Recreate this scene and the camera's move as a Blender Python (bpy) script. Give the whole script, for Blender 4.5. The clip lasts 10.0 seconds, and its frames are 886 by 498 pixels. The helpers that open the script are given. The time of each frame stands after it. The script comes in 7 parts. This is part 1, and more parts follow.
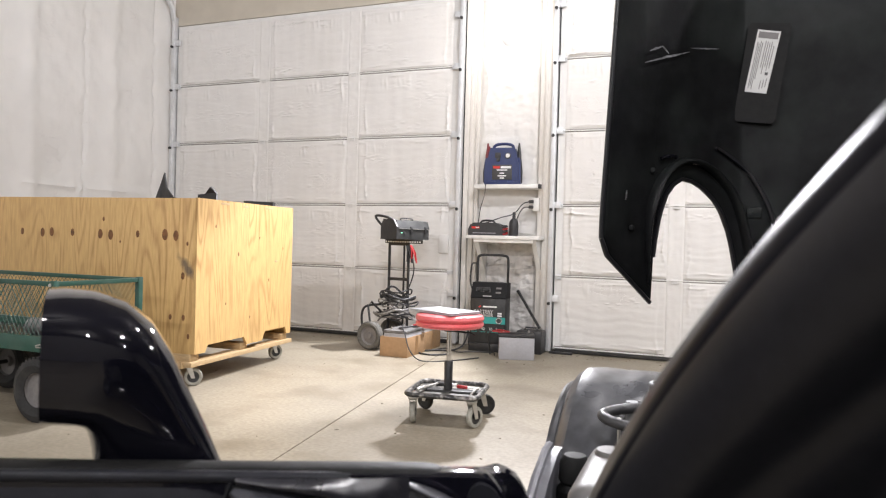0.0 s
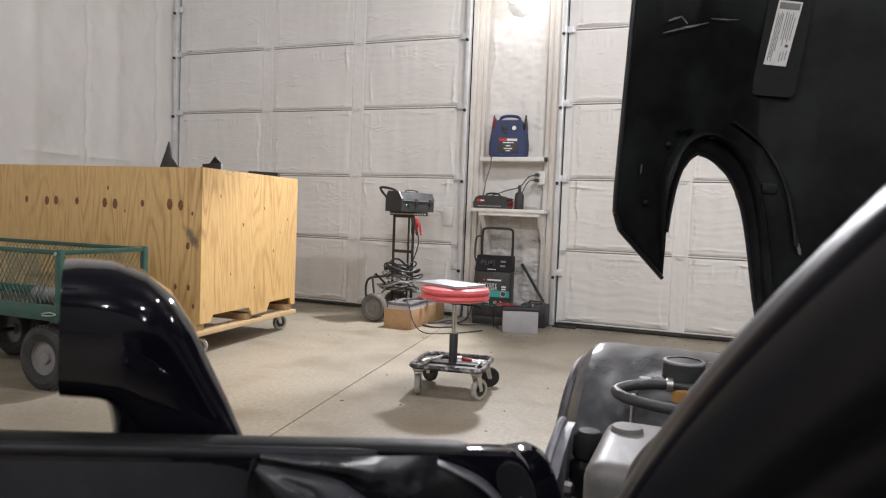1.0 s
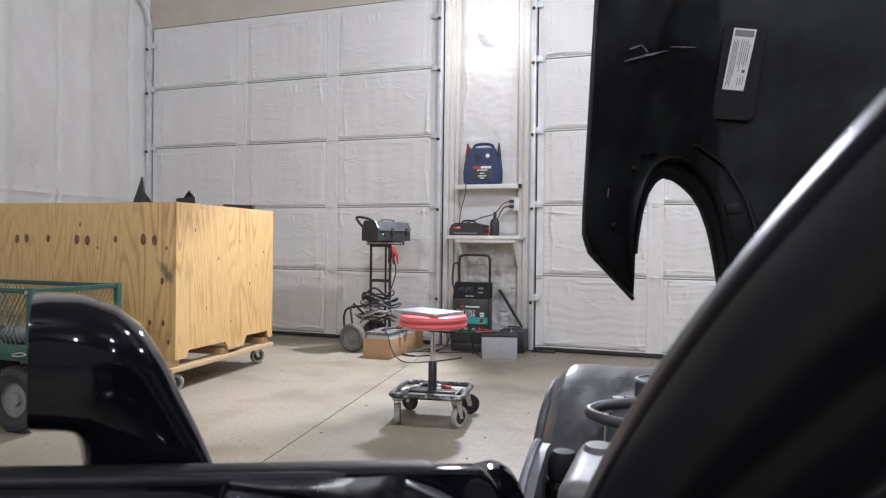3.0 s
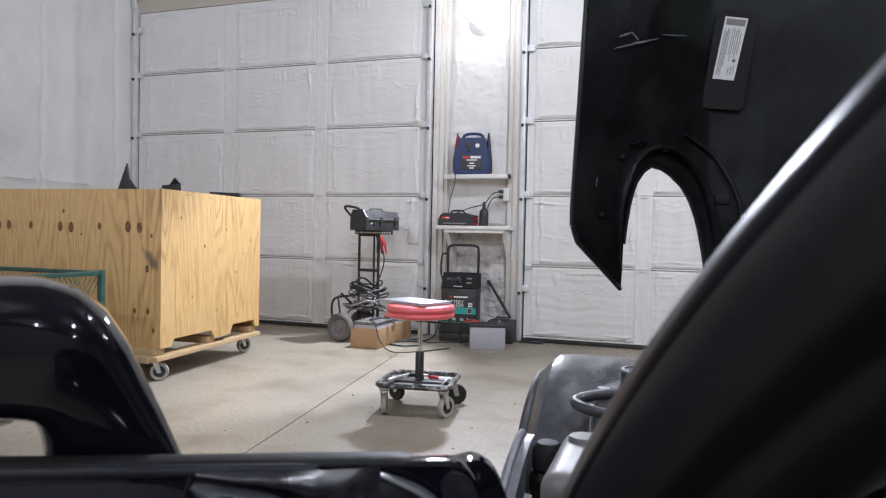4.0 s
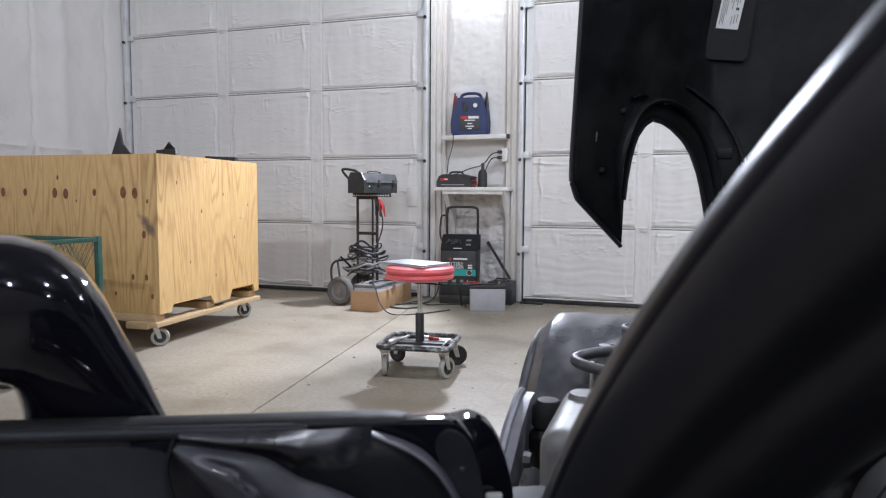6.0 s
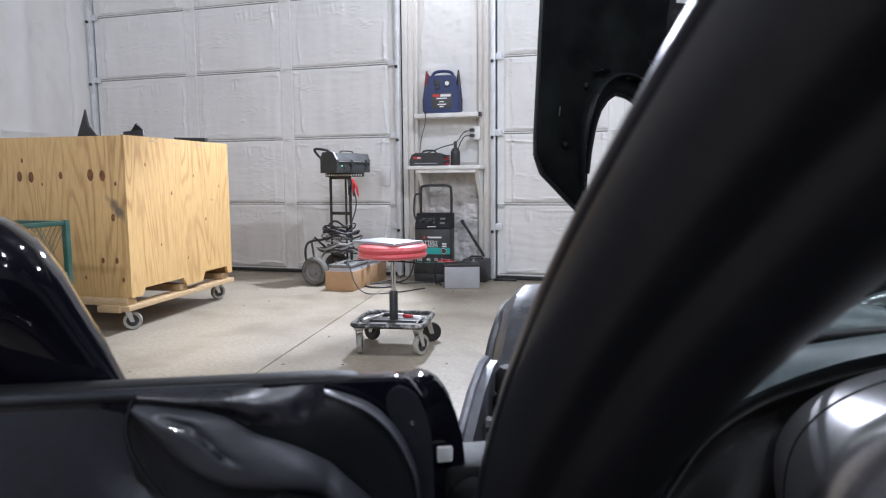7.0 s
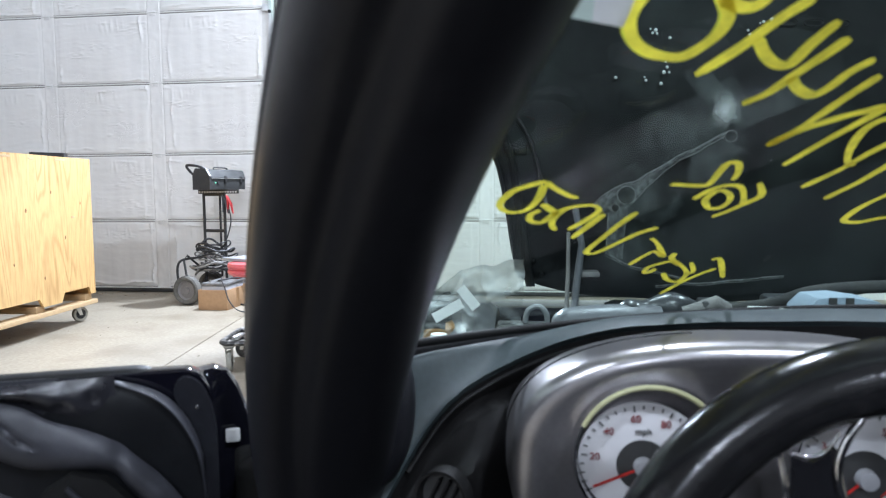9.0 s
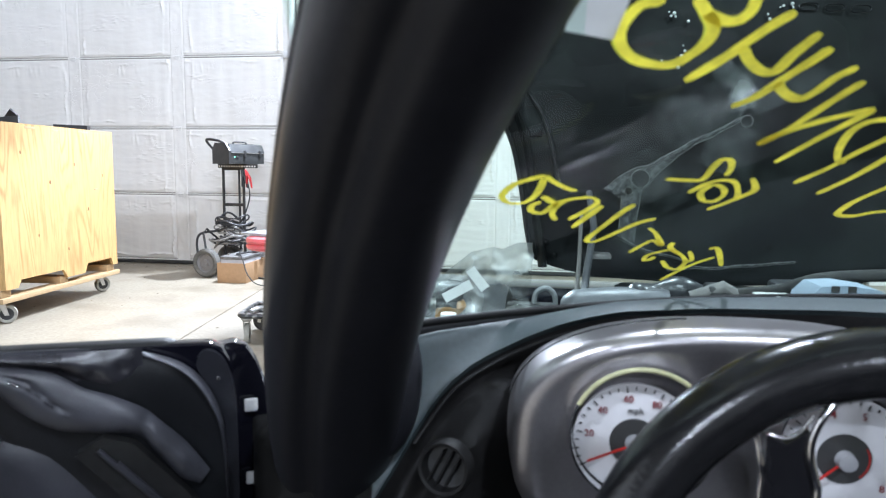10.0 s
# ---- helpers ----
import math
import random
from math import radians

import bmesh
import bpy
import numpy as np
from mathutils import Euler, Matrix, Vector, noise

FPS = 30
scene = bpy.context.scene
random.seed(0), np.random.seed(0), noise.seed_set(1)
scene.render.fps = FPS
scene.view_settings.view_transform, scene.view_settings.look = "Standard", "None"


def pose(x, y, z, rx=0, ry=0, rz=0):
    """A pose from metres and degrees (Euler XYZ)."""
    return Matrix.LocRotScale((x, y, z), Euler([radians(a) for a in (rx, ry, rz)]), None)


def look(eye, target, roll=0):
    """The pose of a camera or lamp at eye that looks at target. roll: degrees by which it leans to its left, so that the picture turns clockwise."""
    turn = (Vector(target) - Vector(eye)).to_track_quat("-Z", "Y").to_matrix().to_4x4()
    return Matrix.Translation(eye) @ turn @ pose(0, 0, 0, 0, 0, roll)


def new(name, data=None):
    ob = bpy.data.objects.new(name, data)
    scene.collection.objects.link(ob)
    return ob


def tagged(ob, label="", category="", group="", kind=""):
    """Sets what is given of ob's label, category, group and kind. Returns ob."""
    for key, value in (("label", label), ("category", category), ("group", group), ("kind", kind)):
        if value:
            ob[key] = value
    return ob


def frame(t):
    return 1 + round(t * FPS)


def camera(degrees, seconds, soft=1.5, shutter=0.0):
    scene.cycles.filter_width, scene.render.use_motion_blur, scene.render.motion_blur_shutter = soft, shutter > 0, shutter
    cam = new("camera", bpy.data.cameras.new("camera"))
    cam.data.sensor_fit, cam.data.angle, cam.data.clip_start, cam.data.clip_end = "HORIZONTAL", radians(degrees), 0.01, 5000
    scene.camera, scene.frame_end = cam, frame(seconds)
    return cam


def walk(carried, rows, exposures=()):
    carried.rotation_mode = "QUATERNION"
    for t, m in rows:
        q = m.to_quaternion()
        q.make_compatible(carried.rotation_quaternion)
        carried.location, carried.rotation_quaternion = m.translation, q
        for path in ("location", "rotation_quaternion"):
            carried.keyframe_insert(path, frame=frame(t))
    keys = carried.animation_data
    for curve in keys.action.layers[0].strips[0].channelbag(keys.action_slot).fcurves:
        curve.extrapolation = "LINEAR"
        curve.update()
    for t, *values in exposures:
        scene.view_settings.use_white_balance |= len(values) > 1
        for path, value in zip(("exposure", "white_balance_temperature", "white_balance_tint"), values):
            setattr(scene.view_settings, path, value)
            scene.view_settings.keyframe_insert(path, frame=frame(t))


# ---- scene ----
# ---- camera and its walk ----
cam = camera(66.1, 10.0, soft=1.2)
cam.data.dof.use_dof, cam.data.dof.focus_distance, cam.data.dof.aperture_fstop = True, 5.2, 11.0
# seconds, eye, way, roll
ROWS = [
    (0.0, (0.0126, -0.1342, 0.9780), (-0.3612, 0.9325, -0.0087), 1.52),
    (0.5, (-0.0222, -0.1280, 0.9789), (-0.4006, 0.9155, -0.0373), 3.05),
    (1.0, (-0.0151, -0.1253, 0.9774), (-0.3626, 0.9307, -0.0490), 2.15),
    (1.5, (-0.0134, -0.1227, 0.9767), (-0.3682, 0.9288, -0.0416), 0.86),
    (2.0, (-0.0069, -0.1203, 0.9735), (-0.3604, 0.9320, -0.0385), 0.10),
    (2.5, (0.0030, -0.1407, 0.9780), (-0.3377, 0.9411, -0.0179), 0.76),
    (3.0, (0.0043, -0.1386, 0.9751), (-0.3344, 0.9424, -0.0068), 0.64),
    (3.2, (0.0046, -0.1360, 0.9742), (-0.3275, 0.9448, -0.0105), 0.66),
    (4.5, (0.0052, -0.1040, 0.9680), (-0.3200, 0.9467, -0.0369), 1.18),
    (5.0, (0.0003, -0.1022, 0.9680), (-0.3196, 0.9448, -0.0725), 1.20),
    (6.3, (0.0040, -0.0818, 0.9533), (-0.3135, 0.9465, -0.0765), -0.15),
    (6.5, (0.0112, -0.0815, 0.9503), (-0.3043, 0.9488, -0.0842), -0.23),
    (7.0, (0.0318, -0.1007, 0.9480), (-0.2850, 0.9529, -0.1039), -0.51),
    (7.5, (0.0345, -0.1104, 0.9509), (-0.2839, 0.9522, -0.1131), -0.97),
    (8.0, (0.0517, -0.1250, 0.9472), (-0.2903, 0.9529, -0.0879), -0.96),
    (8.2, (0.0754, -0.1381, 0.9485), (-0.2813, 0.9559, -0.0843), -1.00),
    (8.3, (0.0999, -0.1502, 0.9504), (-0.2661, 0.9604, -0.0823), -1.04),
    (8.5, (0.1449, -0.1737, 0.9532), (-0.2206, 0.9721, -0.0799), -1.11),
    (9.0, (0.1656, -0.1943, 0.9522), (-0.1276, 0.9885, -0.0813), -0.42),
    (9.5, (0.1642, -0.2037, 0.9605), (-0.1065, 0.9896, -0.0970), -0.13),
    (10.0, (0.1789, -0.2261, 0.9635), (-0.1515, 0.9817, -0.1152), 0.51),
]
EXPOSURES = [(0.0, 0.09, 7400, 13), (0.5, -0.42, 7400, 13), (1.2, -0.45, 7350, 13), (1.5, -0.4, 7250, 13), (2.5, -0.4, 6900, 13), (3.0, -0.4, 6700, 13), (5.0, -0.42, 6500, 13), (6.5, -0.38, 6400, 12),
             (7.0, -0.26, 6350, 12), (7.5, -0.09, 6300, 12), (8.0, -0.04, 6250, 11), (9.0, 0.2, 6150, 8), (10.0, 0.50, 6150, 8)]
walk(cam, [(t, look(e, Vector(e) + Vector(w), r)) for t, e, w, r in ROWS], EXPOSURES)

# ---- world and light ----
world = bpy.data.worlds.new("world")
world.use_nodes = True
world.node_tree.nodes["Background"].inputs["Color"].default_value = (0.6, 0.65, 0.7, 1)
world.node_tree.nodes["Background"].inputs["Strength"].default_value = 0.02
scene.world = world


def area_lamp(name, x, y, z, size, watts, colour):
    data = bpy.data.lights.new(name, "AREA")
    data.shape, data.size, data.energy, data.color = "DISK", size, watts, colour
    lamp = new(name, data)
    lamp.location = (x, y, z)
    return lamp


CEILING = 4.9
BAYS = [(0.4, 2.8), (-2.4, -2.2), (1.8, -2.2), (3.4, 3.0), (-0.6, -7.0), (4.6, -7.0)]
for bx, by in BAYS:
    bulb = bpy.data.lights.new("bay_lamp", "POINT")
    bulb.energy, bulb.color, bulb.shadow_soft_size = 335, (0.93, 1.0, 1.15), 0.085
    new("bay_lamp", bulb).location = (bx, by, CEILING - 0.42)
flood = bpy.data.lights.new("wall_lamp_light", "SPOT")
flood.energy, flood.color, flood.spot_size, flood.spot_blend, flood.shadow_soft_size = 900, (0.92, 1.0, 1.17), radians(52), 0.5, 0.06
wall_lamp_light = new("wall_lamp_light", flood)
wall_lamp_light.matrix_world = look((-1.76, 5.80, 3.0), (-2.85, 4.30, 0.0))
wall_lamp_front = area_lamp("wall_lamp_front", -1.76, 5.82, 3.04, 0.22, 85, (0.92, 1.0, 1.17))
wall_lamp_front.data.spread = radians(105)
globe_bulb = bpy.data.lights.new("wall_lamp_bulb", "POINT")
globe_bulb.energy, globe_bulb.color, globe_bulb.shadow_soft_size = 9, (0.96, 1.0, 1.08), 0.15
new("wall_lamp_bulb", globe_bulb).location = (-1.76, 5.74, 3.02)
wall_lamp_front.matrix_world = look((-1.76, 5.82, 3.04), (-0.4, 0.6, 0.6))

# ---- materials ----


def material(name, colour, rough=0.5, metal=0.0, spread=0.08, grain=30.0, stain=0.0, stain_colour=(0.1, 0.08, 0.06), stain_size=1.5,
             bump=0.1, bump_size=60.0, coat=0.0, rough_spread=0.08, stretch=(1, 1, 1), emit=0.0, spec=0.5):
    """A surface with two scales of variation: fine grain in the colour and roughness, and broad stains."""
    m = bpy.data.materials.new(name)
    m.use_nodes = True
    t = m.node_tree
    b = t.nodes["Principled BSDF"]
    coord = t.nodes.new("ShaderNodeTexCoord")
    mapping = t.nodes.new("ShaderNodeMapping")
    mapping.inputs["Scale"].default_value = stretch
    t.links.new(coord.outputs["Object"], mapping.inputs["Vector"])
    fine = t.nodes.new("ShaderNodeTexNoise")
    fine.inputs["Scale"].default_value, fine.inputs["Detail"].default_value = grain, 5
    broad = t.nodes.new("ShaderNodeTexNoise")
    broad.inputs["Scale"].default_value, broad.inputs["Detail"].default_value = stain_size, 6
    t.links.new(mapping.outputs["Vector"], fine.inputs["Vector"])
    t.links.new(mapping.outputs["Vector"], broad.inputs["Vector"])
    ramp = t.nodes.new("ShaderNodeMapRange")
    ramp.inputs["From Min"].default_value, ramp.inputs["From Max"].default_value = 0.3, 0.7
    ramp.inputs["To Min"].default_value, ramp.inputs["To Max"].default_value = 1 - spread, 1 + spread
    t.links.new(fine.outputs["Fac"], ramp.inputs["Value"])
    hsv = t.nodes.new("ShaderNodeHueSaturation")
    hsv.inputs["Color"].default_value = (*colour, 1)
    t.links.new(ramp.outputs["Result"], hsv.inputs["Value"])
    out = hsv.outputs["Color"]
    if stain:
        amount = t.nodes.new("ShaderNodeMapRange")
        amount.inputs["From Min"].default_value, amount.inputs["From Max"].default_value = 0.45, 0.75
        amount.inputs["To Min"].default_value, amount.inputs["To Max"].default_value = 0.0, stain
        t.links.new(broad.outputs["Fac"], amount.inputs["Value"])
        mix = t.nodes.new("ShaderNodeMix")
        mix.data_type = "RGBA"
        mix_a, mix_b, mix_f = [s for s in mix.inputs if s.type == "RGBA"][0], [s for s in mix.inputs if s.type == "RGBA"][1], mix.inputs[0]
        mix_b.default_value = (*stain_colour, 1)
        t.links.new(out, mix_a)
        t.links.new(amount.outputs["Result"], mix_f)
        out = [s for s in mix.outputs if s.type == "RGBA"][0]
    t.links.new(out, b.inputs["Base Color"])
    rr = t.nodes.new("ShaderNodeMapRange")
    rr.inputs["To Min"].default_value, rr.inputs["To Max"].default_value = max(0.02, rough - rough_spread), min(1, rough + rough_spread)
    t.links.new(broad.outputs["Fac"], rr.inputs["Value"])
    t.links.new(rr.outputs["Result"], b.inputs["Roughness"])
    b.inputs["Metallic"].default_value = metal
    b.inputs["Coat Weight"].default_value = coat
    b.inputs["Specular IOR Level"].default_value = spec
    b.inputs["Coat Roughness"].default_value = 0.03
    if bump:
        fine2 = t.nodes.new("ShaderNodeTexNoise")
        fine2.inputs["Scale"].default_value, fine2.inputs["Detail"].default_value = bump_size, 4
        t.links.new(mapping.outputs["Vector"], fine2.inputs["Vector"])
        bn = t.nodes.new("ShaderNodeBump")
        bn.inputs["Strength"].default_value, bn.inputs["Distance"].default_value = bump, 0.01
        t.links.new(fine2.outputs["Fac"], bn.inputs["Height"])
        t.links.new(bn.outputs["Normal"], b.inputs["Normal"])
    if emit:
        t.links.new(out, b.inputs["Emission Color"])
        b.inputs["Emission Strength"].default_value = emit
    return m


def plywood(name, smear=None):
    """Yellow softwood plywood with cathedral grain that runs up the sheet, and a rubbed dark mark where one is given."""
    m = material(name, (0.56, 0.34, 0.13), 0.55, bump=0.05)
    t = m.node_tree
    b = t.nodes["Principled BSDF"]
    coord = t.nodes.new("ShaderNodeTexCoord")
    mp = t.nodes.new("ShaderNodeMapping")
    mp.inputs["Scale"].default_value = (1, 1, 0.12)
    t.links.new(coord.outputs["Object"], mp.inputs["Vector"])

    def noise_node(scale, detail, vec, distort=0.0):
        n = t.nodes.new("ShaderNodeTexNoise")
        n.inputs["Scale"].default_value, n.inputs["Detail"].default_value, n.inputs["Distortion"].default_value = scale, detail, distort
        t.links.new(vec, n.inputs["Vector"])
        return n.outputs["Fac"]

    def sums(op, a, b2, c=0.0):
        n = t.nodes.new("ShaderNodeMath")
        n.operation = op
        for k, v in enumerate((a, b2, c)):
            if isinstance(v, (int, float)):
                n.inputs[k].default_value = v
            else:
                t.links.new(v, n.inputs[k])
        return n.outputs[0]

    figure = noise_node(2.6, 2.2, mp.outputs["Vector"], 0.55)
    wave = sums("MULTIPLY_ADD", sums("SINE", sums("MULTIPLY", figure, 135.0), 0.0), 0.5, 0.5)
    lines = sums("POWER", wave, 3.5)
    blot = noise_node(2.2, 5, coord.outputs["Object"])
    strong = t.nodes.new("ShaderNodeMapRange")
    strong.inputs["From Min"].default_value, strong.inputs["From Max"].default_value = 0.38, 0.64
    strong.inputs["To Min"].default_value, strong.inputs["To Max"].default_value = 0.15, 0.95
    t.links.new(blot, strong.inputs["Value"])
    fib = noise_node(75, 3, mp.outputs["Vector"])
    amount = sums("MULTIPLY_ADD", lines, sums("MULTIPLY", strong.outputs["Result"], 0.5), sums("MULTIPLY", sums("SUBTRACT", fib, 0.35), 0.75))
    cr = t.nodes.new("ShaderNodeValToRGB")
    cr.color_ramp.elements[0].position, cr.color_ramp.elements[1].position = 0.0, 1.0
    cr.color_ramp.elements[0].color, cr.color_ramp.elements[1].color = (0.61, 0.395, 0.165, 1), (0.25, 0.115, 0.033, 1)
    t.links.new(amount, cr.inputs["Fac"])
    out = cr.outputs["Color"]
    tone = t.nodes.new("ShaderNodeHueSaturation")
    rng = t.nodes.new("ShaderNodeMapRange")
    rng.inputs["To Min"].default_value, rng.inputs["To Max"].default_value = 0.82, 1.16
    t.links.new(noise_node(1.1, 3, coord.outputs["Object"]), rng.inputs["Value"])
    t.links.new(rng.outputs["Result"], tone.inputs["Value"])
    t.links.new(out, tone.inputs["Color"])
    out = tone.outputs["Color"]
    if smear:
        centre, size, turn = smear
        sm = t.nodes.new("ShaderNodeMapping")
        sm.vector_type = "TEXTURE"
        sm.inputs["Location"].default_value, sm.inputs["Scale"].default_value, sm.inputs["Rotation"].default_value = centre, size, (0, radians(turn), 0)
        t.links.new(coord.outputs["Object"], sm.inputs["Vector"])
        ln = t.nodes.new("ShaderNodeVectorMath")
        ln.operation = "LENGTH"
        t.links.new(sm.outputs["Vector"], ln.inputs[0])
        ragged = sums("MULTIPLY_ADD", noise_node(26, 4, coord.outputs["Object"]), 1.1, -0.55)
        soft = t.nodes.new("ShaderNodeMapRange")
        soft.inputs["From Min"].default_value, soft.inputs["From Max"].default_value = 1.0, 0.25
        soft.inputs["To Min"].default_value, soft.inputs["To Max"].default_value = 0.0, 0.85
        t.links.new(sums("ADD", ln.outputs["Value"], ragged), soft.inputs["Value"])
        mix = t.nodes.new("ShaderNodeMix")
        mix.data_type = "RGBA"
        ca, cb = [q for q in mix.inputs if q.type == "RGBA"][:2]
        cb.default_value = (0.10, 0.075, 0.055, 1)
        t.links.new(out, ca)
        t.links.new(soft.outputs["Result"], mix.inputs[0])
        out = [q for q in mix.outputs if q.type == "RGBA"][0]
    t.links.new(out, b.inputs["Base Color"])
    return m


def concrete():
    m = material("concrete", (0.295, 0.258, 0.198), 0.5, spread=0.18, grain=45, stain=0.75, stain_colour=(0.165, 0.137, 0.10), stain_size=0.9, bump=0.06, bump_size=90, rough_spread=0.18)
    t = m.node_tree
    b = t.nodes["Principled BSDF"]
    link = b.inputs["Base Color"].links[0]
    coord = t.nodes.new("ShaderNodeTexCoord")
    sp = t.nodes.new("ShaderNodeTexNoise")
    sp.inputs["Scale"].default_value, sp.inputs["Detail"].default_value = 2.6, 9
    t.links.new(coord.outputs["Object"], sp.inputs["Vector"])
    ra = t.nodes.new("ShaderNodeMapRange")
    ra.inputs["From Min"].default_value, ra.inputs["From Max"].default_value = 0.50, 0.72
    ra.inputs["To Min"].default_value, ra.inputs["To Max"].default_value = 0.0, 0.8
    t.links.new(sp.outputs["Fac"], ra.inputs["Value"])
    mix = t.nodes.new("ShaderNodeMix")
    mix.data_type = "RGBA"
    ca, cb = [s for s in mix.inputs if s.type == "RGBA"][:2]
    cb.default_value = (0.175, 0.145, 0.10, 1)
    t.links.new(link.from_socket, ca)
    t.links.new(ra.outputs["Result"], mix.inputs[0])
    t.links.new([s for s in mix.outputs if s.type == "RGBA"][0], b.inputs["Base Color"])
    return m


def glass_sheet(name, tint, gloss_ior=1.45, haze=0.0):
    m = bpy.data.materials.new(name)
    m.use_nodes = True
    t = m.node_tree
    t.nodes.remove(t.nodes["Principled BSDF"])
    tr, gl = t.nodes.new("ShaderNodeBsdfTransparent"), t.nodes.new("ShaderNodeBsdfGlossy")
    tr.inputs["Color"].default_value = (*tint, 1)
    gl.inputs["Roughness"].default_value = 0.02
    lw = t.nodes.new("ShaderNodeLayerWeight")
    lw.inputs["Blend"].default_value = 0.5
    pw = t.nodes.new("ShaderNodeMath")
    pw.operation = "POWER"
    pw.inputs[1].default_value = 5.0
    t.links.new(lw.outputs["Facing"], pw.inputs[0])
    fr = t.nodes.new("ShaderNodeMath")
    fr.operation = "MULTIPLY_ADD"
    fr.inputs[1].default_value, fr.inputs[2].default_value = 0.30, 0.7 * ((gloss_ior - 1) / (gloss_ior + 1)) ** 2
    t.links.new(pw.outputs[0], fr.inputs[0])
    mix = t.nodes.new("ShaderNodeMixShader")
    t.links.new(fr.outputs[0], mix.inputs[0])
    t.links.new(tr.outputs[0], mix.inputs[1])
    t.links.new(gl.outputs[0], mix.inputs[2])
    last = mix
    if haze:
        df = t.nodes.new("ShaderNodeBsdfTranslucent")
        df.inputs["Color"].default_value = (0.9, 0.93, 0.93, 1)
        ns = t.nodes.new("ShaderNodeTexNoise")
        ns.inputs["Scale"].default_value, ns.inputs["Detail"].default_value = 9, 6
        co = t.nodes.new("ShaderNodeTexCoord")
        t.links.new(co.outputs["Object"], ns.inputs["Vector"])
        ra = t.nodes.new("ShaderNodeMapRange")
        ra.inputs["From Min"].default_value, ra.inputs["From Max"].default_value = 0.4, 0.75
        ra.inputs["To Min"].default_value, ra.inputs["To Max"].default_value = haze * 0.2, haze
        t.links.new(ns.outputs["Fac"], ra.inputs["Value"])
        m2 = t.nodes.new("ShaderNodeMixShader")
        t.links.new(ra.outputs["Result"], m2.inputs[0])
        t.links.new(mix.outputs[0], m2.inputs[1])
        t.links.new(df.outputs[0], m2.inputs[2])
        last = m2
    t.links.new(last.outputs[0], t.nodes["Material Output"].inputs["Surface"])
    return m


FOAM = material("sprayed_foam_paint", (0.75, 0.735, 0.71), 0.85, spread=0.03, grain=5, stain=0.34, stain_colour=(0.60, 0.57, 0.525), stain_size=1.1, bump=0.07, bump_size=16, stretch=(1, 1, 0.6), spec=0.15)
FOAM_RAIL = material("painted_door_rail", (0.74, 0.73, 0.71), 0.5, spread=0.05, grain=12, stain=0.3, stain_colour=(0.55, 0.53, 0.50), stain_size=3, bump=0.15)
GALV = material("galvanised_steel", (0.70, 0.71, 0.72), 0.45, 0.35, grain=14, stain=0.3, stain_colour=(0.4, 0.4, 0.4), stain_size=5, bump=0.05)
LUMBER = material("painted_lumber", (0.73, 0.70, 0.655), 0.6, spread=0.12, grain=20, stain=0.4, stain_colour=(0.52, 0.47, 0.40), stain_size=3, bump=0.2, stretch=(6, 6, 0.6))
WHITE_WOOD = material("white_painted_wood", (0.78, 0.77, 0.74), 0.5, spread=0.06, grain=16, stain=0.35, stain_colour=(0.5, 0.47, 0.42), stain_size=6, bump=0.12)
RAW_FOAM = material("rough_grey_foam", (0.68, 0.66, 0.635), 0.85, spread=0.12, grain=18, stain=0.5, stain_colour=(0.42, 0.39, 0.36), stain_size=7, bump=0.8, bump_size=22)
ROOF = material("dark_roof_liner", (0.15, 0.145, 0.14), 0.7, spread=0.1, grain=4, stain=0.2, bump=0.1)
CEIL = material("ceiling_liner", (0.55, 0.50, 0.42), 0.7, spread=0.06, grain=4, stain=0.2, bump=0.1)
FAR_WALL = material("grey_wall_liner", (0.30, 0.29, 0.28), 0.6, spread=0.1, grain=6, stain=0.2)


def streaked(m, strength):
    """Adds drawn-out sags and short wrinkles to a sprayed surface."""
    t = m.node_tree
    b = t.nodes["Principled BSDF"]
    first = b.inputs["Normal"].links[0].from_node
    co = t.nodes.new("ShaderNodeTexCoord")
    for stretch, scale, amount in (((1, 1, 0.10), 11, strength), ((0.35, 0.35, 1), 22, strength * 0.8)):
        mp = t.nodes.new("ShaderNodeMapping")
        mp.inputs["Scale"].default_value = stretch
        t.links.new(co.outputs["Object"], mp.inputs["Vector"])
        ns = t.nodes.new("ShaderNodeTexNoise")
        ns.inputs["Scale"].default_value, ns.inputs["Detail"].default_value, ns.inputs["Distortion"].default_value = scale, 5, 0.6
        t.links.new(mp.outputs["Vector"], ns.inputs["Vector"])
        bn = t.nodes.new("ShaderNodeBump")
        bn.inputs["Strength"].default_value, bn.inputs["Distance"].default_value = amount, 0.02
        t.links.new(ns.outputs["Fac"], bn.inputs["Height"])
        t.links.new(first.outputs["Normal"], bn.inputs["Normal"])
        first = bn
    t.links.new(first.outputs["Normal"], b.inputs["Normal"])
    return m




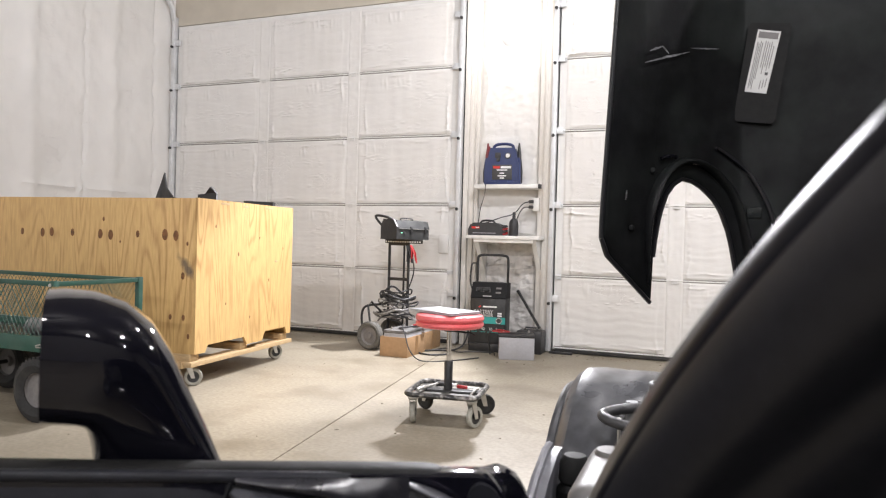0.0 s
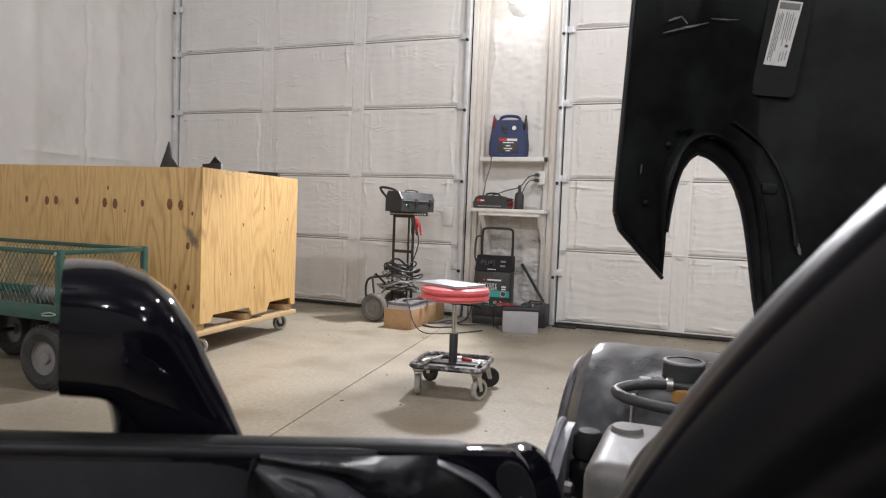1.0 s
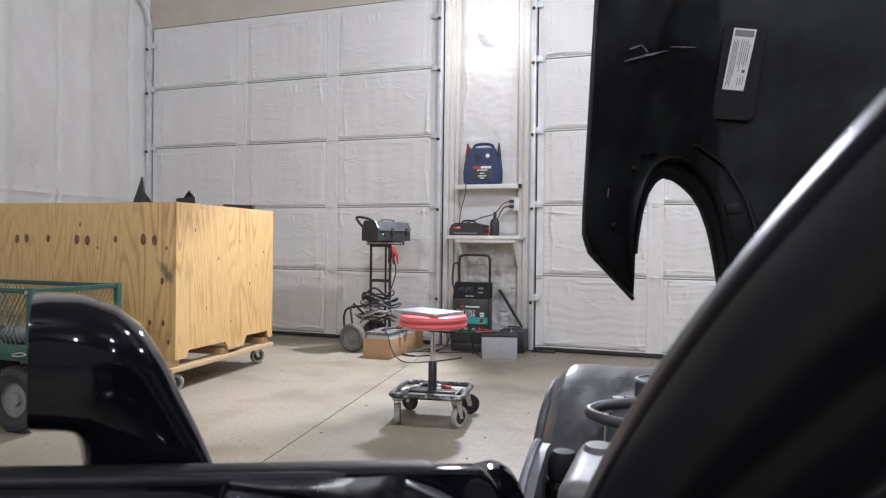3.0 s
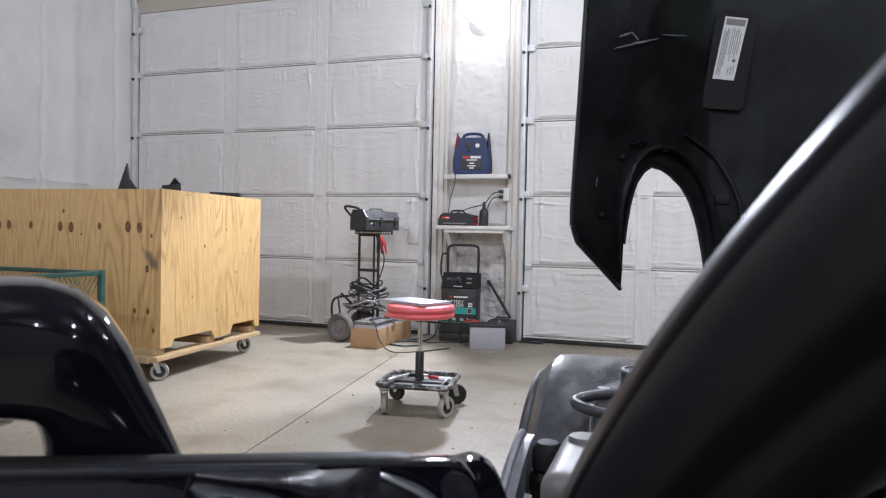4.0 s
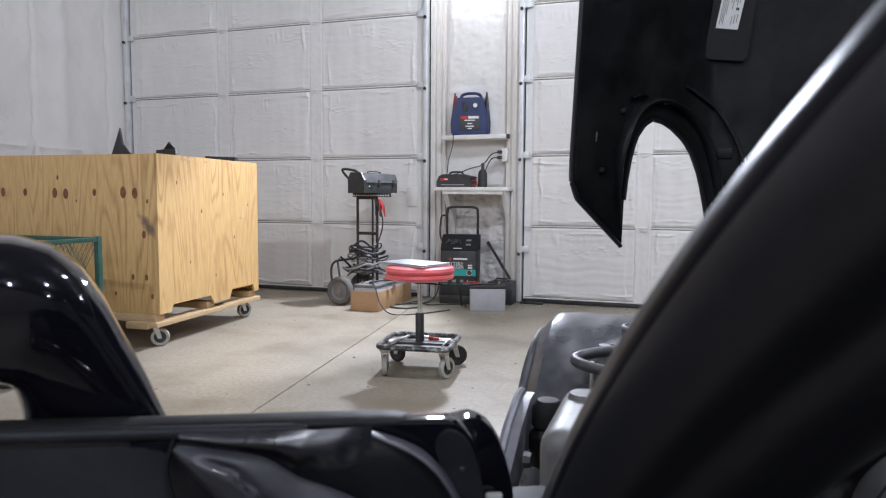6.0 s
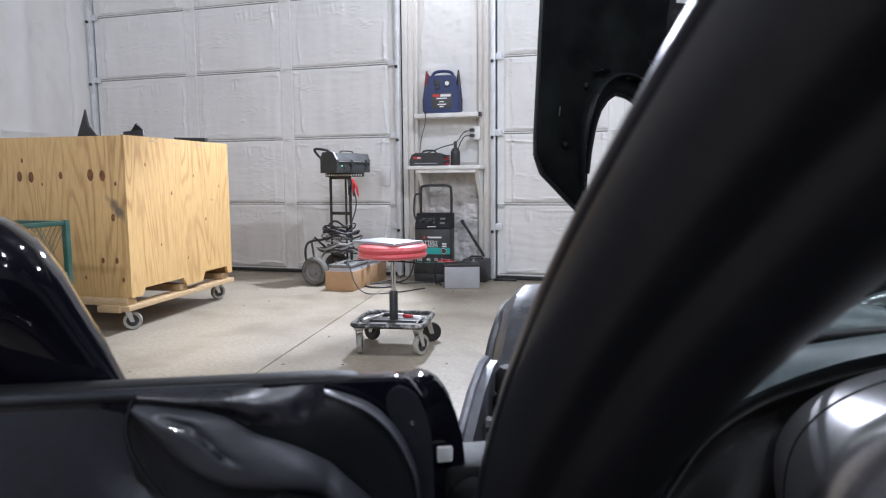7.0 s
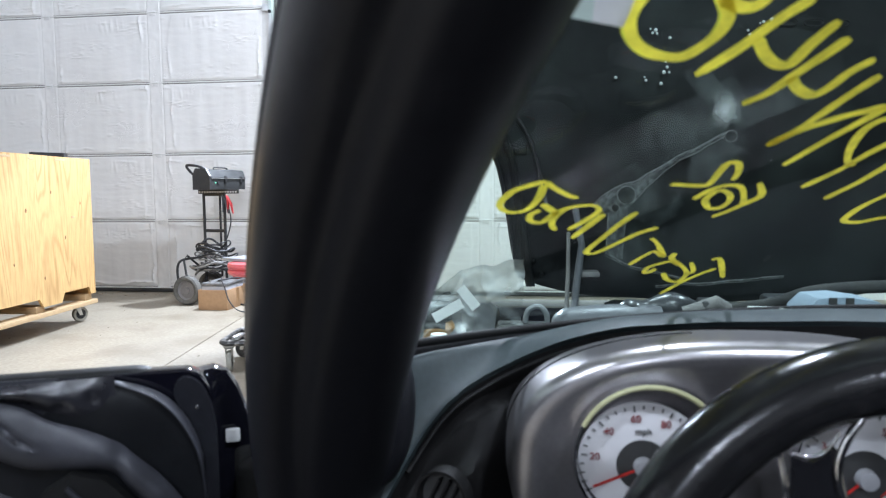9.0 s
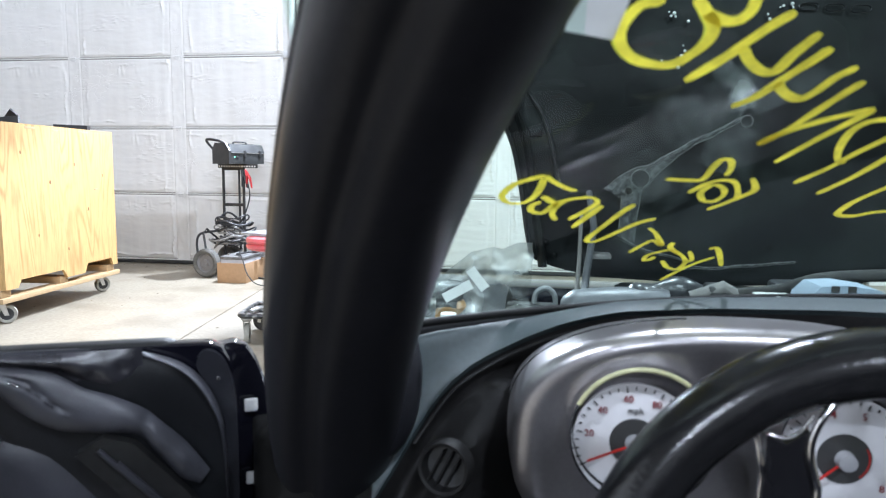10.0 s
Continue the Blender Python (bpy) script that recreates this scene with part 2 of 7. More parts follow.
def creased(m, strength, dirt):
    """Adds sparse sharp creases to a sprayed surface; dirt sets how strongly their shade is coloured in."""
    t = m.node_tree
    b = t.nodes["Principled BSDF"]
    first = b.inputs["Normal"].links[0].from_socket
    colour = b.inputs["Base Color"].links[0].from_socket
    co = t.nodes.new("ShaderNodeTexCoord")
    mp = t.nodes.new("ShaderNodeMapping")
    mp.inputs["Scale"].default_value = (1.0, 1.0, 1.7)
    t.links.new(co.outputs["Object"], mp.inputs["Vector"])
    line, mask = t.nodes.new("ShaderNodeTexNoise"), t.nodes.new("ShaderNodeTexNoise")
    line.inputs["Scale"].default_value, line.inputs["Detail"].default_value, line.inputs["Distortion"].default_value = 6.5, 4, 0.8
    mask.inputs["Scale"].default_value, mask.inputs["Detail"].default_value = 2.7, 3
    t.links.new(mp.outputs["Vector"], line.inputs["Vector"])
    t.links.new(co.outputs["Object"], mask.inputs["Vector"])
    off = t.nodes.new("ShaderNodeMath")
    off.operation = "SUBTRACT"
    off.inputs[1].default_value = 0.5
    t.links.new(line.outputs["Fac"], off.inputs[0])
    ab = t.nodes.new("ShaderNodeMath")
    ab.operation = "ABSOLUTE"
    t.links.new(off.outputs[0], ab.inputs[0])
    thin = t.nodes.new("ShaderNodeMapRange")
    thin.inputs["From Min"].default_value, thin.inputs["From Max"].default_value = 0.0, 0.016
    thin.inputs["To Min"].default_value, thin.inputs["To Max"].default_value = 1.0, 0.0
    t.links.new(ab.outputs[0], thin.inputs["Value"])
    where = t.nodes.new("ShaderNodeMapRange")
    where.inputs["From Min"].default_value, where.inputs["From Max"].default_value = 0.57, 0.68
    t.links.new(mask.outputs["Fac"], where.inputs["Value"])
    both = t.nodes.new("ShaderNodeMath")
    both.operation = "MULTIPLY"
    t.links.new(thin.outputs["Result"], both.inputs[0])
    t.links.new(where.outputs["Result"], both.inputs[1])
    bn = t.nodes.new("ShaderNodeBump")
    bn.invert = True
    bn.inputs["Strength"].default_value, bn.inputs["Distance"].default_value = strength, 0.02
    t.links.new(both.outputs[0], bn.inputs["Height"])
    t.links.new(first, bn.inputs["Normal"])
    t.links.new(bn.outputs["Normal"], b.inputs["Normal"])
    # the shade inside the creases is mixed into the base colour
    amount = t.nodes.new("ShaderNodeMath")
    amount.operation = "MULTIPLY"
    amount.inputs[1].default_value = dirt
    t.links.new(both.outputs[0], amount.inputs[0])
    mix = t.nodes.new("ShaderNodeMix")
    mix.data_type = "RGBA"
    ca, cb = [q for q in mix.inputs if q.type == "RGBA"][:2]
    cb.default_value = (0.30, 0.27, 0.24, 1)
    t.links.new(colour, ca)
    t.links.new(amount.outputs[0], mix.inputs[0])
    t.links.new([q for q in mix.outputs if q.type == "RGBA"][0], b.inputs["Base Color"])
    return m


streaked(FOAM, 0.13)
creased(FOAM, 0.45, 0.05)
creased(RAW_FOAM, 0.9, 0.6)
streaked(RAW_FOAM, 0.9)
LITTER = material("dark_litter", (0.15, 0.12, 0.085), 0.85, spread=0.5, grain=9)
SEAM_GREY = material("seam_shade_grey", (0.20, 0.185, 0.165), 0.8, spread=0.4, grain=20, stain=0.6, stain_colour=(0.42, 0.40, 0.37), stain_size=5)
CONCRETE = concrete()
JOINT = material("dark_joint", (0.05, 0.045, 0.04), 0.9, bump=0.3)
PLY = plywood("plywood")
PLY_RUBBED = plywood("plywood_rubbed", ((-3.115, 3.37, 0.775), (0.045, 0.25, 0.12), -38))
PINE = material("pine_board", (0.47, 0.33, 0.18), 0.6, spread=0.15, grain=24, stain=0.35, stain_colour=(0.35, 0.23, 0.12), stain_size=4, stretch=(1, 8, 8))
WORN_METAL = material("worn_black_metal", (0.03, 0.03, 0.03), 0.45, 0.2, spread=0.3, grain=40, stain=1.0, stain_colour=(0.46, 0.44, 0.41), stain_size=34, bump=0.2)
KNOT = material("knot_wood", (0.20, 0.085, 0.030), 0.6, spread=0.4, grain=60, stain=0.8, stain_colour=(0.05, 0.02, 0.01), stain_size=30)
RUBBER = material("black_rubber", (0.022, 0.022, 0.022), 0.75, spread=0.25, grain=60, stain=0.4, stain_colour=(0.11, 0.10, 0.085), stain_size=9, bump=0.2)
CABLE_GREY = material("pale_grey_cable", (0.34, 0.33, 0.31), 0.6, spread=0.15, grain=50, stain=0.5, stain_size=12)
DUSTY_RUBBER = material("dusty_rubber", (0.10, 0.095, 0.085), 0.85, spread=0.3, grain=60, stain=0.5, stain_colour=(0.20, 0.19, 0.165), stain_size=9)
GREY_RUBBER = material("grey_caster_tyre", (0.36, 0.35, 0.30), 0.65, spread=0.15, grain=50, stain=0.4, stain_size=12)
BLACK_METAL = material("black_powder_coat", (0.022, 0.022, 0.023), 0.42, spread=0.2, grain=40, stain=0.25, stain_colour=(0.10, 0.095, 0.085), stain_size=14, bump=0.1)
CHROME = material("chrome", (0.86, 0.86, 0.87), 0.08, 1.0, spread=0.03, bump=0.0, rough_spread=0.04)
GLINT_WHITE = material("glint_white", (0.86, 0.88, 0.88), 0.35, 0.3, spread=0.05, bump=0)
STEEL = material("bare_steel", (0.55, 0.54, 0.52), 0.35, 0.9, spread=0.1, grain=40, stain=0.3, stain_size=8)
RED_VINYL = material("red_vinyl", (0.72, 0.115, 0.125), 0.38, spread=0.08, grain=90, stain=0.25, stain_colour=(0.74, 0.25, 0.22), stain_size=6, bump=0.12, bump_size=160)
BOX_GREY = material("dark_grey_steel_box", (0.026, 0.027, 0.027), 0.38, 0.2, spread=0.15, grain=40, stain=0.5, stain_colour=(0.07, 0.07, 0.067), stain_size=9, bump=0.08)
SILVER_PLASTIC = material("silver_laptop_shell", (0.50, 0.52, 0.55), 0.35, 0.5, spread=0.03, grain=150, bump=0.02)
TAPE_BROWN = material("brown_tape", (0.33, 0.19, 0.09), 0.35, spread=0.1, grain=30, stain=0.2, stain_size=9)
CARD = material("brown_cardboard", (0.40, 0.245, 0.13), 0.8, spread=0.08, grain=35, stain=0.3, stain_colour=(0.27, 0.15, 0.075), stain_size=5)
DUSTY_LID = material("dusty_battery_lid", (0.16, 0.155, 0.15), 0.6, spread=0.2, grain=40, stain=0.6, stain_colour=(0.05, 0.05, 0.05), stain_size=14)
GREY_PLASTIC = material("grey_battery_case", (0.40, 0.40, 0.42), 0.45, spread=0.05, grain=50, stain=0.3, stain_colour=(0.27, 0.26, 0.25), stain_size=7)
BLACK_PLASTIC = material("black_plastic", (0.03, 0.03, 0.032), 0.45, spread=0.15, grain=60, stain=0.2, stain_colour=(0.09, 0.085, 0.08), stain_size=10, bump=0.15, bump_size=200)
DARK_GREY = material("dark_grey_panel", (0.011, 0.011, 0.012), 0.6, spread=0.1, grain=60, spec=0.25)
BLUE_PLASTIC = material("blue_plastic", (0.014, 0.028, 0.105), 0.4, spread=0.1, grain=60, stain=0.2, stain_colour=(0.07, 0.09, 0.2), stain_size=8)
CLAMP_RED = material("dull_red_clamp", (0.20, 0.018, 0.022), 0.45, spread=0.15, grain=60)
RED_PLASTIC = material("red_plastic", (0.40, 0.022, 0.025), 0.4, spread=0.1, grain=60)
TEAL = material("teal_print", (0.02, 0.36, 0.33), 0.45, spread=0.05, grain=90)
WHITE_PRINT = material("white_print", (0.78, 0.78, 0.77), 0.5, spread=0.03, grain=90)
RED_PRINT = material("red_print", (0.62, 0.03, 0.025), 0.5, spread=0.04, grain=90)
DARK_PRINT = material("dark_print", (0.05, 0.05, 0.05), 0.5, spread=0.04, grain=90)
GREEN_PAINT = material("green_paint", (0.017, 0.075, 0.055), 0.4, spread=0.15, grain=30, stain=0.4, stain_colour=(0.09, 0.12, 0.10), stain_size=8)
GREEN_LED = material("green_led", (0.25, 1.0, 0.6), 0.3, emit=1.5, bump=0)
GLOBE_GLOW = material("frosted_globe", (0.96, 0.98, 1.0), 0.4, emit=5.0, bump=0)
LAMP_GLOW = material("lamp_diffuser", (1.0, 0.98, 0.96), 0.4, emit=30.0, bump=0)
CAR_PAINT = material("gloss_black_paint", (0.004, 0.004, 0.007), 0.05, spread=0.1, grain=300, bump=0.0, rough_spread=0.02, spec=0.36)
SATIN_BLACK = material("satin_black_trim", (0.009, 0.009, 0.011), 0.28, spread=0.2, grain=200, bump=0.02, bump_size=300, rough_spread=0.06)
STRIP_BLACK = material("satin_black_strip", (0.011, 0.011, 0.0145), 0.30, spread=0.1, grain=200, bump=0.02, bump_size=300, rough_spread=0.04, spec=0.09)
RIM_LEATHER = material("worn_black_leather", (0.011, 0.011, 0.012), 0.20, spread=0.2, grain=90, bump=0.05, bump_size=260, rough_spread=0.08, spec=0.5)
RUBBED = material("rubbed_charcoal_plastic", (0.024, 0.0245, 0.029), 0.42, spread=0.25, grain=50, stain=0.8, stain_colour=(0.058, 0.059, 0.070), stain_size=13, bump=0.03, bump_size=200, spec=0.3)
PILLAR_TRIM = material("soft_black_pillar_trim", (0.0138, 0.0141, 0.0176), 0.42, spread=0.15, grain=160, bump=0.02, bump_size=400, rough_spread=0.06, spec=0.35)
DOOR_TRIM = material("charcoal_door_trim", (0.012, 0.0125, 0.0155), 0.42, spread=0.12, grain=120, stain=0.8, stain_colour=(0.030, 0.030, 0.037), stain_size=7, bump=0.04, bump_size=350, spec=0.16)
COVER_BLACK = material("black_corner_cover", (0.0055, 0.006, 0.007), 0.4, spread=0.15, grain=120, stain=0.5, stain_colour=(0.018, 0.018, 0.021), stain_size=9, bump=0.03, bump_size=350, spec=0.16)
DOOR_PAD = material("grey_door_sail", (0.014, 0.014, 0.018), 0.30, spread=0.2, grain=60, stain=0.7, stain_colour=(0.036, 0.036, 0.045), stain_size=22, bump=0.05, bump_size=120, rough_spread=0.14, spec=0.8)
DASH_PAD = material("dark_teal_grey_dash", (0.041, 0.057, 0.061), 0.5, spread=0.12, grain=160, stain=0.45, stain_colour=(0.066, 0.084, 0.088), stain_size=6, bump=0.03, bump_size=500)
DASH_BLACK = material("black_dash", (0.012, 0.0115, 0.0115), 0.55, spread=0.15, grain=160, bump=0.12, bump_size=400, spec=0.2)
SATIN_SILVER = material("satin_silver_bezel", (0.38, 0.365, 0.375), 0.31, 0.85, spread=0.05, grain=200, stain=0.2, stain_colour=(0.26, 0.24, 0.24), stain_size=7, bump=0.03, rough_spread=0.06)
HOOD_UNDER = material("dusty_black_hood_liner", (0.007, 0.0075, 0.008), 0.38, spread=0.3, grain=25, stain=0.7, stain_colour=(0.027, 0.032, 0.030), stain_size=5, bump=0.05, bump_size=30, rough_spread=0.16, spec=0.11)
SHEEN_GREY = material("hood_sheen_grey", (0.14, 0.143, 0.148), 0.5, spread=0.6, grain=60, stain=0.35, stain_colour=(0.02, 0.02, 0.02), stain_size=40)
POCKET = material("dull_black_recess", (0.006, 0.006, 0.006), 0.6, spread=0.2, grain=60, spec=0.2)
PALE_DUST = material("dust_line", (0.15, 0.155, 0.15), 0.8, spread=0.6, grain=90, bump=0.1)
DUST = material("pale_dust", (0.012, 0.013, 0.013), 0.6, spread=0.6, grain=70, stain=0.5, stain_colour=(0.30, 0.31, 0.305), stain_size=60, bump=0.2)
LINER = material("grey_black_wheel_liner", (0.046, 0.047, 0.052), 0.31, spread=0.25, grain=50, stain=0.5, stain_colour=(0.09, 0.09, 0.09), stain_size=14, bump=0.05, bump_size=25, rough_spread=0.14)
BAY_GREY = material("dusty_grey_plastic", (0.19, 0.18, 0.175), 0.55, spread=0.12, grain=50, stain=0.4, stain_colour=(0.10, 0.09, 0.08), stain_size=8)
RAIL_GREY = material("dull_grey_metal", (0.125, 0.127, 0.140), 0.42, 0.2, spread=0.15, grain=50, stain=0.5, stain_colour=(0.07, 0.07, 0.075), stain_size=18)
TANK_GREY = material("smoky_plastic_tank", (0.115, 0.11, 0.106), 0.5, spread=0.12, grain=40, stain=0.5, stain_colour=(0.07, 0.065, 0.06), stain_size=10)
ALU = material("cast_aluminium", (0.25, 0.26, 0.27), 0.5, 0.35, spread=0.12, grain=60, stain=0.4, stain_colour=(0.2, 0.2, 0.2), stain_size=10)
AMBER = material("amber_reservoir", (0.40, 0.21, 0.07), 0.35, spread=0.15, grain=30, stain=0.3, stain_size=9)
PALE_BLUE = material("pale_blue_plastic", (0.36, 0.44, 0.54), 0.45, spread=0.08, grain=40)
PAPER = material("off_white_label", (0.62, 0.62, 0.60), 0.6, spread=0.05, grain=60)
DIAL = material("white_dial", (0.78, 0.77, 0.79), 0.5, spread=0.02, grain=90, bump=0)
DIAL_RED = material("dark_red_dial_print", (0.22, 0.02, 0.025), 0.5, spread=0.05, grain=90, bump=0)
CREAM_SHEEN = material("cream_rim_sheen", (0.46, 0.45, 0.26), 0.4, spread=0.1, grain=60)
CRAYON = material("yellow_paint_marker", (0.88, 0.78, 0.08), 0.7, spread=0.25, grain=70, stain=0.25, stain_colour=(0.55, 0.47, 0.03), stain_size=40, bump=0.3)


def lets_light_through(m, share):
    """Mixes light that comes through from behind into a thin coat or film."""
    t = m.node_tree
    b, out = t.nodes["Principled BSDF"], t.nodes["Material Output"]
    tl, mix = t.nodes.new("ShaderNodeBsdfTranslucent"), t.nodes.new("ShaderNodeMixShader")
    t.links.new(b.inputs["Base Color"].links[0].from_socket, tl.inputs["Color"])
    mix.inputs[0].default_value = share
    t.links.new(b.outputs[0], mix.inputs[1])
    t.links.new(tl.outputs[0], mix.inputs[2])
    t.links.new(mix.outputs[0], out.inputs["Surface"])
    return m


lets_light_through(CRAYON, 0.26)
STICKER = lets_light_through(material("white_sticker", (0.80, 0.80, 0.79), 0.6, spread=0.04, grain=60, bump=0), 0.19)
GLASS = glass_sheet("windscreen_glass", (0.78, 0.92, 0.85))
BAG = glass_sheet("clear_plastic_film", (0.93, 0.94, 0.93), 1.4, 0.62)


def dust_film(name, colour, density, fall, start=-0.15, ragged=2.0):
    """A ragged film of dust that thins out towards the rim of its sheet."""
    m = bpy.data.materials.new(name)
    m.use_nodes = True
    t = m.node_tree
    b, out = t.nodes["Principled BSDF"], t.nodes["Material Output"]
    b.inputs["Base Color"].default_value, b.inputs["Roughness"].default_value = (*colour, 1), 0.9
    co = t.nodes.new("ShaderNodeTexCoord")
    mp = t.nodes.new("ShaderNodeMapping")
    mp.inputs["Location"].default_value, mp.inputs["Scale"].default_value = (-1, 0, -1), (2, 0, 2)
    t.links.new(co.outputs["Generated"], mp.inputs["Vector"])
    ln = t.nodes.new("ShaderNodeVectorMath")
    ln.operation = "LENGTH"
    t.links.new(mp.outputs["Vector"], ln.inputs[0])
    ns = t.nodes.new("ShaderNodeTexNoise")
    ns.inputs["Scale"].default_value, ns.inputs["Detail"].default_value, ns.inputs["Distortion"].default_value = 16, 8, 0.7
    t.links.new(co.outputs["Object"], ns.inputs["Vector"])
    ad = t.nodes.new("ShaderNodeMath")
    ad.operation = "MULTIPLY_ADD"
    ad.inputs[1].default_value = -ragged
    t.links.new(ns.outputs["Fac"], ad.inputs[0])
    t.links.new(ln.outputs["Value"], ad.inputs[2])
    ra = t.nodes.new("ShaderNodeMapRange")
    ra.inputs["From Min"].default_value, ra.inputs["From Max"].default_value = start, start - fall
    ra.inputs["To Min"].default_value, ra.inputs["To Max"].default_value = 0.0, density
    t.links.new(ad.outputs[0], ra.inputs["Value"])
    tr, mix = t.nodes.new("ShaderNodeBsdfTransparent"), t.nodes.new("ShaderNodeMixShader")
    t.links.new(ra.outputs["Result"], mix.inputs[0])
    t.links.new(tr.outputs[0], mix.inputs[1])
    t.links.new(b.outputs[0], mix.inputs[2])
    t.links.new(mix.outputs[0], out.inputs["Surface"])
    return m


THICK_DUST = dust_film("thick_dust_film", (0.46, 0.48, 0.47), 0.9, 0.55, 0.3, 1.1)
THIN_DUST = dust_film("thin_dust_film", (0.16, 0.18, 0.175), 0.4, 1.1)
MIRROR = material("mirror_glass", (0.9, 0.9, 0.9), 0.02, 1.0, spread=0.0, bump=0, rough_spread=0.0)

# ---- building helpers ----


def thing(name, x, y, z, label, category, group=""):
    """An Empty at the base of a thing; its parts are built in world places."""
    ob = new(name)
    ob.empty_display_size = 0.05
    ob.location = (x, y, z)
    return tagged(ob, label, category, group)


def part(name, bm, mat, parent, label="", smooth=True, m=None):
    """Links a bmesh as one mesh object under a thing or under a part."""
    if m is not None:
        bm.transform(m)
    bmesh.ops.recalc_face_normals(bm, faces=bm.faces)
    me = bpy.data.meshes.new(name)
    bm.to_mesh(me)
    bm.free()
    me.materials.append(mat)
    if smooth:
        me.polygons.foreach_set("use_smooth", [True] * len(me.polygons))
        me.set_sharp_from_angle(angle=radians(38))
    ob = new(name, me)
    if parent is not None:
        ob.parent = parent
        if parent.type == "EMPTY":
            ob.matrix_parent_inverse = Matrix.Translation(-parent.location)
    return tagged(ob, label)


def structure(name, bm, mat, label, category, parent=None, smooth=True):
    return tagged(part(name, bm, mat, parent, label, smooth), label, category, kind="structure")


def add_box(bm, x0, x1, y0, y1, z0, z1, bevel=0.0, m=None, seg=2):
    r = bmesh.ops.create_cube(bm, size=1)
    vs = r["verts"]
    bmesh.ops.transform(bm, matrix=Matrix.Translation(((x0 + x1) / 2, (y0 + y1) / 2, (z0 + z1) / 2)) @ Matrix.Diagonal((x1 - x0, y1 - y0, z1 - z0, 1)), verts=vs)
    if bevel:
        es = list({e for v in vs for e in v.link_edges})
        rb = bmesh.ops.bevel(bm, geom=es, offset=bevel, segments=seg, affect="EDGES", profile=0.5)
        vs = list({v for f in rb["faces"] for v in f.verts} | {v for v in vs if v.is_valid})
    if m is not None:
        bmesh.ops.transform(bm, matrix=m, verts=vs)
    return bm


def box(x0, x1, y0, y1, z0, z1, bevel=0.0, seg=2):
    return add_box(bmesh.new(), x0, x1, y0, y1, z0, z1, bevel, None, seg)


def add_sweep(bm, pts, r, seg=10, closed=False, flat=1.0, caps=True):
    """A tube along points; r is a number or one per point; flat squeezes it along its second axis."""
    pts = [Vector(p) for p in pts]
    n = len(pts)
    rs = r if isinstance(r, (list, tuple)) else [r] * n
    rings = []
    side = None
    for i, p in enumerate(pts):
        a, b = pts[(i - 1) % n if closed else max(i - 1, 0)], pts[(i + 1) % n if closed else min(i + 1, n - 1)]
        d = (b - a).normalized()
        if side is None:
            side = d.cross(Vector((0, 0, 1)))
            if side.length < 0.05:
                side = d.cross(Vector((1, 0, 0)))
        side = (side - d * side.dot(d)).normalized()
        up = side.cross(d)
        rings.append([bm.verts.new(p + (side * math.cos(k * 2 * math.pi / seg) + up * math.sin(k * 2 * math.pi / seg) * flat) * rs[i]) for k in range(seg)])
    for i in range(n if closed else n - 1):
        a, b = rings[i], rings[(i + 1) % n]
        for k in range(seg):
            bm.faces.new((a[k], a[(k + 1) % seg], b[(k + 1) % seg], b[k]))
    if not closed and caps:
        bm.faces.new(rings[0][::-1])
        bm.faces.new(rings[-1])
    return bm


def sweep(pts, r, seg=10, closed=False, flat=1.0):
    return add_sweep(bmesh.new(), pts, r, seg, closed, flat)


def add_lathe(bm, profile, m=None, seg=28):
    """Turns (radius, height) pairs round z."""
    rings = []
    for r, z in profile:
        if r < 1e-5:
            rings.append([bm.verts.new((0, 0, z))])
        else:
            rings.append([bm.verts.new((r * math.cos(k * 2 * math.pi / seg), r * math.sin(k * 2 * math.pi / seg), z)) for k in range(seg)])
    for a, b in zip(rings, rings[1:]):
        for k in range(seg):
            q = [a[k % len(a)], a[(k + 1) % len(a)], b[(k + 1) % len(b)], b[k % len(b)]]
            q = list(dict.fromkeys(q))
            if len(q) > 2:
                bm.faces.new(q)
    if m is not None:
        bmesh.ops.transform(bm, matrix=m, verts=[v for ring in rings for v in ring])
    return bm


def lathe(profile, m=None, seg=28):
    return add_lathe(bmesh.new(), profile, m, seg)


def grid(nu, nv, place):
    """A sheet of nu x nv cells; place(u, v) gives each point, u and v from 0 to 1."""
    bm = bmesh.new()
    vs = [[bm.verts.new(place(i / nu, j / nv)) for j in range(nv + 1)] for i in range(nu + 1)]
    for i in range(nu):
        for j in range(nv):
            bm.faces.new((vs[i][j], vs[i + 1][j], vs[i + 1][j + 1], vs[i][j + 1]))
    return bm


def add_prism(bm, outline, y0, y1, m=None):
    """An upright outline of (x, z) pairs with a depth in y."""
    a = [bm.verts.new((x, y0, z)) for x, z in outline]
    b = [bm.verts.new((x, y1, z)) for x, z in outline]
    n = len(outline)
    bm.faces.new(a)
    bm.faces.new(b[::-1])
    for i in range(n):
        bm.faces.new((a[i], b[i], b[(i + 1) % n], a[(i + 1) % n]))
    if m is not None:
        bmesh.ops.transform(bm, matrix=m, verts=a + b)
    return bm


def prism(outline, y0, y1, m=None):
    return add_prism(bmesh.new(), outline, y0, y1, m)


def arc(cx, cz, rx, rz, a0, a1, n):
    return [(cx + rx * math.cos(radians(a0 + (a1 - a0) * i / n)), cz + rz * math.sin(radians(a0 + (a1 - a0) * i / n))) for i in range(n + 1)]


